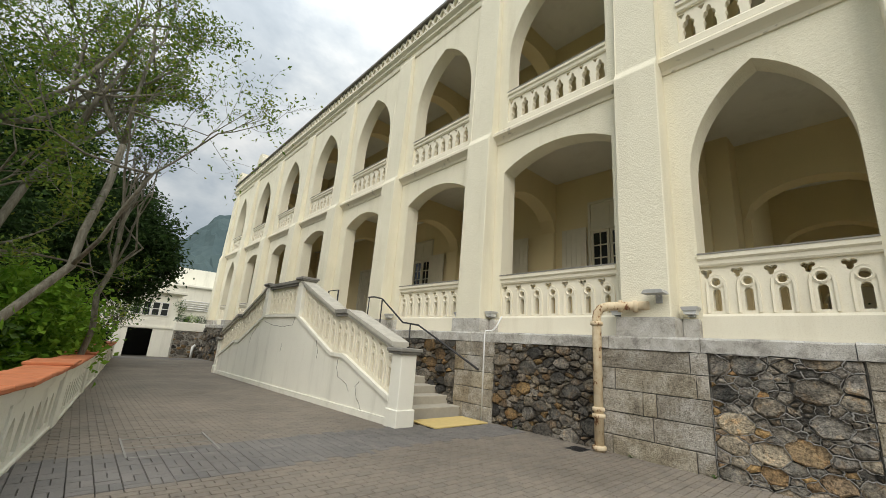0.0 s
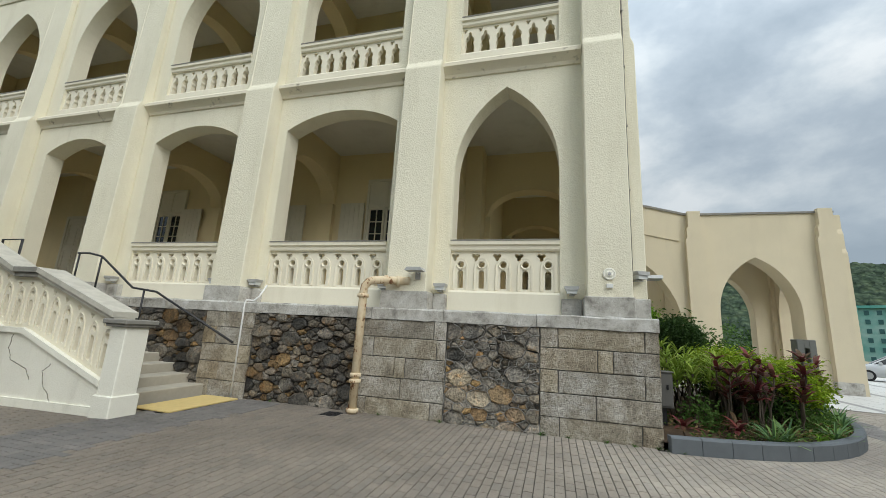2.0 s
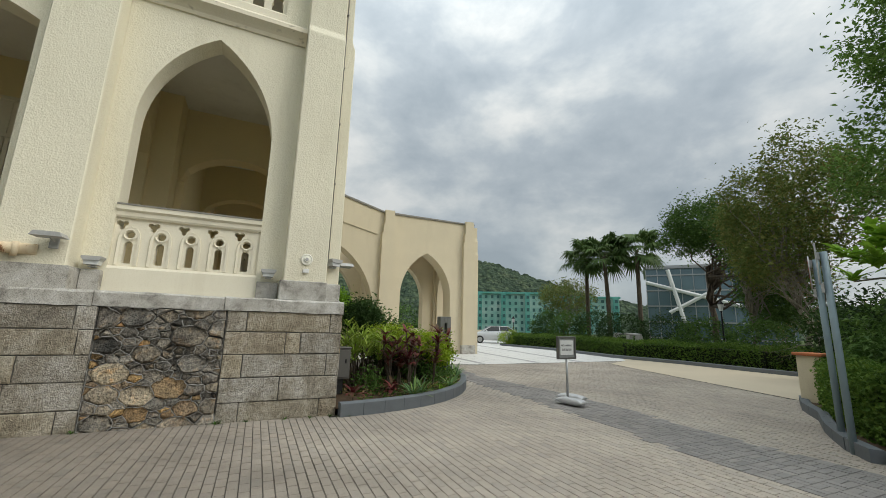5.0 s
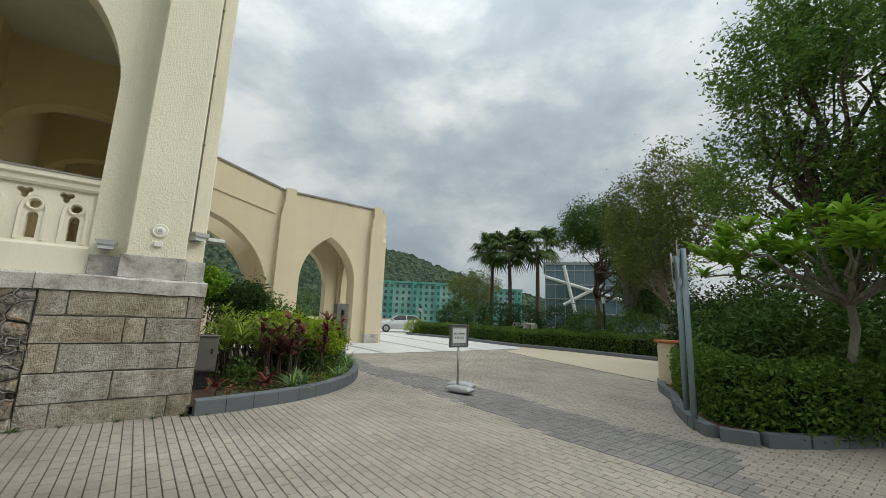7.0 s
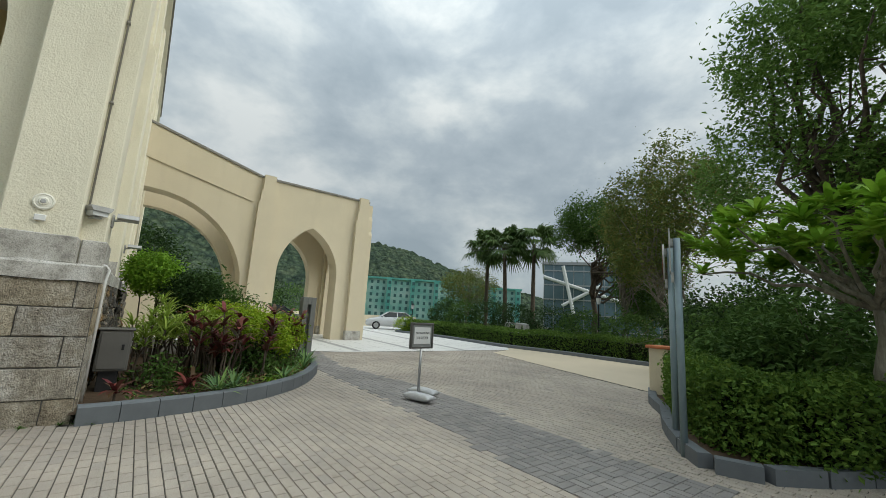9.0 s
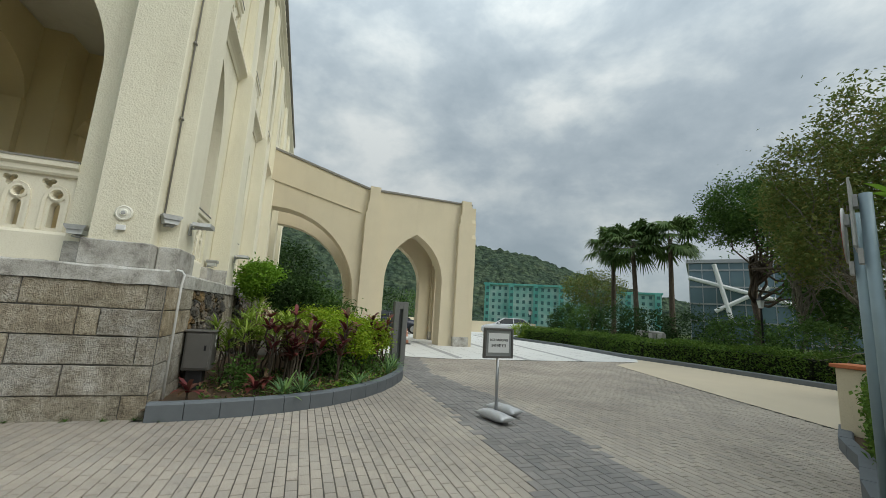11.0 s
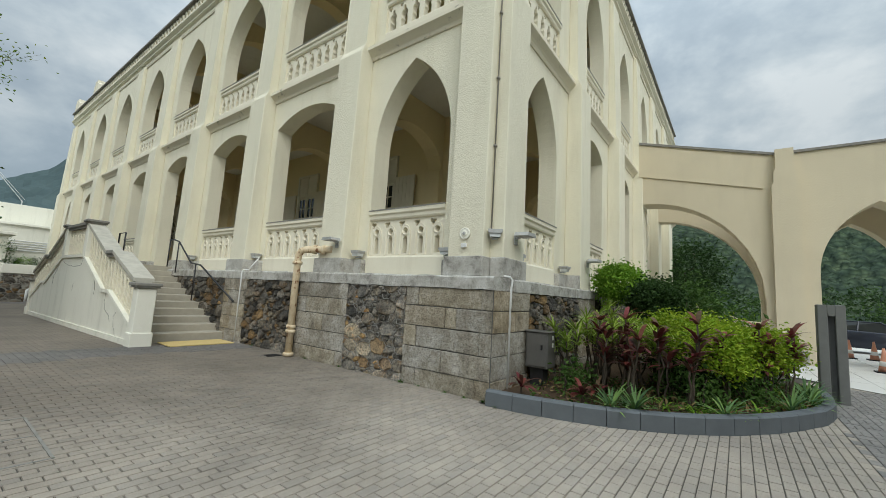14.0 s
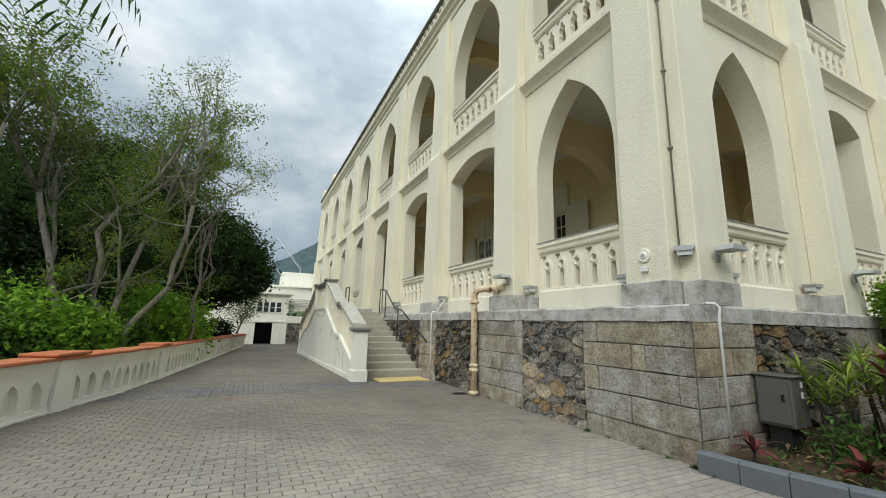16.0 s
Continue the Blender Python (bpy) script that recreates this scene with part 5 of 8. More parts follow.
def gate_post(x, y, h, w, cap, label):
    root = thing("gate_post", label, "gate post", at=(x, y, 0))
    bm = bmesh.new()
    box(bm, (-w / 2, -w / 2, -0.05), (w / 2, w / 2, h), 0.012)
    part("shaft", bm, portal_paint, root)
    bm = bmesh.new()
    box(bm, (-w / 2 - 0.05, -w / 2 - 0.05, h), (w / 2 + 0.05, w / 2 + 0.05, h + 0.06), 0.01)
    part("cap", bm, cap, root, "flat cap")


gate_post(4.42, -11.15, 1.05, 0.42, terracotta, "short cream gate post with a terracotta cap")
bm = bmesh.new()
o = [(-0.15, 0.0), (0.15, 0.0), (0.15, 1.72), (0.13, 1.75), (-0.15, 1.75)]
root = thing("stone_pillar", "grey slotted concrete pillar at the bed's end", "pillar", at=(11.75, -5.78, 0.0))
box(bm, (-0.14, -0.19, -0.02), (0.14, -0.05, 1.75), 0.01)
box(bm, (-0.14, 0.05, -0.02), (0.14, 0.19, 1.75), 0.01)
box(bm, (0.02, -0.05, -0.02), (0.14, 0.05, 1.75))
box(bm, (-0.14, -0.05, 1.55), (0.02, 0.05, 1.75))
part("shaft", bm, plain("dark_concrete", (0.20, 0.20, 0.19), 0.85, 0, 0.2, 5, 0.4), root)


def low_fence():
    root = thing("low_fence", "low white concrete post fence in the hedge", "fence", at=(17.4, -21.2, 0))
    for i, (x, y) in enumerate(((-1.0, 0.6), (0.6, -0.5), (2.4, -1.4))):
        bm = bmesh.new()
        box(bm, (x - 0.14, y - 0.14, 0), (x + 0.14, y + 0.14, 1.15), 0.01)
        part("post", bm, kerb_pale, root)
    bm = bmesh.new()
    tube(bm, [(-1.2, 0.7, 1.2), (0.6, -0.5, 1.22), (2.6, -1.5, 1.2)], 0.07, 6)
    part("rail", bm, kerb_pale, root)


low_fence()


def traffic_cone(x, y, s=1.0):
    root = thing("traffic_cone", "worn orange and white traffic cone", "traffic cone", "cones by the portal", at=(x, y, 0.012))
    bm = bmesh.new()
    box(bm, (-0.2 * s, -0.2 * s, 0), (0.2 * s, 0.2 * s, 0.04), 0.01)
    part("base", bm, black_mat, root)
    bm = bmesh.new()
    lathe(bm, [(0.14 * s, 0.04), (0.09 * s, 0.34 * s), (0.05 * s, 0.55 * s), (0.03 * s, 0.72 * s)], seg=14)
    part("cone", bm, orange_mat, root, "", True)
    bm = bmesh.new()
    lathe(bm, [(0.117 * s, 0.20 * s), (0.095 * s, 0.33 * s), (0.092 * s, 0.34 * s)], seg=14)
    part("band", bm, white_mat, root, "white reflective band", True)


traffic_cone(18.95, -7.85)
traffic_cone(23.9, -7.9)
traffic_cone(24.0, -8.6)


# ---------------------------------------------------------------- parked cars
def car(name, x, y, heading, paint_mat, label):
    root = thing(name, label, "car")
    W = 0.88
    prof = [(-2.2, 0.35), (-2.25, 0.62), (-2.15, 0.92), (-1.7, 1.0), (-0.95, 1.05), (0.0, 1.02), (1.1, 0.98), (1.9, 0.85), (2.2, 0.68), (2.25, 0.40), (2.1, 0.25), (-2.05, 0.25)]
    bm = bmesh.new()
    n = len(prof)
    rings = []
    for yy, s in ((-W, 0.93), (-W * 0.92, 1.0), (W * 0.92, 1.0), (W, 0.93)):
        rings.append([bm.verts.new((u * (0.985 if abs(yy) == W else 1), yy, 0.25 + (z - 0.25) * s)) for u, z in prof])
    for a, b in zip(rings, rings[1:]):
        for j in range(n):
            bm.faces.new((a[j], a[(j + 1) % n], b[(j + 1) % n], b[j]))
    bm.faces.new(rings[0])
    bm.faces.new(rings[-1][::-1])
    part("body", bm, paint_mat, root, "", True)
    bm = bmesh.new()
    lo = [(-1.75, 1.0), (1.15, 0.98)]
    hi = [(-1.05, 1.43), (0.35, 1.45)]
    q = [bm.verts.new(p) for p in ((lo[0][0], -0.80, lo[0][1]), (lo[1][0], -0.80, lo[1][1]), (lo[1][0], 0.80, lo[1][1]), (lo[0][0], 0.80, lo[0][1]),
                                   (hi[0][0], -0.60, hi[0][1]), (hi[1][0], -0.60, hi[1][1]), (hi[1][0], 0.60, hi[1][1]), (hi[0][0], 0.60, hi[0][1]))]
    for f in ((0, 1, 5, 4), (1, 2, 6, 5), (2, 3, 7, 6), (3, 0, 4, 7)):
        bm.faces.new([q[i] for i in f])
    part("windows", bm, dark_glass, root, "dark tinted windows")
    bm = bmesh.new()
    box(bm, (-1.10, -0.62, 1.42), (0.40, 0.62, 1.475), 0.02)
    part("roof", bm, paint_mat, root)
    for s in (-1, 1):
        for a, b in (((1.15, 0.98), (0.38, 1.46)), ((-0.35, 1.02), (-0.30, 1.45)), ((-1.75, 1.0), (-1.05, 1.45))):
            bm = bmesh.new()
            tube(bm, [(a[0], s * 0.805, a[1]), (b[0], s * 0.61, b[1])], 0.035, 5)
            part("roof_pillar", bm, paint_mat, root)
        bm = bmesh.new()
        box(bm, (0.75, s * 0.90 - 0.06, 0.98), (0.90, s * 0.90 + 0.06, 1.10), 0.02)
        part("mirror", bm, paint_mat, root)
        for u in (-1.38, 1.38):
            bm = bmesh.new()
            tube(bm, [(u, s * 0.90, 0.32), (u, s * 0.70, 0.32)], 0.32, 20)
            wh = part("wheel", bm, black_mat, root, "black tyre")
            bm = bmesh.new()
            tube(bm, [(u, s * 0.905, 0.32), (u, s * 0.90, 0.32)], 0.21, 12)
            part("rim", bm, steel, wh, "silver rim")
        for u, m, nm in ((2.19, glass_lamp, "headlight"), (-2.21, red_mat, "tail_light")):
            bm = bmesh.new()
            box(bm, (u - 0.05, s * 0.62 - 0.16, 0.62), (u + 0.03, s * 0.62 + 0.16, 0.74), 0.02)
            part(nm, bm, m, root)
    root.matrix_basis = pose(x, y, 0.012, 0, 0, heading)


def gloss(name, c):
    k = Mat(name, 0.25, 0.2, 0.5)
    k.color(k.mix(k.noise(3, 3), c, tuple(v * 0.9 for v in c)))
    return k.m


car("parked_car", 30.0, -19.3, 64, gloss("white_car_paint", (0.62, 0.63, 0.64)), "silver-white car parked on the forecourt")
car("parked_car", 28.6, -9.3, -100, gloss("navy_car_paint", (0.025, 0.03, 0.045)), "dark navy saloon parked behind the portal")
bm = bmesh.new()
prism(bm, [(-26, -0.05), (4, -0.05), (4, 1.05), (-26, 1.05)], lambda u, z, d: (36.5 + d - 0.12 * (u + 26), u, z), 0.0, 0.3)
tagged(part("forecourt_wall", bm, portal_paint), "low cream parapet beyond the forecourt", "wall", kind="structure")


def street_lamp(x, y, h):
    root = thing("street_lamp", "small black lantern street lamp by the hedge", "street lamp", at=(x, y, 0))
    bm = bmesh.new()
    lathe(bm, [(0.10, 0), (0.08, 0.3), (0.045, 0.4), (0.035, h - 0.5), (0.06, h - 0.45)], seg=10)
    part("post", bm, black_mat, root, "", True)
    bm = bmesh.new()
    lathe(bm, [(0.09, h - 0.45), (0.16, h - 0.12)], seg=6)
    part("lantern", bm, glass_lamp, root)
    bm = bmesh.new()
    lathe(bm, [(0.19, h - 0.12), (0.08, h), (0.02, h + 0.12)], seg=6)
    part("cap", bm, black_mat, root)


street_lamp(30.5, -21.6, 2.3)
street_lamp(12.2, -21.5, 3.0)


# ---------------------------------------------------------------- white house and planter wall at the end of the terrace
def far_house():
    root = thing("white_house", "small white rendered house with a drive-through under its upper floor", "house", at=(2.0, 34.0, -0.6))
    o = Matrix.Translation((-2.0, -34.0, 0.6))

    def hp(name, bm, m, label="", parent=None):
        bmesh.ops.transform(bm, matrix=o, verts=bm.verts)
        return part(name, bm, m, parent or root, label)
    mp = lambda u, z, d: (u, 34.0 + d, z)
    bm = bmesh.new()
    holed_wall(bm, mp, -4.0, 5.0, -0.9, 3.75, -0.9, [(2.35, 1.25), (3.75, 1.25)], 0.3)
    box(bm, (-4.0, 34.3, -0.9), (-3.7, 39.0, 3.75))
    box(bm, (4.7, 34.3, -0.9), (5.0, 39.0, 3.75))
    hp("wall", bm, white_wall, "white rendered wall")
    # black panel standing in for the shade inside the drive-through
    bm = bmesh.new()
    box(bm, (2.2, 36.5, -0.9), (4.0, 36.7, 1.4))
    hp("garage_shade_panel", bm, black_mat)
    bm = bmesh.new()
    box(bm, (-4.3, 33.7, 3.75), (5.3, 39.2, 3.95), 0.02)
    box(bm, (-4.0, 33.94, 1.30), (5.0, 34.0, 1.45))
    hp("roof", bm, white_wall, "flat white roof slab")
    for i in range(4):
        x0 = 2.35 + 0.52 * i
        bm = bmesh.new()
        for a, b in (((x0, 33.95, 2.15), (x0 + 0.05, 34.0, 3.1)), ((x0 + 0.42, 33.95, 2.15), (x0 + 0.47, 34.0, 3.1)), ((x0 + 0.05, 33.95, 2.15), (x0 + 0.42, 34.0, 2.2)), ((x0 + 0.05, 33.95, 3.05), (x0 + 0.42, 34.0, 3.1)), ((x0 + 0.05, 33.955, 2.6), (x0 + 0.42, 34.0, 2.64))):
            box(bm, a, b)
        w = hp("window", bm, white_mat, "white framed window")
        bm = bmesh.new()
        box(bm, (x0 + 0.05, 33.975, 2.2), (x0 + 0.42, 33.985, 3.05))
        hp("pane", bm, dark_glass, "", w)
    bm = bmesh.new()
    box(bm, (2.5, 40.0, 0.0), (13.0, 46.0, 4.9))
    box(bm, (2.3, 39.8, 4.9), (13.2, 46.2, 5.1), 0.02)
    hp("rear_block", bm, white_wall, "stained white rear block")
    bm = bmesh.new()
    box(bm, (4.6, 42.0, 5.1), (10.0, 46.0, 6.75), 0.02)
    hp("roof_box", bm, white_wall, "white plant room on the roof")
    for i in range(5):
        bm = bmesh.new()
        tube(bm, [(5.2, 39.9, 3.0 + 0.18 * i), (11.5, 39.9, 3.0 + 0.18 * i)], 0.04, 6)
        hp("pipe", bm, white_mat)


far_house()
bm = bmesh.new()
box(bm, (4.9, 33.2, -0.9), (6.9, 33.7, 1.25))
planter = tagged(part("planter_wall", bm, mortar), "rubble planter wall with a white parapet", "wall", kind="structure")
bm = bmesh.new()
box(bm, (4.85, 33.15, 1.25), (7.0, 33.75, 1.85), 0.02)
part("parapet", bm, white_wall, planter, "white rendered parapet")
bm = bmesh.new()
tube(bm, [(6.15, 33.0, -0.6), (6.15, 33.0, 0.2), (6.3, 33.1, 0.3)], 0.09, 10)
tagged(part("vent_pipe", bm, white_mat, None, "", True), "short white vent pipe by the planter wall", "pipe")


# ---------------------------------------------------------------- far buildings
def green_block(x, y, heading, w, h, floors, cols, seed):
    rnd = random.Random(seed)
    root = thing("apartment_block", "pale apartment block wrapped in green scaffold netting", "building", "netted apartment blocks")
    bm = bmesh.new()
    box(bm, (-w / 2, 0, -5), (w / 2, 10, h))
    part("wall", bm, netting, root, "pale wall behind green netting")
    bay = w / cols
    for i in range(cols):
        if i % 4 == 0:
            bm = bmesh.new()
            box(bm, (-w / 2 + bay * (i + 0.05), -0.7, -5), (-w / 2 + bay * (i + 0.8), 0.0, h + 0.2))
            part("bay", bm, netting_dark, root, "deep green netted bay")
        for f in range(floors):
            z = h * (f + 0.25) / floors
            bm = bmesh.new()
            x0 = -w / 2 + bay * (i + 0.28 + 0.05 * rnd.random())
            box(bm, (x0, -0.78 if i % 4 == 0 else -0.06, z), (x0 + bay * 0.42, 0.02, z + h / floors * 0.5))
            part("window", bm, window_teal, root)
    bm = bmesh.new()
    box(bm, (-w / 2 - 0.3, -0.4, h), (w / 2 + 0.3, 10, h + 0.5))
    part("roof", bm, netting_dark, root)
    root.matrix_basis = pose(x, y, 0, 0, 0, heading)


k = Mat("green_netting", 0.8)
k.color(k.ramp(k.noise(0.25, 5), [(0.35, (0.16, 0.38, 0.33)), (0.55, (0.33, 0.50, 0.45)), (0.7, (0.48, 0.58, 0.53))]))
netting = k.m
k = Mat("green_netting_dark", 0.8)
k.color(k.ramp(k.noise(0.3, 5), [(0.35, (0.08, 0.31, 0.27)), (0.65, (0.16, 0.42, 0.36))]))
netting_dark = k.m
window_teal = plain("netted_window", (0.05, 0.13, 0.13), 0.5, 0, 0.4, 1.0)
green_block(92.0, -59.5, -122, 24, 10.2, 6, 15, 1)
green_block(84.0, -80.0, -130, 22, 9.6, 6, 13, 2)


def glass_block():
    root = thing("glass_building", "blue-grey glazed building with white diagonal bracing", "building")
    k2 = Mat("curtain_glass", 0.12, 0.3, 0.6)
    k2.color(k2.mix(k2.noise(0.3, 3), (0.10, 0.16, 0.19), (0.20, 0.28, 0.31)))
    bm = bmesh.new()
    box(bm, (-9, 0, -2), (9, 14, 11))
    part("wall", bm, k2.m, root, "blue-grey glazing")
    for i in range(12):
        bm = bmesh.new()
        box(bm, (-9 + 1.6 * i, -0.12, -2), (-8.9 + 1.6 * i, 0, 11))
        part("mullion", bm, steel, root)
    for f in range(5):
        bm = bmesh.new()
        box(bm, (-9, -0.16, 0.3 + 2.4 * f), (9, 0, 0.5 + 2.4 * f))
        part("transom", bm, steel, root)
    for pts in (((-9, -0.4, 8.9), (3, -0.4, 5.2)), ((-5.9, -0.5, 10.8), (-4.2, -0.5, 3.0)), ((0, -0.4, 7.6), (-6, -0.4, 4.2))):
        bm = bmesh.new()
        tube(bm, pts, 0.30, 6)
        part("brace", bm, white_mat, root, "white diagonal brace")
    bm = bmesh.new()
    box(bm, (-9.3, -0.4, 11), (9.3, 14, 11.5))
    part("roof", bm, steel, root)
    root.matrix_basis = pose(36.0, -61.4, 0, 0, 0, -142)


glass_block()


def tower_crane(x, y, h, jib, lean):
    root = thing("tower_crane", "distant white luffing tower crane", "crane", "distant cranes")
    for nm, a, b in (("mast", Vector((0, 0, 0)), Vector((0, 0, h))), ("jib", Vector((0, 0, h)), Vector((-jib * math.cos(lean), 0, h + jib * math.sin(lean))))):
        bm = bmesh.new()
        dv = (b - a)
        n = 16
        for s in (-1, 1):
            tube(bm, [a + Vector((0, s * 0.7, 0)), b + Vector((0, s * 0.7, 0))], 0.14, 4)
        tube(bm, [a + Vector((0.9, 0, 0.9)), b + Vector((0.2, 0, 0.2))], 0.14, 4)
        for i in range(n):
            p0, p1 = a + dv * (i / n), a + dv * ((i + 1) / n)
            tube(bm, [p0 + Vector((0, -0.7, 0)), p1 + Vector((0, 0.7, 0))], 0.08, 4)
        part(nm, bm, white_mat, root, "white steel lattice")
    root.matrix_basis = pose(x, y, 0, 0, 0, 0)


tower_crane(31.0, 300.0, 38, 30, 0.9)
tower_crane(22.0, 300.0, 30, 22, 0.75)


# ---------------------------------------------------------------- hills
def ridge(name, cx, cy, r0, r1, b0, b1, profile, material, label, rough, nb, nr, seed):
    """A wooded slope that rises outward; profile: [(bearing, height)...]."""
    bs = np.linspace(b0, b1, nb)
    pb, ph = zip(*sorted(profile))
    vs, fs = [], []
    for j in range(nr + 1):
        f = j / nr
        for i, b in enumerate(bs):
            a = radians(b)
            hgt = np.interp(b, pb, ph)
            rr = r0 + (r1 - r0) * f
            x, y = cx + rr * math.cos(a), cy + rr * math.sin(a)
            s = f * f * (3 - 2 * f) if f < 0.86 else 1.0 - (f - 0.86) * 2.0
            z = hgt * s
            z += rough * noise.fractal(Vector((x, y, seed)) * (0.55 / rough), 0.7, 2.1, 6) * min(1, f * 5)
            z += hgt * 0.09 * noise.noise(Vector((x, y, seed)) * 0.018) * s
            vs.append((x, y, z - 1.0))
    for j in range(nr):
        for i in range(nb - 1):
            a = j * nb + i
            fs.append((a, a + 1, a + nb + 1, a + nb))
    return tagged(fast(name, vs, fs, material, None, False), label, "hill", kind="structure")


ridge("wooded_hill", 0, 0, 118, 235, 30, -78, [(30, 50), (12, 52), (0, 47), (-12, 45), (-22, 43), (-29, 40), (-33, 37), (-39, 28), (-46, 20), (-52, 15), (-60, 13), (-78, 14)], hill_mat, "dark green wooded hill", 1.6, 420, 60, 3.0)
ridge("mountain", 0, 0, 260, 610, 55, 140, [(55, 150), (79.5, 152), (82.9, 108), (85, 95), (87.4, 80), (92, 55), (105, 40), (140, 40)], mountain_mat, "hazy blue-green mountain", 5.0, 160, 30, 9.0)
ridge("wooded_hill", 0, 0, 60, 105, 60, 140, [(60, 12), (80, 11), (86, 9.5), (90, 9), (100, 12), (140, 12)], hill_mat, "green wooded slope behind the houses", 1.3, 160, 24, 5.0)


# ---------------------------------------------------------------- foliage helpers
def leaf_mesh(name, centres, size, rng, material, parent, flat=0.3, aspect=0.45, dirs=None):
    """Many small folded leaves, one quad each."""
    c = np.asarray(centres, dtype=np.float64)
    n = len(c)
    d = rng.normal(size=(n, 3)) if dirs is None else np.asarray(dirs) + rng.normal(scale=0.35, size=(n, 3))
    d[:, 2] *= 0.7
    d /= np.linalg.norm(d, axis=1, keepdims=True) + 1e-9
    up = rng.normal(size=(n, 3)) * (1 - flat) + np.array([0, 0, 1.0]) * (0.4 + flat)
    s = np.cross(d, up)
    s /= np.linalg.norm(s, axis=1, keepdims=True) + 1e-9
    nn = np.cross(s, d)
    L = size * rng.uniform(0.65, 1.3, size=(n, 1))
    w = L * aspect
    base, tip = c - d * L * 0.5, c + d * L * 0.5 - nn * L * 0.12
    mid = c + d * L * 0.05 + nn * L * 0.06
    vs = np.stack([base, mid + s * w * 0.5, tip, mid - s * w * 0.5], axis=1).reshape(-1, 3)
    fs = np.arange(4 * n).reshape(n, 4)
    return fast(name, vs, fs, material, parent)


def blob_points(rng, blobs, n, shell=0.55):
    """Points in a set of lumpy ellipsoids (x, y, z, rx, ry, rz), gathered into clumps."""
    vol = np.array([b[3] * b[4] * b[5] for b in blobs]) ** 0.7
    pick = rng.choice(len(blobs), size=n, p=vol / vol.sum())
    B = np.array(blobs)[pick]
    u = rng.normal(size=(n, 3))
    u /= np.linalg.norm(u, axis=1, keepdims=True)
    r = (shell + (1 - shell) * rng.uniform(size=(n, 1))) ** 0.7
    return B[:, :3] + u * r * B[:, 3:6]


def clumped(rng, blobs, clumps, per, spread, shell=0.45):
    cs = blob_points(rng, blobs, clumps, shell)
    out = np.repeat(cs, per, axis=0) + rng.normal(scale=1.0, size=(clumps * per, 3)) * spread * np.repeat(rng.uniform(0.5, 1.3, size=(clumps, 1)), per, axis=0)
    return cs, out


def limb(bm, a, b, r0, r1, rng, wob=0.08, seg=6, n=5):
    a, b = Vector(a), Vector(b)
    L = (b - a).length
    pts, rs = [], []
    for i in range(n + 1):
        f = i / n
        p = a.lerp(b, f)
        if 0 < i < n:
            p += Vector(rng.normal(size=3)) * L * wob
        pts.append(p)
        rs.append(r0 + (r1 - r0) * f)
    tube(bm, pts, rs, seg)
    return pts


def tree(name, base, trunk_top, r, blobs, leaf, size, clumps, per, spread, seed, bark, label, limbs=14, category="tree", group="", shell=0.45, aspect=0.45):
    """A tapered trunk, limbs that reach into the crown, and a crown of many leaves in clumps."""
    rng = np.random.default_rng(seed)
    root = thing(name, label, category, group, at=base)
    ob = Vector(base)
    cs, pts = clumped(rng, blobs, clumps, per, spread, shell)
    bm = bmesh.new()
    t = limb(bm, (0, 0, -0.3), Vector(trunk_top) - ob, r, r * 0.62, rng, 0.03, 9, 6)
    for i in rng.choice(len(cs), size=min(limbs, len(cs)), replace=False):
        s = t[int(rng.integers(max(1, len(t) - 3), len(t)))]
        e = Vector(cs[i]) - ob
        mid = limb(bm, s, e, r * 0.42, r * 0.06, rng, 0.06, 6, 5)
        for _ in range(3):
            k3 = mid[int(rng.integers(2, 5))]
            limb(bm, k3, k3 + (e - s).normalized() * 0.6 * spread * 2 + Vector(rng.normal(size=3)) * spread * 1.6, r * 0.13, r * 0.03, rng, 0.08, 4, 3)
    part("trunk", bm, bark, root, "", True)
    leaf_mesh("crown", pts - np.array(ob), size, rng, leaf, root, aspect=aspect)
    return root


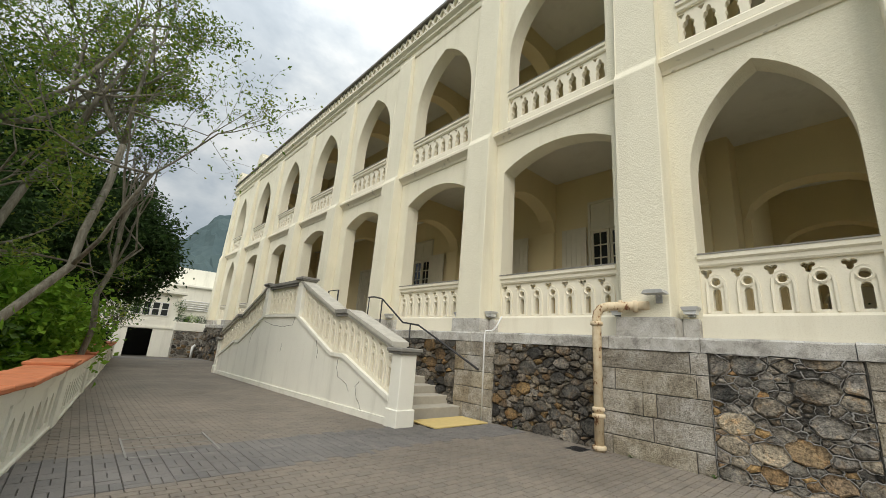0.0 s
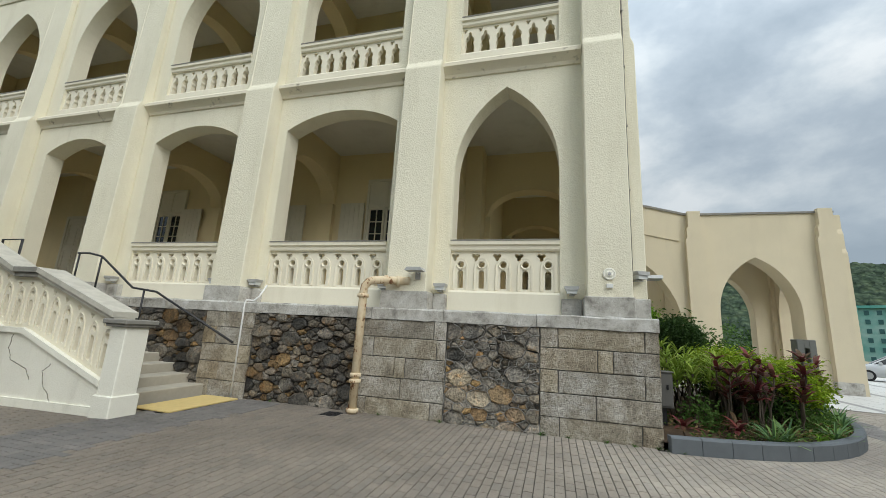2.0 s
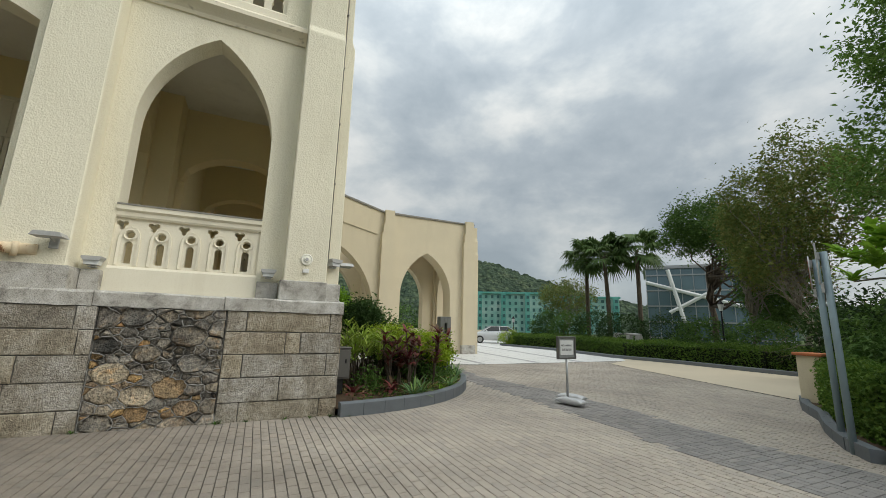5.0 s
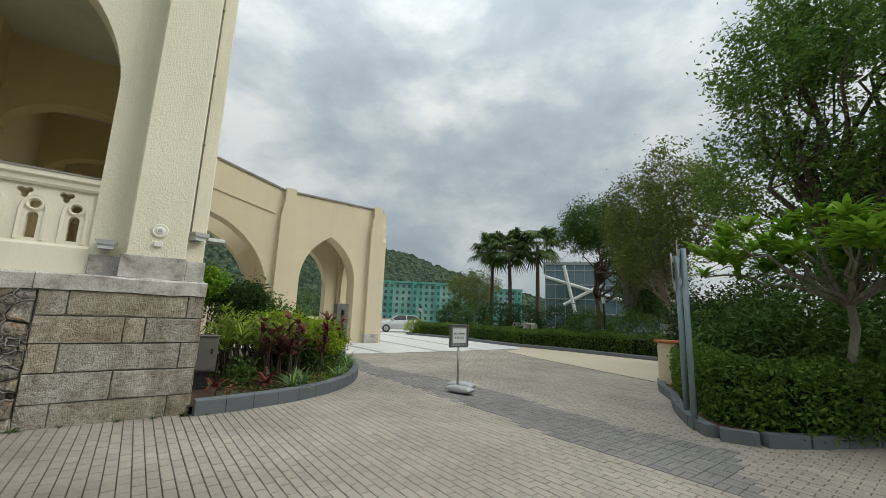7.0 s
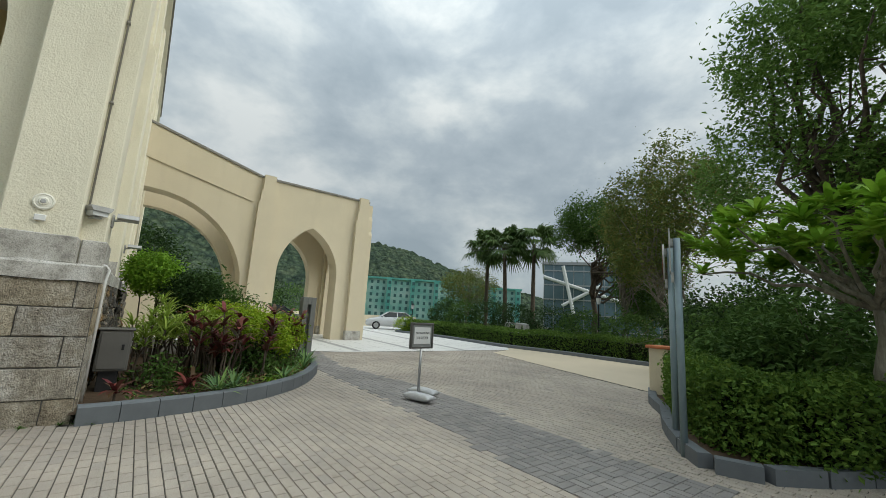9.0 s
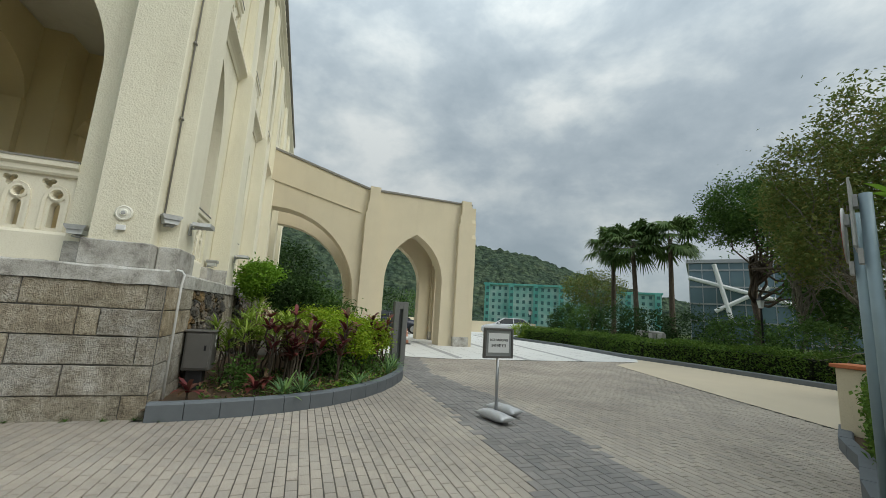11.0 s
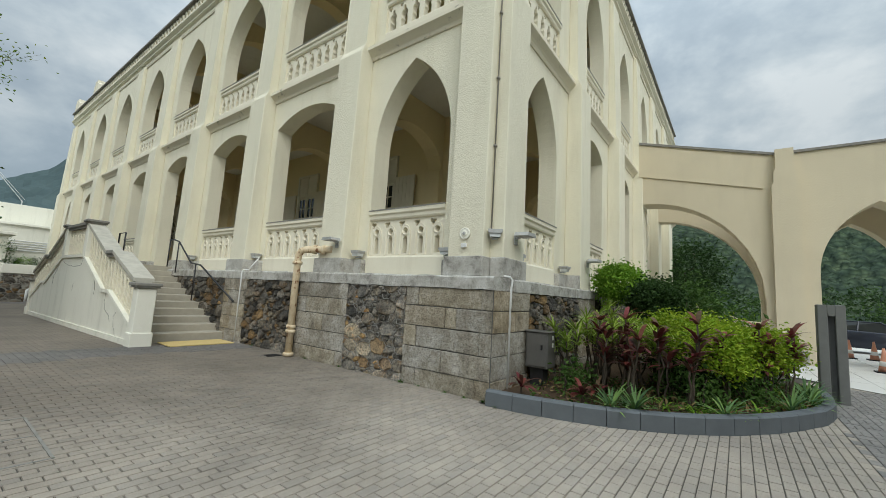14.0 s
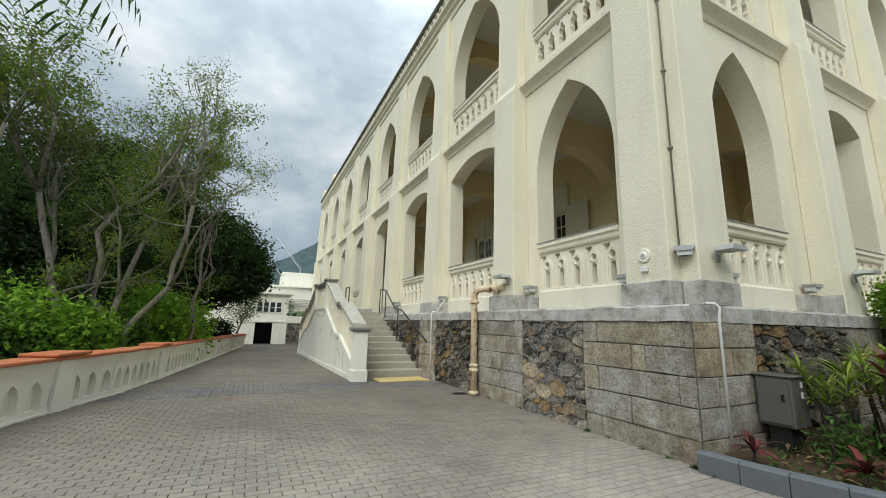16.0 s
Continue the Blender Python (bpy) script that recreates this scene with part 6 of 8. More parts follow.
def bare_tree(name, base, stems, seed, leaf, label, density, size=0.09, depth=5, parts=None):
    """Forking grey stems that thin out into fine twigs, with sparse leaves on the twig ends. stems: (tip, radius)."""
    rng = np.random.default_rng(seed)
    root = thing(name, label, "tree", "sparse grey-barked trees", at=base)
    bm = bmesh.new()
    tips = []

    def grow(p, dv, L, r, level):
        n = 3
        pts, rs = [p], [r]
        for i in range(n):
            dv = (dv + Vector(rng.normal(size=3)) * 0.16 + Vector((0, 0, 0.08))).normalized()
            pts.append(pts[-1] + dv * L / n)
            rs.append(r * (1 - 0.32 * (i + 1) / n))
        tube(bm, pts, rs, 7 if level < 2 else (5 if level < 4 else 3), level < 2)
        if level >= 3:
            tips.extend(pts[1:])
        if level >= depth:
            return
        for _ in range(3 if level > 0 else 3):
            k3 = pts[int(rng.integers(2, len(pts)))]
            nd = (dv + Vector(rng.normal(size=3)) * 0.62).normalized()
            grow(k3, nd, L * rng.uniform(0.55, 0.82), r * rng.uniform(0.42, 0.62), level + 1)

    for tip, r in stems:
        dv = Vector(tip) - Vector(base)
        pts = limb(bm, (0, 0, -0.3), dv, r, r * 0.72, rng, 0.035, 8, 6)
        d2 = (pts[-1] - pts[-2]).normalized()
        for _ in range(3):
            grow(pts[-1], (d2 + Vector(rng.normal(size=3)) * 0.42 + Vector((0, 0, 0.15))).normalized(), dv.length * 0.42, r * 0.6, 1)
        grow(pts[3], (d2 + Vector(rng.normal(size=3)) * 0.7).normalized(), dv.length * 0.40, r * 0.5, 1)
    part("trunk", bm, bark_grey, root, "", True)
    T = np.array([tuple(v) for v in tips])
    sel = T[rng.choice(len(T), size=int(len(T) * density), replace=True)]
    pts = sel + rng.normal(scale=0.12, size=sel.shape)
    leaf_mesh("crown", pts, size, rng, leaf, root)
    return root


def shrub(name, blobs, leaf, size, n, seed, label, category="shrub", group="", aspect=0.5, shell=0.7, stems=5, base=None):
    rng = np.random.default_rng(seed)
    b0 = base or (blobs[0][0], blobs[0][1], 0.1)
    root = thing(name, label, category, group, at=b0)
    cs, pts = clumped(rng, blobs, max(12, n // 14), 14, size * 1.3, shell)
    pts[:, 2] = np.maximum(pts[:, 2], 0.12)
    leaf_mesh("foliage", pts - np.array(b0), size, rng, leaf, root, aspect=aspect)
    for i in range(stems):
        bm = bmesh.new()
        e = Vector(cs[i]) - Vector(b0)
        limb(bm, (rng.normal() * 0.06, rng.normal() * 0.06, -0.05), e, 0.022, 0.006, rng, 0.05, 5, 4)
        part("stem", bm, bark_brown, root, "", True)
    return root


def hedge(name, line, width, z0, z1, leaf, size, per_m, seed, label):
    """A clipped hedge: a near-black core for inner shade, leaves all over its faces."""
    rng = np.random.default_rng(seed)
    root = thing(name, label, "hedge")
    P = []
    bm = bmesh.new()
    for (x, y) in (line[0], line[-1]):
        n = int(per_m * 0.5)
        P.append(np.column_stack([rng.normal(x, width * 0.27, n), rng.normal(y, width * 0.27, n), rng.uniform(z0, z1, n)]))
    for si, ((x0, y0), (x1, y1)) in enumerate(zip(line, line[1:])):
        L = math.hypot(x1 - x0, y1 - y0)
        t = np.array([(x1 - x0) / L, (y1 - y0) / L])
        nv = np.array([-t[1], t[0]])
        n = int(per_m * L)
        u = rng.uniform(0, L, n)
        q = rng.uniform(0, 1, n)
        h = z1 - z0
        tot = 2 * h + width
        s = q * tot
        off = np.where(s < h, -width / 2, np.where(s < h + width, s - h - width / 2, width / 2))
        z = np.where(s < h, z0 + s, np.where(s < h + width, z1, z1 - (s - h - width)))
        z = z + 0.05 * np.sin(u * 2.3 + seed) * (z > z1 - 0.1) - 0.06 * (np.abs(off) > width * 0.42) * (z > z1 - 0.15)
        p2 = np.array([x0, y0]) + u[:, None] * t + off[:, None] * nv
        P.append(np.column_stack([p2, z]) + rng.normal(scale=0.045, size=(n, 3)))
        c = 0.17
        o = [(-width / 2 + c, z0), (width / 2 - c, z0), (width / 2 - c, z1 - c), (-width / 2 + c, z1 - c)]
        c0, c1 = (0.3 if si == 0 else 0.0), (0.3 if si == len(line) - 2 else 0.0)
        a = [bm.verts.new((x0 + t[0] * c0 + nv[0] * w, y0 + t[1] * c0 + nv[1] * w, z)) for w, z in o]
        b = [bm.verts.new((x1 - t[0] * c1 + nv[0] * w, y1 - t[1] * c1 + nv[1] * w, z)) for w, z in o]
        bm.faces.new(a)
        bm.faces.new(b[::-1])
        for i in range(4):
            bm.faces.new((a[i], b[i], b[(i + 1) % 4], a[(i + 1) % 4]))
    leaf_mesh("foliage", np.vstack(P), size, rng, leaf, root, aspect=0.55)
    part("core", bm, hedge_inner_shade, root, "near-black block for the shaded inside")
    return root


leaf_hedge = leaf_mat("hedge_leaf", [(0.065, 0.13, 0.024), (0.10, 0.185, 0.034), (0.15, 0.24, 0.045), (0.08, 0.15, 0.028)])
leaf_dracaena = leaf_mat("dracaena_leaf", [(0.20, 0.31, 0.05), (0.28, 0.39, 0.07), (0.36, 0.44, 0.10)])
# near-black, standing in for the shade between the hedge leaves
hedge_inner_shade = plain("hedge_inner_shade", (0.016, 0.022, 0.010), 0.95, 0, 0.5, 14, 0.8)


def blade_mesh(name, roots, rng, n, length, width, droop, material, parent, spread=1.0, segs=4):
    """Strap leaves that arch out from points."""
    vs, fs = [], []
    for (x, y, z) in roots:
        for i in range(n):
            a = rng.uniform(0, 2 * math.pi)
            el = rng.uniform(0.55, 1.4)
            L = length * rng.uniform(0.6, 1.15)
            sx, sy = math.cos(a), math.sin(a)
            k0 = len(vs)
            r, zz = 0.0, z
            for j in range(segs + 1):
                f = j / segs
                e2 = el - droop * f
                if j:
                    r += L / segs * math.cos(e2) * spread
                    zz += L / segs * math.sin(e2)
                w = width * (0.5 + 1.2 * f) * (1 - f) ** 0.6 + 0.002
                vs.append((x + sx * r - sy * w, y + sy * r + sx * w, zz + 0.25 * w))
                vs.append((x + sx * r + sy * w, y + sy * r - sx * w, zz + 0.25 * w))
            for j in range(segs):
                b = k0 + 2 * j
                fs.append((b, b + 1, b + 3, b + 2))
    return fast(name, vs, fs, material, parent)


def rosette_plant(name, x, y, stems, leaf, L, W, n, seed, label, category, group="", droop=1.5):
    rng = np.random.default_rng(seed)
    root = thing(name, label, category, group, at=(x, y, 0.10))
    tops = []
    for dx, dy, h in stems:
        bm = bmesh.new()
        limb(bm, (dx * 0.3, dy * 0.3, -0.05), (dx, dy, h), 0.018, 0.012, rng, 0.03, 5, 4)
        part("stem", bm, bark_brown, root, "", True)
        tops.append((dx, dy, h))
        tops.append((dx, dy, h * 0.82))
    blade_mesh("leaves", tops, rng, n, L, W, droop, leaf, root)
    return root


# ---------------------------------------------------------------- planting bed by the corner
cord = [(7.95, -2.75, 1.15), (8.15, -3.05, 0.95), (7.75, -3.2, 1.2), (8.45, -3.45, 1.1), (8.2, -3.85, 1.2), (8.9, -4.3, 1.0), (9.55, -4.75, 1.15), (10.1, -5.0, 1.05)]
for i, (x, y, h) in enumerate(cord):
    rr = random.Random(i)
    stems = [(rr.uniform(-0.13, 0.13), rr.uniform(-0.13, 0.13), h * f) for f in (1.0, 0.78, 0.55)]
    rosette_plant("cordyline", x, y, stems, leaf_red, 0.36, 0.040, 9, 40 + i, "dark maroon-leaved cordyline on thin bare stems", "shrub", "red cordylines", 0.95)
for i, (x, y) in enumerate([(7.05, -1.85), (7.3, -2.65), (7.62, -2.75)]):
    rosette_plant("cordyline", x, y, [(0.0, 0.0, 0.16)], leaf_red, 0.30, 0.036, 8, 58 + i, "low young maroon cordyline behind the kerb", "shrub", "young cordylines", 1.1)
for i, (x, y, h) in enumerate([(8.55, -2.55, 1.15), (8.35, -2.15, 1.0), (8.8, -3.1, 1.05), (9.0, -2.3, 1.25), (9.35, -2.85, 1.15), (9.9, -2.3, 1.3), (9.1, -3.5, 1.0)]):
    rr = random.Random(90 + i)
    stems = [(rr.uniform(-0.28, 0.28), rr.uniform(-0.28, 0.28), h * rr.uniform(0.6, 1.0)) for _ in range(6)]
    rosette_plant("fan_leaf_palm", x, y, stems, leaf_dracaena, 0.36, 0.015, 17, 140 + i, "yellow-green fan-leaved dwarf palm in the planting bed", "shrub", "dwarf fan palms", 0.8)
for i, (x, y, r, z) in enumerate([(9.1, -4.0, 0.5, 0.98), (9.8, -4.45, 0.55, 1.02), (10.5, -4.6, 0.6, 1.04), (11.2, -4.75, 0.55, 1.0), (9.8, -3.4, 0.6, 1.15), (10.5, -3.6, 0.65, 1.2), (11.4, -3.9, 0.65, 1.15)]):
    shrub("golden_duranta", [(x, y, z, r, r, 0.17), (x - 0.22, y - 0.28, z - 0.24, r * 0.6, r * 0.55, 0.13)], leaf_lime, 0.07, 2900, 60 + i, "clipped lime-gold shrub in flat tiers on bare stems", "shrub", "lime-gold shrubs", 0.55, 0.55, 9)
    shrub("green_shrub", [(x + 0.05, y + 0.1, z - 0.45, r * 0.8, r * 0.8, 0.34)], leaf_mid if i % 2 else leaf_dark, 0.085, 800, 160 + i, "leggy dark green shrub in the planting bed", "shrub", "green bed shrubs", 0.5, 0.3, 6)
for i, (x, y, z) in enumerate([(8.55, -3.95, 0.32), (8.75, -3.6, 0.45), (9.3, -4.55, 0.40), (7.9, -2.35, 0.30)]):
    shrub("leafy_shrub", [(x, y, z, 0.28, 0.28, z * 0.8)], leaf_mid, 0.085, 360, 170 + i, "low broad-leaved green shrub between the cordylines", "shrub", "low bed shrubs", 0.5, 0.3, 5)
for i, (x, y, n) in enumerate([(7.22, -3.05, 20), (7.42, -3.30, 22), (8.1, -4.25, 16), (9.9, -5.25, 22), (10.35, -5.35, 26), (10.8, -5.3, 24), (9.3, -5.0, 18)]):
    rosette_plant("yucca", x, y, [(0.0, 0.0, 0.03)], leaf_blue, 0.46, 0.016, n, 300 + i, "strappy blue-green yucca behind the kerb", "shrub", "bed yuccas", 0.75)
shrub("round_shrub", [(11.9, -2.08, 2.05, 0.55, 0.5, 0.42)], leaf_bright, 0.075, 7000, 75, "clipped round bright green shrub before the plinth", "shrub", "", 0.6, 0.85)
shrub("round_shrub", [(11.5, -2.95, 1.65, 0.58, 0.5, 0.42)], leaf_dark, 0.075, 7000, 76, "clipped round dark green shrub against the plinth", "shrub", "", 0.6, 0.85)
for i, (x, y, r, z) in enumerate([(12.9, -3.5, 0.7, 1.6), (13.4, -3.0, 0.8, 1.6), (12.4, -4.0, 0.7, 1.2)]):
    shrub("loose_shrub", [(x, y, z, r, r, 0.5), (x, y, z - 0.6, r * 0.8, r * 0.8, 0.5)], leaf_mid, 0.13, 1700, 80 + i, "loose light green shrub by the end wall", "shrub", "loose shrubs", 0.42, 0.35, 9)
tufts = thing("lily_tufts", "low strappy green lily tufts behind the kerb", "ground cover", kind="stuff")
rng = np.random.default_rng(5)
spots = []
for i in range(16):
    pt, ang = along(BED, 2.6 + 4.7 * i / 16 + rng.uniform(-0.1, 0.1))
    q = rng.uniform(0.22, 0.75)
    spots.append((pt.x - math.sin(ang) * q, pt.y + math.cos(ang) * q, 0.12))
blade_mesh("leaves", spots, rng, 14, 0.34, 0.014, 1.3, leaf_bright, tufts)
litter = thing("ground_cover", "low weeds and fallen leaves on the bed soil", "ground cover", kind="stuff")
P = []
for i in range(3600):
    d = 7.4 - 6.9 * rng.uniform() ** 1.6
    pt, ang = along(BED, d)
    q = rng.uniform(0.16, 2.2)
    P.append((pt.x - math.sin(ang) * q, pt.y + math.cos(ang) * q, 0.13 + rng.uniform(0, 0.12)))
leaf_mesh("leaves", P[:2300], 0.07, rng, leaf_mid, litter)
leaf_mesh("dry_leaves", P[2300:], 0.09, rng, leaf_dry, litter, flat=0.9)

weeds = thing("plinth_weeds", "small green weeds in the joint at the plinth's foot", "weeds", kind="stuff")
rng = np.random.default_rng(19)
foot = [(6.70 - rng.uniform(0, 0.04), y, -0.01) for y in (-1.42, -1.1, -0.75, -0.2, 0.16, 0.2, 1.8, 2.9, 3.5, 5.1)] + [(6.62, -1.56, 0.0), (6.56, -1.7, 0.0)]
blade_mesh("leaves", foot, rng, 12, 0.085, 0.008, 1.0, leaf_mid, weeds)

# ---------------------------------------------------------------- hedge corner, frangipani and trees by the lane
hedge("corner_hedge", [(-0.9, -13.6), (0.45, -10.4), (1.1, -9.0), (1.75, -8.05)], 0.95, 0.10, 0.98, leaf_hedge, 0.075, 4200, 21, "clipped dark green hedge inside the kerb corner")
hedge("corner_hedge", [(1.95, -7.85), (2.65, -8.75), (3.25, -9.75), (3.95, -11.3), (4.3, -13.0)], 0.80, 0.10, 0.98, leaf_hedge, 0.075, 4200, 22, "clipped dark green hedge inside the kerb corner")
hedge("lane_hedge", [(4.5, -21.2), (9.3, -19.4), (12.3, -19.3), (15.5, -18.9), (21.5, -19.5), (26.0, -18.4)], 1.0, 0.0, 0.92, leaf_hedge, 0.10, 1300, 23, "long clipped hedge along the lane")
shrub("hedge_end", [(26.3, -18.4, 0.55, 1.0, 0.9, 0.55)], leaf_lime, 0.10, 2200, 24, "bright lime rounded end of the lane hedge", "hedge", "", 0.55, 0.7)


def frangipani(x, y):
    rng = np.random.default_rng(31)
    root = thing("frangipani", "frangipani tree with bright green leaf rosettes behind the hedge", "tree", at=(x, y, 0.1))
    bm = bmesh.new()
    t = limb(bm, (0, 0, -0.2), (-0.05, -0.05, 1.75), 0.062, 0.05, rng, 0.02, 9, 5)
    tops = []
    for i in range(120):
        a = rng.uniform(0, 2 * math.pi)
        rad = 1.75 * math.sqrt(rng.uniform(0.02, 1))
        e = Vector((rad * math.cos(a) + 0.15, rad * math.sin(a) * 0.9, 2.82 - 0.10 * rad * rad + rng.uniform(-0.30, 0.20)))
        tops.append(tuple(e))
        if i % 5 == 0:
            fork = t[-1] + Vector((0.35 * e.x, 0.35 * e.y, 0.32))
            b2 = bmesh.new()
            limb(b2, t[-1], fork, 0.036, 0.027, rng, 0.03, 6, 3)
            limb(b2, fork, e, 0.027, 0.013, rng, 0.05, 6, 4)
            part("branch", b2, bark_grey, root, "", True)
    part("trunk", bm, bark_grey, root, "", True)
    blade_mesh("leaves", tops, rng, 18, 0.36, 0.048, 0.95, leaf_bright, root, 1.0, 4)


frangipani(1.0, -8.75)
tree("shade_tree", (2.4, -17.2, 0), (2.2, -17.0, 4.0), 0.34, [(1.0, -17.0, 8.6, 3.6, 3.0, 3.0), (-2.2, -16.5, 9.2, 3.2, 3.0, 3.4), (3.4, -17.2, 6.4, 2.4, 2.2, 2.0), (-1.0, -16.5, 5.6, 3.4, 2.4, 2.0), (1.0, -17.5, 12.2, 3.0, 2.8, 2.2), (-4.5, -15.5, 6.5, 3.0, 3.0, 3.4), (2.8, -16.8, 10.4, 2.2, 2.0, 1.7)],
     leaf_shade, 0.17, 1000, 62, 0.30, 51, bark_brown, "large dark green shade tree behind the hedge, reaching out of view", 40)
# unseen tree, its crown spread toward the sun to shade the kerb corner
tree("shade_tree", (-5.5, -13.5, 0), (-5.0, -13.3, 3.5), 0.3, [(-4.6, -13.5, 7.6, 3.0, 2.8, 3.0), (-5.6, -10.8, 6.4, 2.8, 2.6, 2.2), (-3.4, -11.6, 5.4, 2.0, 2.0, 1.8)], leaf_shade, 0.17, 800, 66, 0.30, 52, bark_brown, "large dark green shade tree behind the hedge, reaching out of view", 18)
tree("slender_tree", (8.6, -21.0, 0), (8.7, -21.0, 4.0), 0.13, [(8.0, -21, 8.0, 1.7, 1.7, 2.6), (10.2, -21.4, 7.4, 1.5, 1.4, 2.0), (6.6, -20.2, 6.6, 1.9, 1.7, 2.2), (9.0, -21, 5.0, 1.8, 1.8, 1.5)],
     leaf_olive, 0.17, 480, 40, 0.30, 53, bark_grey, "slender olive-leaved tree with airy crown", 26)
tree("slender_tree", (11.2, -22.6, 0), (11.4, -22.6, 3.0), 0.10, [(11.2, -22.2, 6.4, 1.0, 1.0, 2.2), (10.4, -22.0, 4.9, 1.2, 1.1, 1.4)], leaf_olive, 0.16, 200, 30, 0.26, 54, bark_grey, "slender olive-leaved tree with airy crown", 18)
tree("dense_tree", (15.8, -27.0, 0), (16.0, -27.0, 5.2), 0.22, [(16.0, -26.6, 8.6, 2.3, 2.2, 1.8), (14.0, -26.4, 7.8, 2.2, 2.0, 1.7), (17.4, -27, 7.8, 1.5, 1.5, 1.2), (12.6, -25.6, 6.6, 2.0, 1.8, 1.8), (11.6, -25.0, 4.0, 1.6, 1.6, 2.4), (10.2, -24.0, 3.8, 1.6, 1.5, 2.4)], leaf_mid, 0.19, 760, 44, 0.30, 55, bark_brown, "dense dark green tree beyond the lane", 22)
for i, (x, y, r, h, m) in enumerate([(3.8, -14.2, 1.3, 2.2, leaf_mid), (1.6, -12.2, 1.4, 2.3, leaf_mid), (5.4, -16.6, 1.5, 2.6, leaf_dark), (-0.8, -13.0, 1.6, 2.8, leaf_mid), (6.6, -20.8, 1.4, 2.2, leaf_dark), (-2.6, -12.6, 1.8, 3.2, leaf_mid), (0.6, -10.9, 1.0, 1.5, leaf_mid), (3.0, -12.4, 1.1, 1.7, leaf_mid), (2.4, -15.0, 1.8, 3.8, leaf_mid), (-0.6, -15.5, 1.9, 4.4, leaf_mid), (-4.0, -14.0, 2.0, 3.4, leaf_dark), (4.6, -18.4, 1.6, 3.2, leaf_dark), (0.4, -19.0, 2.4, 5.6, leaf_mid), (-3.4, -18.0, 2.2, 5.2, leaf_mid)]):
    shrub("understorey_shrub", [(x, y, h * 0.55, r, r, h * 0.5)], m, 0.17, 3400, 200 + i, "shaded undergrowth behind the hedge", "shrub", "undergrowth shrubs", 0.42, 0.35, 8)
bare_tree("twiggy_tree", (7.6, -19.6, 0), [((7.9, -19.8, 2.2), 0.06), ((7.1, -19.4, 2.4), 0.05)], 77, leaf_dry, "bare brown twiggy shrub by the lane", 0.25, 0.08, 4)
for i, (x, y, r, h, m) in enumerate([(19.5, -22.8, 1.7, 2.0, leaf_dark), (22.0, -23.0, 1.8, 2.2, leaf_dark), (24.5, -22.6, 1.7, 2.1, leaf_mid), (27.0, -22.8, 1.6, 2.0, leaf_dark), (16.6, -23.2, 1.6, 1.9, leaf_dark), (29.2, -24.5, 1.8, 2.4, leaf_mid), (13.5, -22.0, 1.5, 1.7, leaf_mid), (10.6, -21.4, 1.3, 1.6, leaf_mid)]):
    shrub("border_shrub", [(x, y, h * 0.62, r, r * 0.8, h * 0.66)], m, 0.15, 3400, 230 + i, "rounded dark shrub behind the lane hedge", "shrub", "border shrubs", 0.45, 0.75, 5)
tree("airy_tree", (31.5, -29.0, 0), (31.5, -29, 2.4), 0.14, [(31.5, -29, 4.6, 3.0, 2.8, 1.7)], leaf_olive, 0.20, 240, 26, 0.32, 57, bark_grey, "wide airy olive tree before the far blocks", 26)


def fan_palm(x, y, h, seed, lean=0.0):
    rng = np.random.default_rng(seed)
    root = thing("fan_palm", "fan palm with slim trunk and drooping fronds", "palm", "fan palms", at=(x, y, 0))
    bm = bmesh.new()
    pts = [(lean * (i / 8) ** 2, 0, h * i / 8) for i in range(9)]
    tube(bm, [(p[0], p[1], p[2] - (0.2 if i == 0 else 0)) for i, p in enumerate(pts)], [0.21 - 0.07 * i / 8 for i in range(9)], 10)
    part("trunk", bm, bark_brown, root, "ringed brown trunk", True)
    vs, fs = [], []
    for i in range(34):
        az, el = rng.uniform(0, 2 * math.pi), rng.uniform(-0.75, 1.25)
        L = rng.uniform(1.0, 1.6)
        d = np.array([math.cos(az) * math.cos(el), math.sin(az) * math.cos(el), math.sin(el)])
        c = np.array([lean, 0, h]) + d * L
        s = np.cross(d, [0, 0, 1.0])
        s /= np.linalg.norm(s) + 1e-6
        u = np.cross(s, d)
        for j in range(20):
            a = -1.9 + 3.8 * j / 19
            e2 = d * math.cos(a) + s * math.sin(a)
            r1 = rng.uniform(1.0, 1.45)
            w = 0.075
            q = np.cross(e2, u)
            k0 = len(vs)
            mid = c + e2 * r1 * 0.55
            tip = c + e2 * r1 + np.array([0, 0, -0.42 - 0.3 * rng.uniform()])
            vs += [tuple(c), tuple(mid + q * w), tuple(tip), tuple(mid - q * w)]
            fs.append((k0, k0 + 1, k0 + 2, k0 + 3))
    fast("fronds", vs, fs, leaf_palm, root)
    bm = bmesh.new()
    for i in range(14):
        a = rng.uniform(0, 6.28)
        limb(bm, (lean, 0, h - 0.1), (lean + math.cos(a) * 0.7, math.sin(a) * 0.7, h + rng.uniform(-0.6, 0.6)), 0.025, 0.012, rng, 0.02, 4, 3)
    part("frond_stalks", bm, bark_brown, root)


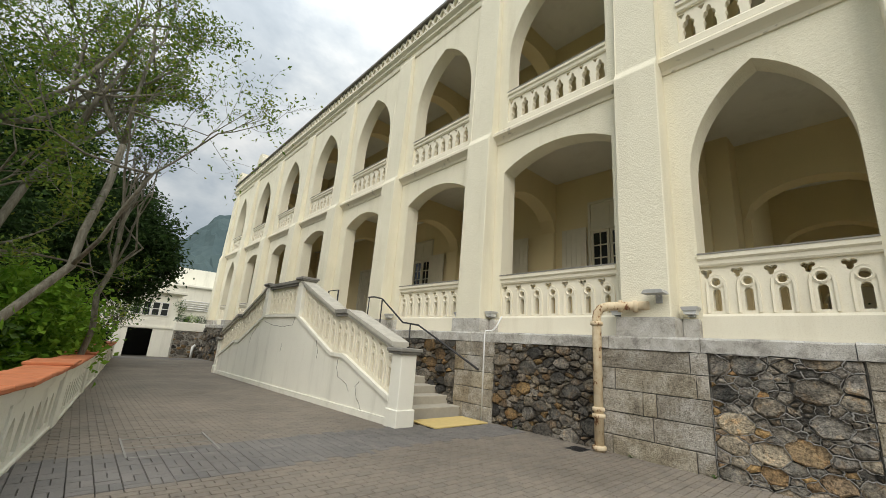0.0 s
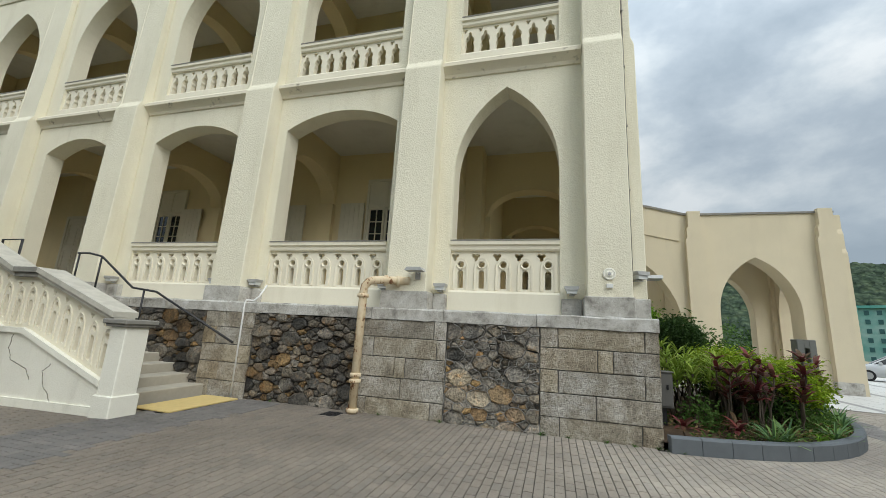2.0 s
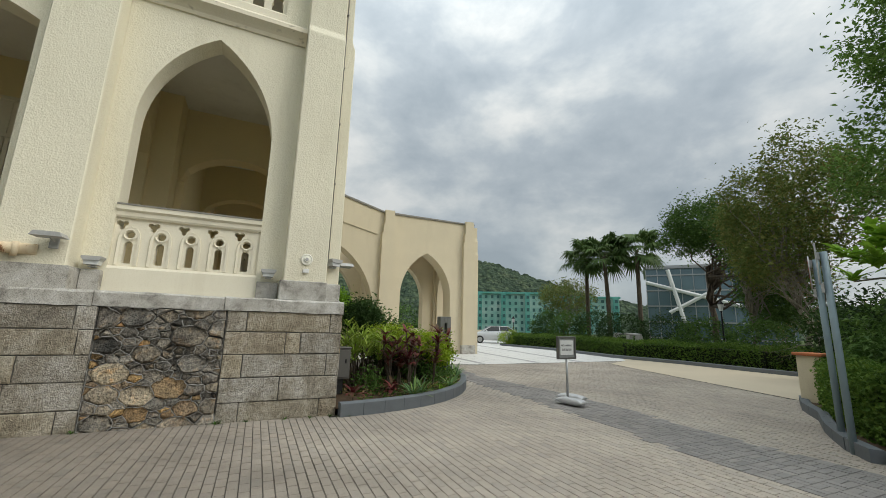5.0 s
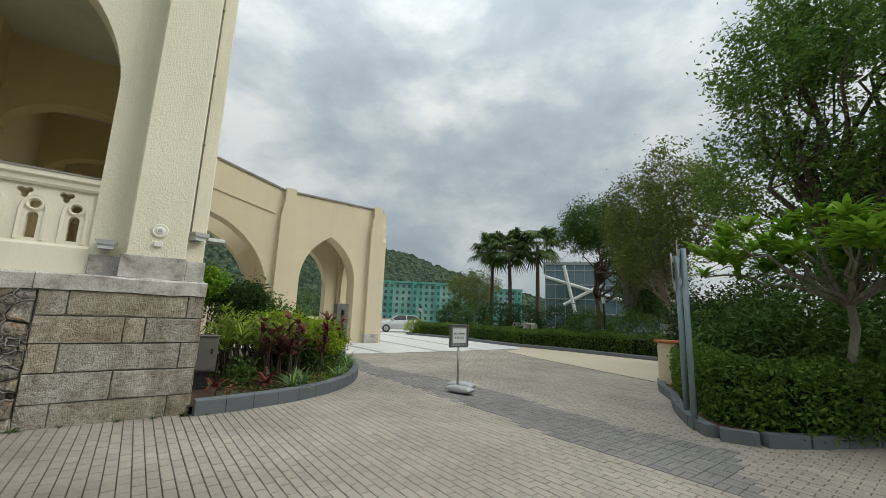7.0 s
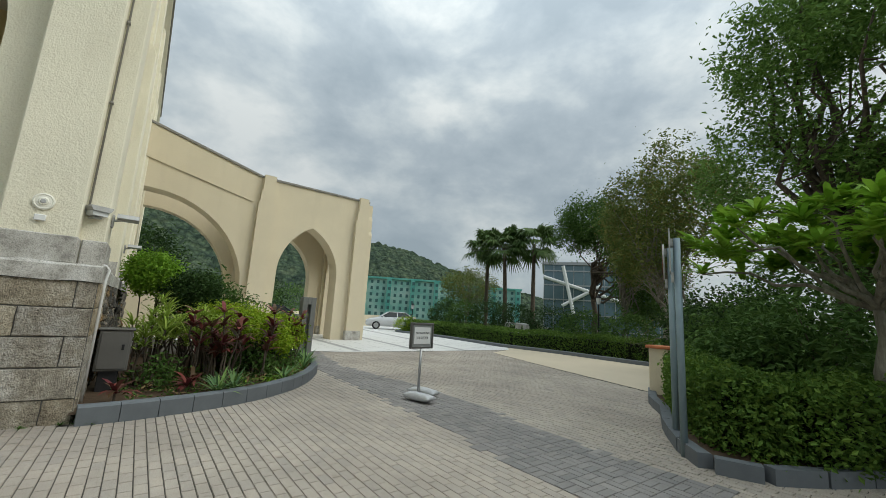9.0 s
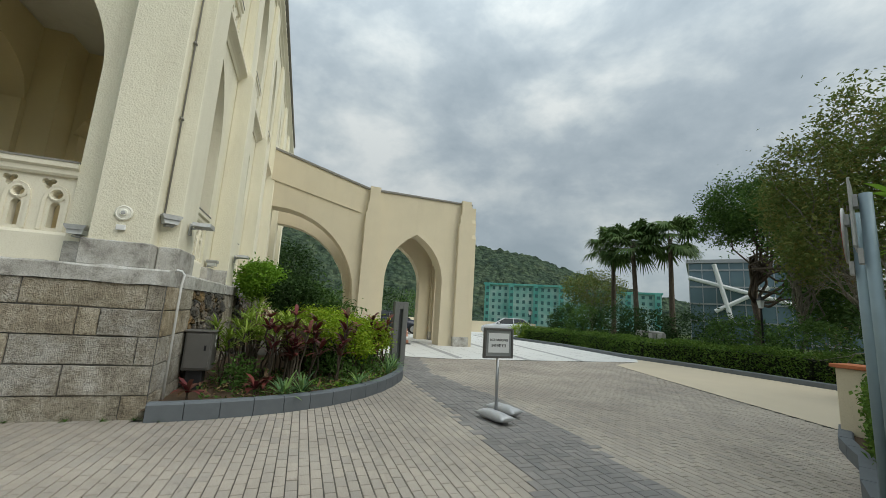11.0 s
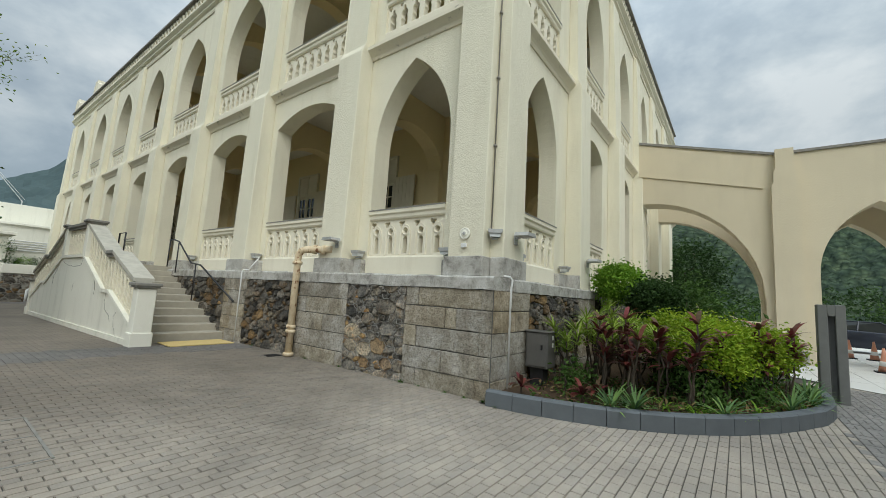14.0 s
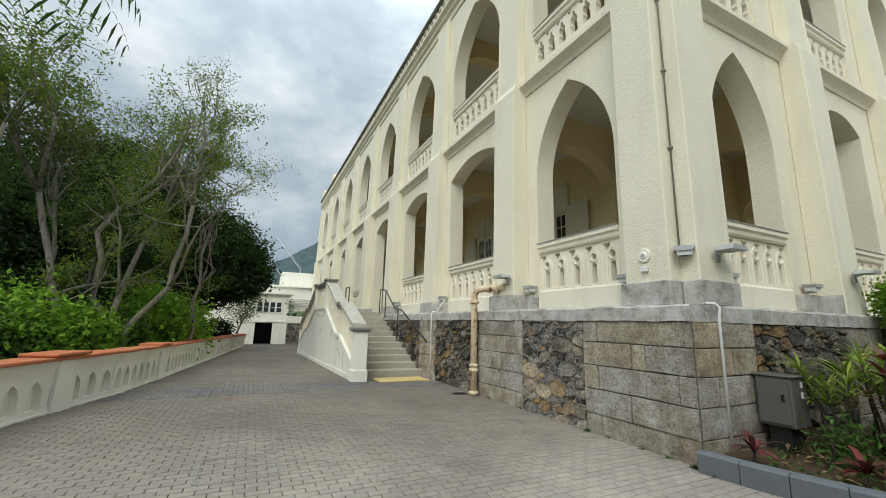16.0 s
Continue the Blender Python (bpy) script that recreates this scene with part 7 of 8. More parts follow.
fan_palm(27.2, -27.5, 7.9, 61)
fan_palm(24.5, -27.2, 7.7, 62, 0.3)
fan_palm(22.6, -28.6, 8.1, 63)
tree("dark_tree", (33.0, -1.5, 0), (33, -1.5, 2.5), 0.25, [(33, -1.5, 4.2, 2.4, 2.6, 2.0), (31.5, 0.5, 3.4, 1.8, 2.0, 1.6)], leaf_dark, 0.26, 340, 22, 0.42, 65, bark_brown, "dark tree beyond the portal", 14)
for i, (x, y) in enumerate([(37.5, -3.5), (38.5, -7.0), (37.0, -10.5), (39.0, -13.5), (38.5, -17), (40, 1.5)]):
    shrub("far_shrub", [(x, y, 1.7, 2.2, 2.4, 1.7)], leaf_mid if i % 2 else leaf_dark, 0.26, 1500, 260 + i, "rounded shrub beyond the forecourt wall", "shrub", "forecourt shrubs", 0.45, 0.6, 5)

# ---------------------------------------------------------------- trees beyond the low wall
bare_tree("sparse_tree", (-2.0, 9.4, -0.2), [((-3.6, 9.6, 4.8), 0.105), ((-2.0, 10.4, 4.8), 0.10), ((-1.2, 11.2, 4.6), 0.09)], 71, leaf_airy, "sparse grey-barked tree with thin olive leaves", 17.0, 0.10, 4)
bare_tree("sparse_tree", (-1.0, 8.8, -0.2), [((-0.15, 10.6, 5.2), 0.085)], 72, leaf_airy, "leaning grey-barked tree with bare twig ends", 3.0, 0.085, 5)
bare_tree("sparse_tree", (-4.4, 8.6, -0.2), [((-4.2, 8.0, 4.2), 0.10), ((-5.0, 9.0, 4.6), 0.09)], 73, leaf_airy, "sparse grey-barked tree with thin olive leaves", 17.0, 0.10, 4)
for nm, c, m, n, sd in (("leafy_bough", (-3.4, 9.6, 6.6), leaf_olive, 90, 401), ("leafy_bough", (0.35, 11.2, 5.7), leaf_mid, 26, 403), ("leafy_bough", (-5.0, 9.4, 5.2), leaf_mid, 100, 404), ("leafy_bough", (-2.8, 11.6, 4.6), leaf_mid, 100, 406)):
    tree("young_tree", (c[0] - 0.3, c[1] + 0.6, -0.2), (c[0], c[1] + 0.2, c[2] - 1.2), 0.07, [(*c, 1.1 if n > 40 else 0.7, 1.0, 0.75 if n > 40 else 0.4)], m, 0.10, n, 30, 0.24, sd, bark_grey, "slim grey-barked young tree with a green top", 12, "tree", "young trees beyond the wall", 0.2)
tree("mango_tree", (-1.0, 22.4, -0.6), (-0.9, 22.3, 2.4), 0.32, [(-0.4, 22.0, 4.9, 3.2, 3.0, 2.6), (-2.6, 22.6, 4.8, 3.0, 3.0, 2.6), (1.0, 22.3, 4.3, 1.9, 2.0, 1.9), (-0.8, 22.0, 6.4, 2.2, 2.2, 1.4)], leaf_dark, 0.22, 1300, 40, 0.30, 74, bark_brown, "dense dark mango tree beyond the wall", 24)
tree("mango_tree", (-5.6, 17.5, -0.4), (-5.6, 17.5, 2.4), 0.3, [(-5.6, 17.5, 5.0, 3.2, 3.2, 3.0), (-8.0, 14.0, 4.6, 3.4, 3.2, 3.4), (-3.4, 19.0, 3.8, 2.2, 2.4, 2.4)], leaf_dark, 0.22, 1000, 38, 0.34, 75, bark_brown, "dense dark mango tree beyond the wall", 20)
for i, (x, y, r, h, m, s) in enumerate([(-2.7, 7.4, 1.1, 2.1, leaf_bright, 0.15), (-2.0, 9.0, 1.0, 1.7, leaf_bright, 0.15), (-3.4, 5.4, 1.1, 1.9, leaf_mid, 0.15), (-1.6, 13.4, 1.2, 2.7, leaf_bright, 0.17), (-0.9, 12.2, 1.2, 2.3, leaf_bright, 0.17), (-0.55, 14.3, 1.1, 2.2, leaf_bright, 0.17), (-2.2, 11.0, 1.3, 1.9, leaf_mid, 0.14), (-3.6, 6.6, 1.5, 1.7, leaf_mid, 0.14), (-5.4, 7.6, 1.8, 2.4, leaf_mid, 0.14), (-2.4, 14.5, 1.6, 2.2, leaf_dark, 0.16), (-1.0, 17.5, 1.2, 1.6, leaf_dark, 0.16), (-4.4, 11.5, 1.8, 2.6, leaf_dark, 0.16), (-2.6, 7.4, 0.9, 1.2, leaf_mid, 0.12), (-7.5, 10.5, 2.2, 3.2, leaf_dark, 0.18), (0.1, 24.5, 0.9, 1.4, leaf_dark, 0.14)]):
    shrub("wall_shrub", [(x, y, h * 0.5, r, r, h * 0.52)], m, s, 2600, 300 + i, "bright broad-leaved shrub beyond the low wall" if m is leaf_bright else "dark undergrowth beyond the low wall", "shrub", "shrubs beyond the wall", 0.62, 0.5, 7)
tree("mango_tree", (-4.2, 20.6, -0.5), (-4.1, 20.6, 4.2), 0.34, [(-4.2, 20.5, 8.0, 2.8, 2.6, 2.6), (-2.4, 21.6, 8.2, 1.7, 1.7, 1.7), (-5.6, 16.0, 4.4, 2.4, 2.2, 2.6), (-3.3, 16.2, 3.6, 1.9, 1.8, 2.2), (-6.4, 18.5, 8.0, 2.4, 2.4, 2.4)], leaf_dark, 0.22, 1000, 38, 0.32, 79, bark_brown, "tall dark mango tree behind the sparse trees", 26)
for i, (x, y, r, h) in enumerate([(-3.0, 12.8, 1.5, 3.4), (-5.2, 13.2, 1.8, 4.2), (-1.7, 15.8, 1.3, 2.8), (-4.0, 9.6, 1.4, 2.6)]):
    shrub("tall_shrub", [(x, y, h * 0.5, r, r, h * 0.5)], leaf_dark, 0.17, 2800, 350 + i, "tall dark green shrub beyond the low wall", "shrub", "tall shrubs beyond the wall", 0.5, 0.4, 8)
tree("small_tree", (1.15, 29.0, -0.5), (1.3, 29.0, 1.6), 0.08, [(1.4, 29.0, 2.6, 1.4, 1.3, 1.1)], leaf_mid, 0.12, 130, 18, 0.26, 76, bark_grey, "small light green tree by the white house", 14)
for i, (x, y) in enumerate([(5.3, 33.9), (5.9, 34.0), (6.5, 33.9)]):
    shrub("clipped_shrub", [(x, y, 2.05, 0.38, 0.35, 0.28)], leaf_bright if i == 1 else leaf_dark, 0.09, 500, 320 + i, "round clipped shrub on the planter wall", "shrub", "planter shrubs", 0.5, 0.8, 3, base=(x, y, 1.85))
shrub("planter_tree", [(5.0, 34.2, 2.9, 0.5, 0.5, 0.8)], leaf_mid, 0.10, 500, 330, "small upright shrub on the planter wall", "shrub", "", 0.45, 0.4, 5, base=(5.0, 34.2, 1.85))


def feather_palm(x, y, h, seed):
    """A tall palm beyond the low wall whose frond tips hang over the terrace."""
    rng = np.random.default_rng(seed)
    root = thing("feather_palm", "tall feather palm with drooping fronds over the terrace", "palm", at=(x, y, -0.2))
    bm = bmesh.new()
    tube(bm, [(0, 0, h * i / 6) for i in range(7)], [0.17 - 0.05 * i / 6 for i in range(7)], 10)
    part("trunk", bm, bark_brown, root, "ringed trunk", True)
    vs, fs = [], []
    for i in range(12):
        az = 2 * math.pi * i / 12 + 0.1
        p = np.array([0, 0, h])
        el = 0.75
        for j in range(15):
            el -= 0.125
            d = np.array([math.cos(az) * math.cos(el), math.sin(az) * math.cos(el), math.sin(el)])
            p = p + d * 0.19
            for s in (-1, 1):
                q = np.array([-math.sin(az) * s, math.cos(az) * s, -0.75])
                L = 0.5 * math.sin(math.pi * (j + 2) / 18)
                k0 = len(vs)
                vs += [tuple(p), tuple(p + q * L * 0.5 + d * 0.03), tuple(p + q * L + np.array([0, 0, -0.1])), tuple(p + q * L * 0.5 - d * 0.03)]
                fs.append((k0, k0 + 1, k0 + 2, k0 + 3))
    fast("fronds", vs, fs, leaf_palm, root)


feather_palm(-2.5, 2.4, 7.2, 81)


# ---------------------------------------------------------------- plinth stones
PLINTH_TOP = 1.83


def clip(poly, nx, ny, c):
    """Keep the part of a polygon where nx*x + ny*y <= c."""
    out = []
    for i in range(len(poly)):
        a, b = poly[i], poly[(i + 1) % len(poly)]
        da, db = nx * a[0] + ny * a[1] - c, nx * b[0] + ny * b[1] - c
        if da <= 0:
            out.append(a)
        if (da < 0 < db) or (db < 0 < da):
            t = da / (da - db)
            out.append((a[0] + (b[0] - a[0]) * t, a[1] + (b[1] - a[1]) * t))
    return out


def rubble_cells(u0, u1, z0, z1, size, seed):
    """Random stones that fill a rectangle: a few big flat ones first, then smaller ones wedged between them."""
    rnd = random.Random(seed)
    pts = []
    for s, tries in ((1.9, 26), (1.45, 60), (1.1, 160), (0.8, 400), (0.55, 900), (0.38, 1600)):
        for _ in range(tries):
            p = (rnd.uniform(u0, u1), rnd.uniform(z0, z1))
            r = size * s * rnd.uniform(0.85, 1.15)
            if all(math.hypot(p[0] - q[0], (p[1] - q[1]) * 1.4) > (r + q[2]) * 0.5 for q in pts):
                pts.append((*p, r))
    for p in pts:
        poly = [(u0, z0), (u1, z0), (u1, z1), (u0, z1)]
        for q in pts:
            if q is p:
                continue
            dx, dz = q[0] - p[0], (q[1] - p[1]) * 1.4
            dd = dx * dx + dz * dz
            if dd > (size * 4.5) ** 2:
                continue
            w = 0.5 + (p[2] ** 2 - q[2] ** 2) * 0.125 / dd
            mx, mz = p[0] + dx * w, p[1] * 1.4 + dz * w
            poly = clip(poly, dx, dz * 1.4, dx * mx + dz * mz)
            if len(poly) < 3:
                break
        if len(poly) >= 3:
            yield p, poly, rnd


def soften(poly, rnd):
    """Cut every corner of an outline once, by an uneven amount."""
    out = []
    for i in range(len(poly)):
        a, b = poly[i], poly[(i + 1) % len(poly)]
        if math.hypot(a[0] - b[0], a[1] - b[1]) < 0.02:
            out.append(((a[0] + b[0]) / 2, (a[1] + b[1]) / 2))
            continue
        f, g = rnd.uniform(0.04, 0.15), rnd.uniform(0.85, 0.96)
        out += [(a[0] + (b[0] - a[0]) * f, a[1] + (b[1] - a[1]) * f), (a[0] + (b[0] - a[0]) * g, a[1] + (b[1] - a[1]) * g)]
    return out


def stone_geometry(bm, poly, centre, mapper, gap, out, rnd):
    """One proud stone: the cell drawn in by the joint, its edge rounded back and its broken face tilted."""
    poly = soften(poly, rnd)
    cx = sum(p[0] for p in poly) / len(poly)
    cz = sum(p[1] for p in poly) / len(poly)
    tu, tz = rnd.uniform(-0.32, 0.32), rnd.uniform(-0.12, 0.38)
    poly = [(u + rnd.uniform(-0.011, 0.011), z + rnd.uniform(-0.011, 0.011)) for u, z in poly]

    def ring2(shrink, d, jit, tilt):
        vs = []
        for u, z in poly:
            L = math.hypot(u - cx, z - cz) + 1e-6
            f = max(0.25, (L - shrink) / L)
            f *= 1 + rnd.uniform(-jit, jit) * 3
            q = (cx + (u - cx) * f, cz + (z - cz) * f)
            vs.append(bm.verts.new(mapper(*q, min(0.08 if not tilt else 0.02, d + rnd.uniform(-jit, jit) + tilt * (tu * (q[0] - cx) + tz * (q[1] - cz))))))
        return vs
    a = ring2(gap * 0.7, 0.075, 0, 0)
    b = ring2(gap, -out * 0.25, 0.004, 0.4)
    c = ring2(gap + 0.020 + out * 0.25, -out * 0.92, 0.007, 1.0)
    n = len(poly)
    for r, s in ((a, b), (b, c)):
        for i in range(n):
            bm.faces.new((r[i], r[(i + 1) % n], s[(i + 1) % n], s[i]))
    hub = bm.verts.new(mapper(cx + rnd.uniform(-0.02, 0.02), cz + rnd.uniform(-0.02, 0.02), -out * rnd.uniform(0.95, 1.3)))
    for i in range(n):
        bm.faces.new((c[i], c[(i + 1) % n], hub))


def rubble_panel(mapper, u0, u1, z0, size, seed, separate, gap=0.011, z1=1.615, parent=None, stone=None, backing=None):
    # the backing behind the stones, near-black by default
    bm = bmesh.new()
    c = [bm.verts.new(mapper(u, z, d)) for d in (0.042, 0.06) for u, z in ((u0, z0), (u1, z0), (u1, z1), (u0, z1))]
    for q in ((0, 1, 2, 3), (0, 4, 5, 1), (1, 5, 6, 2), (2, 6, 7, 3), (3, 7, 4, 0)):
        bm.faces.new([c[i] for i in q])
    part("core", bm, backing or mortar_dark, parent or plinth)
    joined = bmesh.new()
    for p, poly, rnd in rubble_cells(u0, u1, z0, z1, size, seed):
        out = rnd.uniform(0.0, 0.065) * min(1.3, 0.6 + p[2])
        wide = gap * rnd.choice((0.2, 0.5, 0.9, 1.3, 2.2))
        if separate:
            bm = bmesh.new()
            stone_geometry(bm, poly, p, mapper, wide, out, rnd)
            part("stone", bm, stone or rubble, parent or plinth)
        else:
            stone_geometry(joined, poly, p, mapper, wide, out, rnd)
    if separate:
        joined.free()
    else:
        ob = part("rubble", joined, rubble_far, parent or plinth, "rubble stonework")
        ob["kind"] = "stuff"


def ridged_mortar(mapper, u0, u1, z0, size, seed):
    """Raised ribbon pointing that wanders between the stones."""
    bm = bmesh.new()
    done = set()
    for p, poly, rnd in rubble_cells(u0, u1, z0, 1.615, size, seed):
        for i in range(len(poly)):
            a, b = poly[i], poly[(i + 1) % len(poly)]
            key = tuple(sorted((tuple(round(v, 3) for v in a), tuple(round(v, 3) for v in b))))
            if key in done or math.hypot(a[0] - b[0], a[1] - b[1]) < 0.03 or rnd.random() < 0.42:
                continue
            done.add(key)
            mids = [(a[0] + (b[0] - a[0]) * f + rnd.uniform(-0.011, 0.011), a[1] + (b[1] - a[1]) * f + rnd.uniform(-0.011, 0.011)) for f in (0.33, 0.67)]
            r = rnd.uniform(0.003, 0.0085)
            tube(bm, [mapper(*a, -0.012), mapper(*mids[0], -0.020), mapper(*mids[1], -0.020), mapper(*b, -0.012)], [r * 0.8, r * 1.15, r, r * 0.8], 5, False)
    ob = part("ribbon_pointing", bm, mortar_light, plinth, "raised grey ribbon pointing")
    ob["kind"] = "stuff"


def pf(u, z, d):
    return (PX + d, u, z)


def pe(u, z, d):
    return (u, PY + d, z)


def ashlar(mapper, u0, u1, z0, courses, rnd, lens, cuts=None):
    """Squared blocks in courses with narrow joints; cuts gives the joints of each course as shares of its length."""
    bed = bmesh.new()
    prism(bed, [(u0, z0), (u1, z0), (u1, z0 + sum(courses)), (u0, z0 + sum(courses))], mapper, 0.010, 0.05)
    part("bedding", bed, mortar_mid, plinth, "grey bedding mortar")
    z = z0
    for ci, h in enumerate(courses):
        u = u0
        marks = [u0 + (u1 - u0) * f for f in cuts[ci] + [1.0]] if cuts else []
        while u < u1 - 0.02:
            if cuts:
                w = next(m for m in marks if m > u + 0.01) - u
            else:
                w = rnd.choice(lens) * rnd.uniform(0.75, 1.25)
                if u1 - (u + w) < 0.22:
                    w = u1 - u
            bm = bmesh.new()
            g, e2 = rnd.uniform(0.002, 0.005), 0.010
            a, b = u + g, u + w - g
            c, d = z + g, z + h - g
            off = rnd.uniform(-0.024, -0.004)
            # a hand-dressed outline: every side wanders a little
            k3 = 4
            o = [(a + (b - a) * i / k3, c) for i in range(k3)] + [(b, c + (d - c) * i / 3) for i in range(3)]
            o += [(b - (b - a) * i / k3, d) for i in range(k3)] + [(a, d - (d - c) * i / 3) for i in range(3)]
            um, zm = (a + b) / 2, (c + d) / 2
            o = [(p[0] - math.copysign(rnd.uniform(0, 0.006), p[0] - um), p[1] - math.copysign(rnd.uniform(0, 0.006), p[1] - zm)) for p in o]
            n = len(o)

            def drawn(e):
                return [(um + (p[0] - um) * (1 - e / ((b - a) / 2)), zm + (p[1] - zm) * (1 - e / ((d - c) / 2))) for p in o]
            back = [bm.verts.new(mapper(*p, 0.06)) for p in o]
            mid = [bm.verts.new(mapper(*p, off + e2 * rnd.uniform(0.3, 1.1))) for p in o]
            fr = [bm.verts.new(mapper(p[0] + rnd.uniform(-0.005, 0.005), p[1] + rnd.uniform(-0.005, 0.005), off + rnd.uniform(-0.007, 0.007))) for p in drawn(e2)]
            for r, s in ((back, mid), (mid, fr)):
                for i in range(n):
                    bm.faces.new((r[i], r[(i + 1) % n], s[(i + 1) % n], s[i]))
            hub = bm.verts.new(mapper(um + rnd.uniform(-0.1, 0.1), zm, off - rnd.uniform(0.0, 0.018)))
            for i in range(n):
                bm.faces.new((fr[i], fr[(i + 1) % n], hub))
            part("granite_block", bm, granite, plinth)
            u += w
        z += h


def coping_course(mapper, u0, u1, rnd, lens):
    u = u0
    while u < u1 - 0.02:
        w = rnd.choice(lens) * rnd.uniform(0.9, 1.1)
        if u1 - (u + w) < 0.5:
            w = u1 - u
        bm = bmesh.new()
        a, b = u + 0.004, u + w - 0.004
        off = rnd.uniform(-0.05, -0.02)
        o = [(off, 1.62), (off, 1.80), (off + 0.03, PLINTH_TOP), (0.66, PLINTH_TOP), (0.66, 1.62)]
        rings = []
        for f in range(9):
            q = a + (b - a) * f / 8
            worn = [(d + rnd.uniform(-0.006, 0.010), z + rnd.uniform(-0.009, 0.007)) if i < 3 else (d, z) for i, (d, z) in enumerate(o)]
            rings.append([bm.verts.new(mapper(q, z, d)) for d, z in worn])
        bm.faces.new(rings[0])
        bm.faces.new(rings[-1][::-1])
        for r1, r2 in zip(rings, rings[1:]):
            for i in range(len(o)):
                j = (i + 1) % len(o)
                bm.faces.new((r1[i], r2[i], r2[j], r1[j]))
        part("coping_stone", bm, coping_stone, plinth)
        u += w


rnd = random.Random(11)
COURSES = [0.36, 0.35, 0.345, 0.335, 0.315]
Z0 = -0.085
# front, from the corner along the terrace
ashlar(pf, PY, 0.22, Z0, COURSES, rnd, [], [[0.16, 0.83], [0.52], [0.12, 0.84], [0.37, 0.50], [0.11, 0.84]])
ashlar(pf, 1.78, 3.42, Z0, COURSES, rnd, [], [[0.14, 0.86], [0.48], [0.44, 0.56], [0.10, 0.82], [0.14]])
ashlar(pf, 5.75, 6.95, Z0, COURSES, rnd, [0.6, 0.45, 0.8])
ashlar(pe, PX + 0.02, 7.98, Z0, COURSES, rnd, [0.7, 0.5, 0.9])
rubble_panel(pf, 0.23, 1.77, Z0, 0.20, 3, True, 0.011, backing=mortar_mid)
ridged_mortar(pf, 0.23, 1.77, Z0, 0.20, 3)
rubble_panel(pf, 3.43, 5.74, Z0, 0.19, 4, True, 0.012, stone=rubble_brown)
rubble_panel(pf, 6.96, 10.4, Z0, 0.22, 5, False)
rubble_panel(pf, 15.0, 24.0, -0.5, 0.32, 6, False)
rubble_panel(pf, 24.0, FAR, -0.75, 0.36, 7, False)
rubble_panel(pe, 7.99, 10.6, Z0, 0.20, 8, False)
ashlar(pe, 10.6, 11.9, Z0, COURSES, rnd, [0.7, 0.5, 0.9])
rubble_panel(pe, 11.9, 18.6, Z0, 0.30, 9, False)
rubble_panel(lambda u, z, d: (u, 33.2 + d, z), 4.9, 6.9, -0.7, 0.26, 10, False, 0.016, 1.22, planter)
coping_course(pf, PY - 0.02, FAR, rnd, [1.5, 1.2, 1.75])
coping_course(pe, WX + 0.05, 18.6, rnd, [1.4, 1.1, 1.6])

# ---------------------------------------------------------------- pavers
BL, BW = 0.20, 0.10


def inside(poly, x, y):
    c = False
    j = len(poly) - 1
    for i in range(len(poly)):
        if (poly[i][1] > y) != (poly[j][1] > y) and x < (poly[j][0] - poly[i][0]) * (y - poly[i][1]) / (poly[j][1] - poly[i][1]) + poly[i][0]:
            c = not c
        j = i
    return c


BED_POLY = [(x + 0.10, y + 0.08) for x, y in BED] + [(14.8, -5.6), (19.2, -2.2), (19.2, -1.3), (6.60, -1.3)]
HEDGE_POLY = [(x, y - 0.10) for x, y in R_KERB] + [(5.2, -16.5), (4.6, -20), (-4, -20)]
LANE_POLY = [(13.9, -16.4), (12.9, -14.4), (9.6, -13.2), (7.2, -12.4), (4.75, -11.6), (5.2, -16.5), (5.5, -19.5), (30, -22), (60, -30), (60, -2.2), (19.2, -2.2), (14.8, -5.6), (13.9, -6.8), (13.6, -8.0), (13.7, -12.0)]
BANDS = [[(-0.4, 4.75), (4.5, 4.95), (6.7, 4.75), (6.7, 6.05), (4.3, 6.3), (-0.4, 6.15)],
         [(1.2, -5.2), (3.2, -5.2), (4.9, -5.42), (6.85, -5.52), (9.4, -5.55), (12.5, -5.75), (14.0, -6.2), (13.8, -7.0), (10.5, -6.45), (7.2, -6.85), (5.3, -6.75), (3.2, -6.5), (1.9, -6.7)],
         [(-0.4, 30.0), (7, 30.0), (7, 32.5), (-0.4, 32.5)]]


def wall_x(y):
    return float(np.interp(y, [p[1] for p in WALL_LINE], [p[0] for p in WALL_LINE]))


def paver_verts(x0, y0, x1, y1, rnd2):
    g, c = 0.003, 0.0035
    dz = gz((y0 + y1) / 2) + rnd2.uniform(-0.0022, 0.0022)
    t = [(x0 + g + c, y0 + g + c), (x1 - g - c, y0 + g + c), (x1 - g - c, y1 - g - c), (x0 + g + c, y1 - g - c)]
    b = [(x0 + g, y0 + g), (x1 - g, y0 + g), (x1 - g, y1 - g), (x0 + g, y1 - g)]
    return [(x, y, dz) for x, y in t] + [(x, y, dz - 0.009) for x, y in b]


PF = [(0, 1, 2, 3), (4, 5, 1, 0), (5, 6, 2, 1), (6, 7, 3, 2), (7, 4, 0, 3)]
rnd2 = random.Random(17)
tan_v, tan_f, dark_v, dark_f = [], [], [], []
single = []


def lay(v, f, quad):
    k0 = len(v)
    v.extend(quad)
    f.extend([tuple(i + k0 for i in q) for q in PF])


def free_spot(x, y):
    if x < wall_x(y) - 0.02 or inside(BED_POLY, x, y) or inside(HEDGE_POLY, x, y) or inside(LANE_POLY, x, y):
        return False
    if x > PX and y > PY:
        return False
    if y > 6.6 and x > 4.62 and y < 19.2:
        return False
    return not (5.14 < x < 6.57 and 5.71 < y < 6.49)


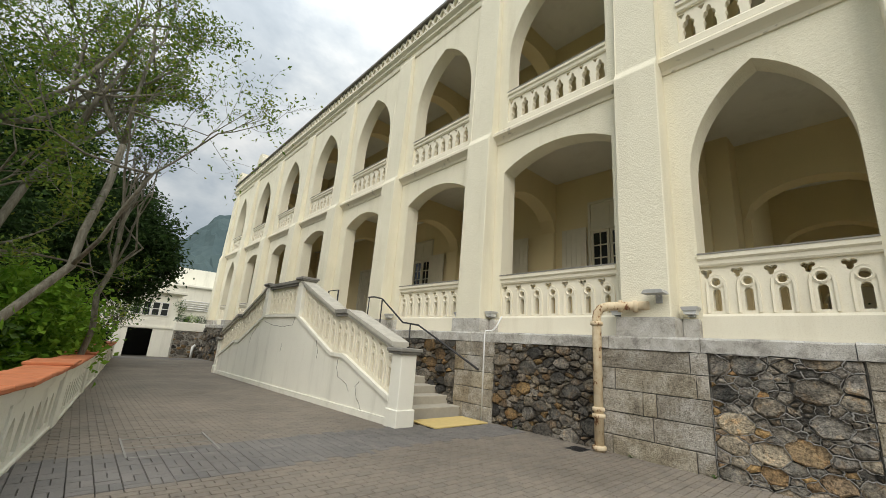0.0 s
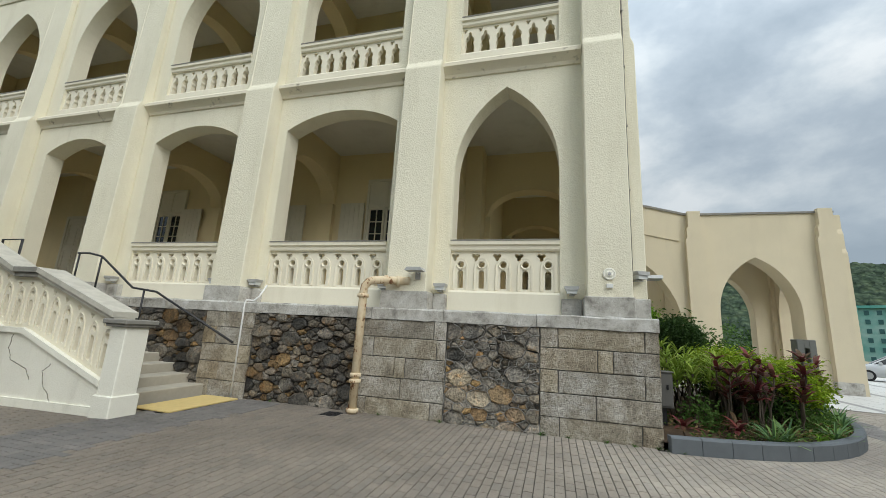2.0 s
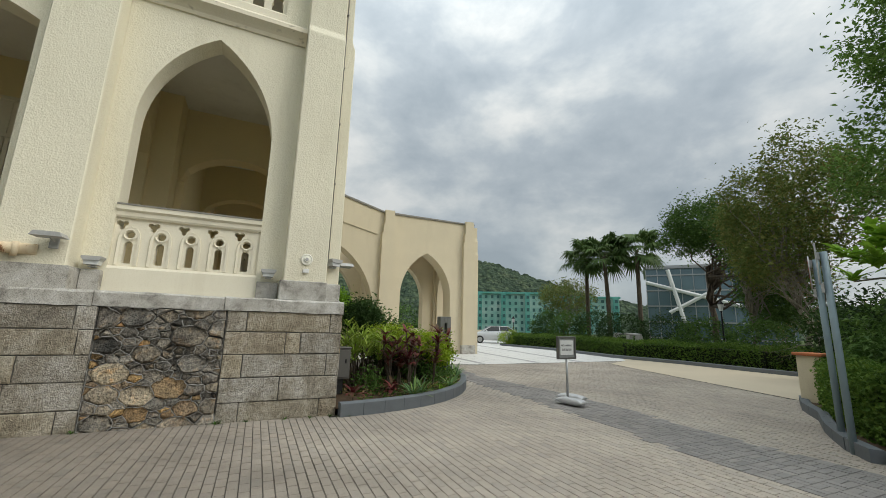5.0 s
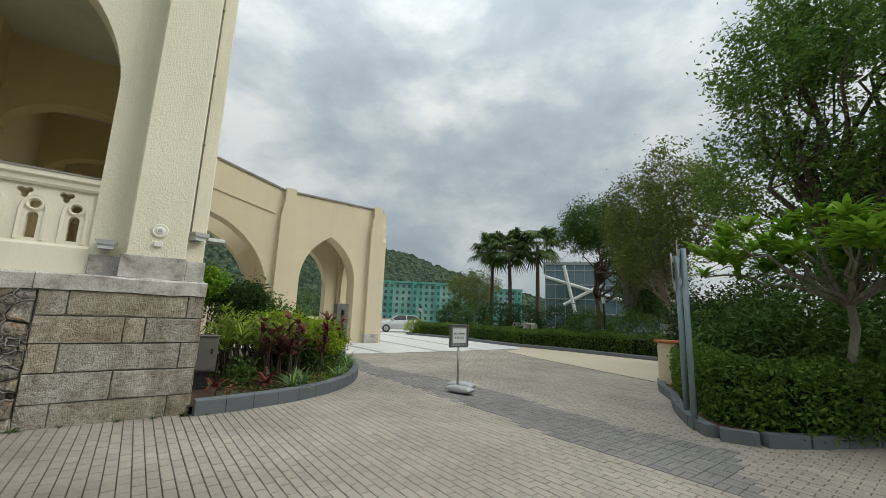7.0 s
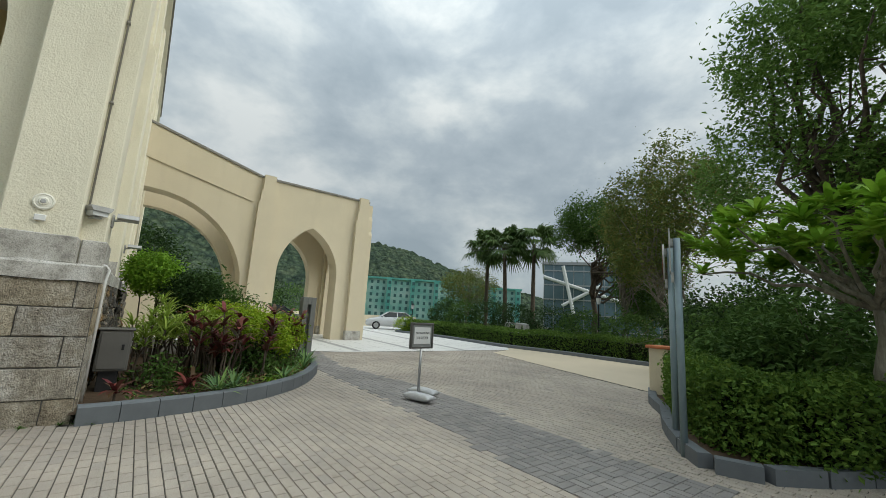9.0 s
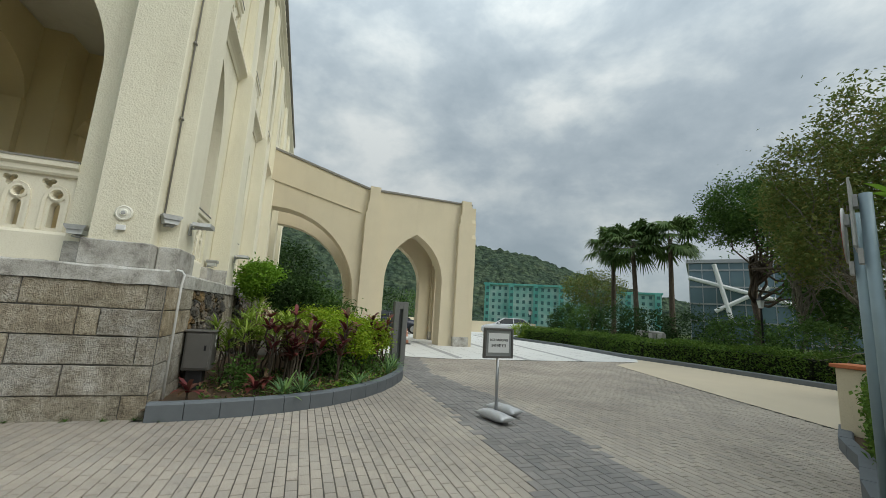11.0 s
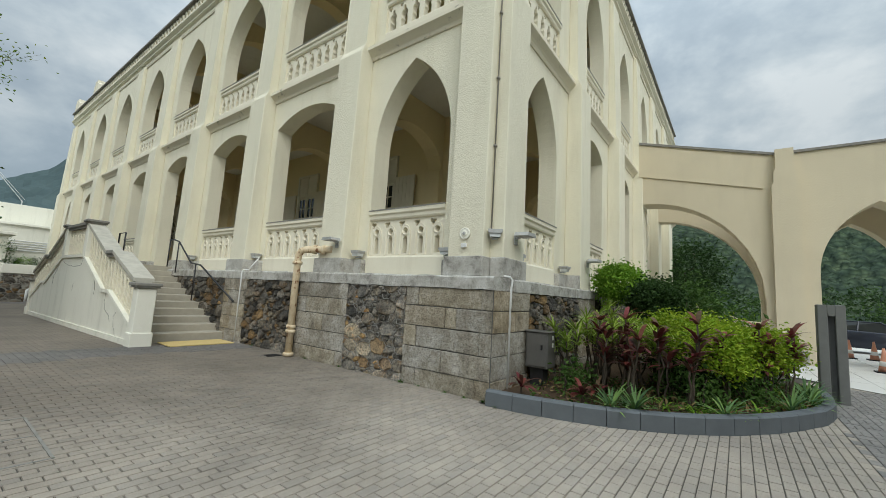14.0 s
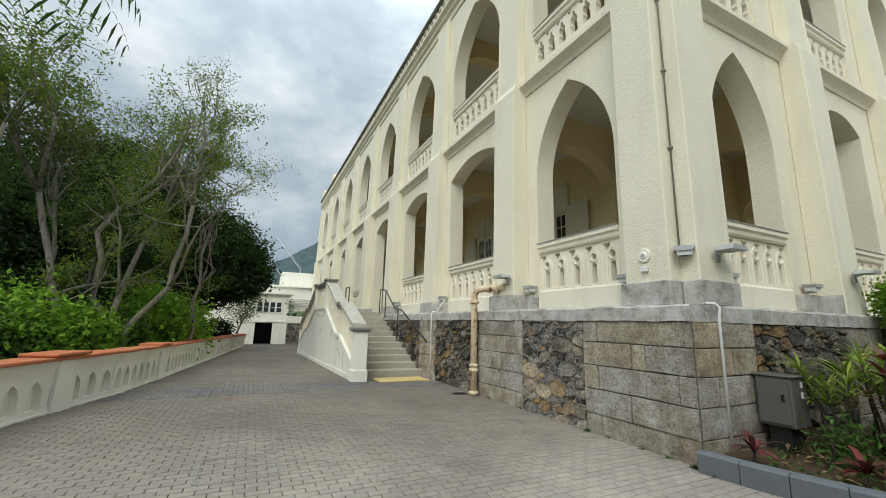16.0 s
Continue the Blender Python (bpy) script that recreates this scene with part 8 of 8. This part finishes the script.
rows = int((33.0 + 16.6) / BW)
for j in range(rows):
    y0 = -16.6 + j * BW
    yc = y0 + BW / 2
    off = 0.0 if j % 2 else BL / 2
    x_end = 14.0 if yc < -1.4 else PX
    n0 = int((wall_x(yc) - 0.3) / BL)
    for i in range(n0, int(x_end / BL) + 1):
        x0 = i * BL + off
        xc = x0 + BL / 2
        edge = ((x0, y0), (x0 + BL, y0), (x0, y0 + BW), (x0 + BL, y0 + BW))
        if any(all(inside(b, *q) for q in edge) for b in BANDS) or not free_spot(xc, yc):
            continue
        if 2.6 < xc < 5.4 and -4.4 < yc < -2.35:
            single.append((x0, y0))
        else:
            lay(tan_v, tan_f, paver_verts(x0, y0, x0 + BL, y0 + BW, rnd2))
# basket-weave bands
for b in BANDS:
    xs2, ys2 = [p[0] for p in b], [p[1] for p in b]
    for i in range(int(min(xs2) / BL) - 1, int(max(xs2) / BL) + 1):
        for j in range(int(min(ys2) / BL) - 1, int(max(ys2) / BL) + 1):
            x0, y0 = i * BL, j * BL
            for h in (0, 1):
                q = (x0, y0 + h * BW, x0 + BL, y0 + (h + 1) * BW) if (i + j) % 2 else (x0 + h * BW, y0, x0 + (h + 1) * BW, y0 + BL)
                xc, yc = (q[0] + q[2]) / 2, (q[1] + q[3]) / 2
                if inside(b, xc, yc) and free_spot(xc, yc):
                    lay(dark_v, dark_f, [(x, y, z + 0.0045) for x, y, z in paver_verts(*q, rnd2)])
fast("tan_pavers", tan_v, tan_f, paver_tan_far, paved)["kind"] = "stuff"
fast("charcoal_pavers", dark_v, dark_f, paver_dark, paved)["kind"] = "stuff"
unit = None
for x0, y0 in single[:300]:
    if unit is None:
        ob = fast("paver", paver_verts(-BL / 2, -BW / 2, BL / 2, BW / 2, random.Random(0)), PF, paver_tan, paved)
        unit = ob.data
    else:
        ob = shared("paver", unit, paved)
    ob.location = (x0 + BL / 2, y0 + BW / 2, rnd2.uniform(-0.002, 0.002))
if len(single) > 300:
    ev, ef = [], []
    for x0, y0 in single[300:]:
        lay(ev, ef, paver_verts(x0, y0, x0 + BL, y0 + BW, rnd2))
    fast("tan_pavers", ev, ef, paver_tan_far, paved)["kind"] = "stuff"

# joints of the pale forecourt slabs
FORE = [(13.65, -8.0), (13.75, -12.0), (13.95, -16.4), (16, -18.4), (24, -19.4), (34, -22.0), (34, -4), (19.2, -2.3), (14.8, -5.7), (13.95, -6.8)]
jv, jf = [], []
for a in range(0, 22):
    for b in range(0, 18):
        x0, y0 = 13.0 + a, -20.0 + b
        for q in ((x0, y0, x0 + 1.0, y0 + 0.014), (x0 + 0.5 * (b % 2), y0, x0 + 0.5 * (b % 2) + 0.014, y0 + 1.0)):
            if inside(FORE, q[0], q[1]) and inside(FORE, q[2], q[3]):
                k0 = len(jv)
                jv += [(q[0], q[1], 0.0145), (q[2], q[1], 0.0145), (q[2], q[3], 0.0145), (q[0], q[3], 0.0145)]
                jf.append((k0, k0 + 1, k0 + 2, k0 + 3))
fast("slab_joints", jv, jf, roof_dark, bpy.data.objects["white_forecourt"])["kind"] = "stuff"
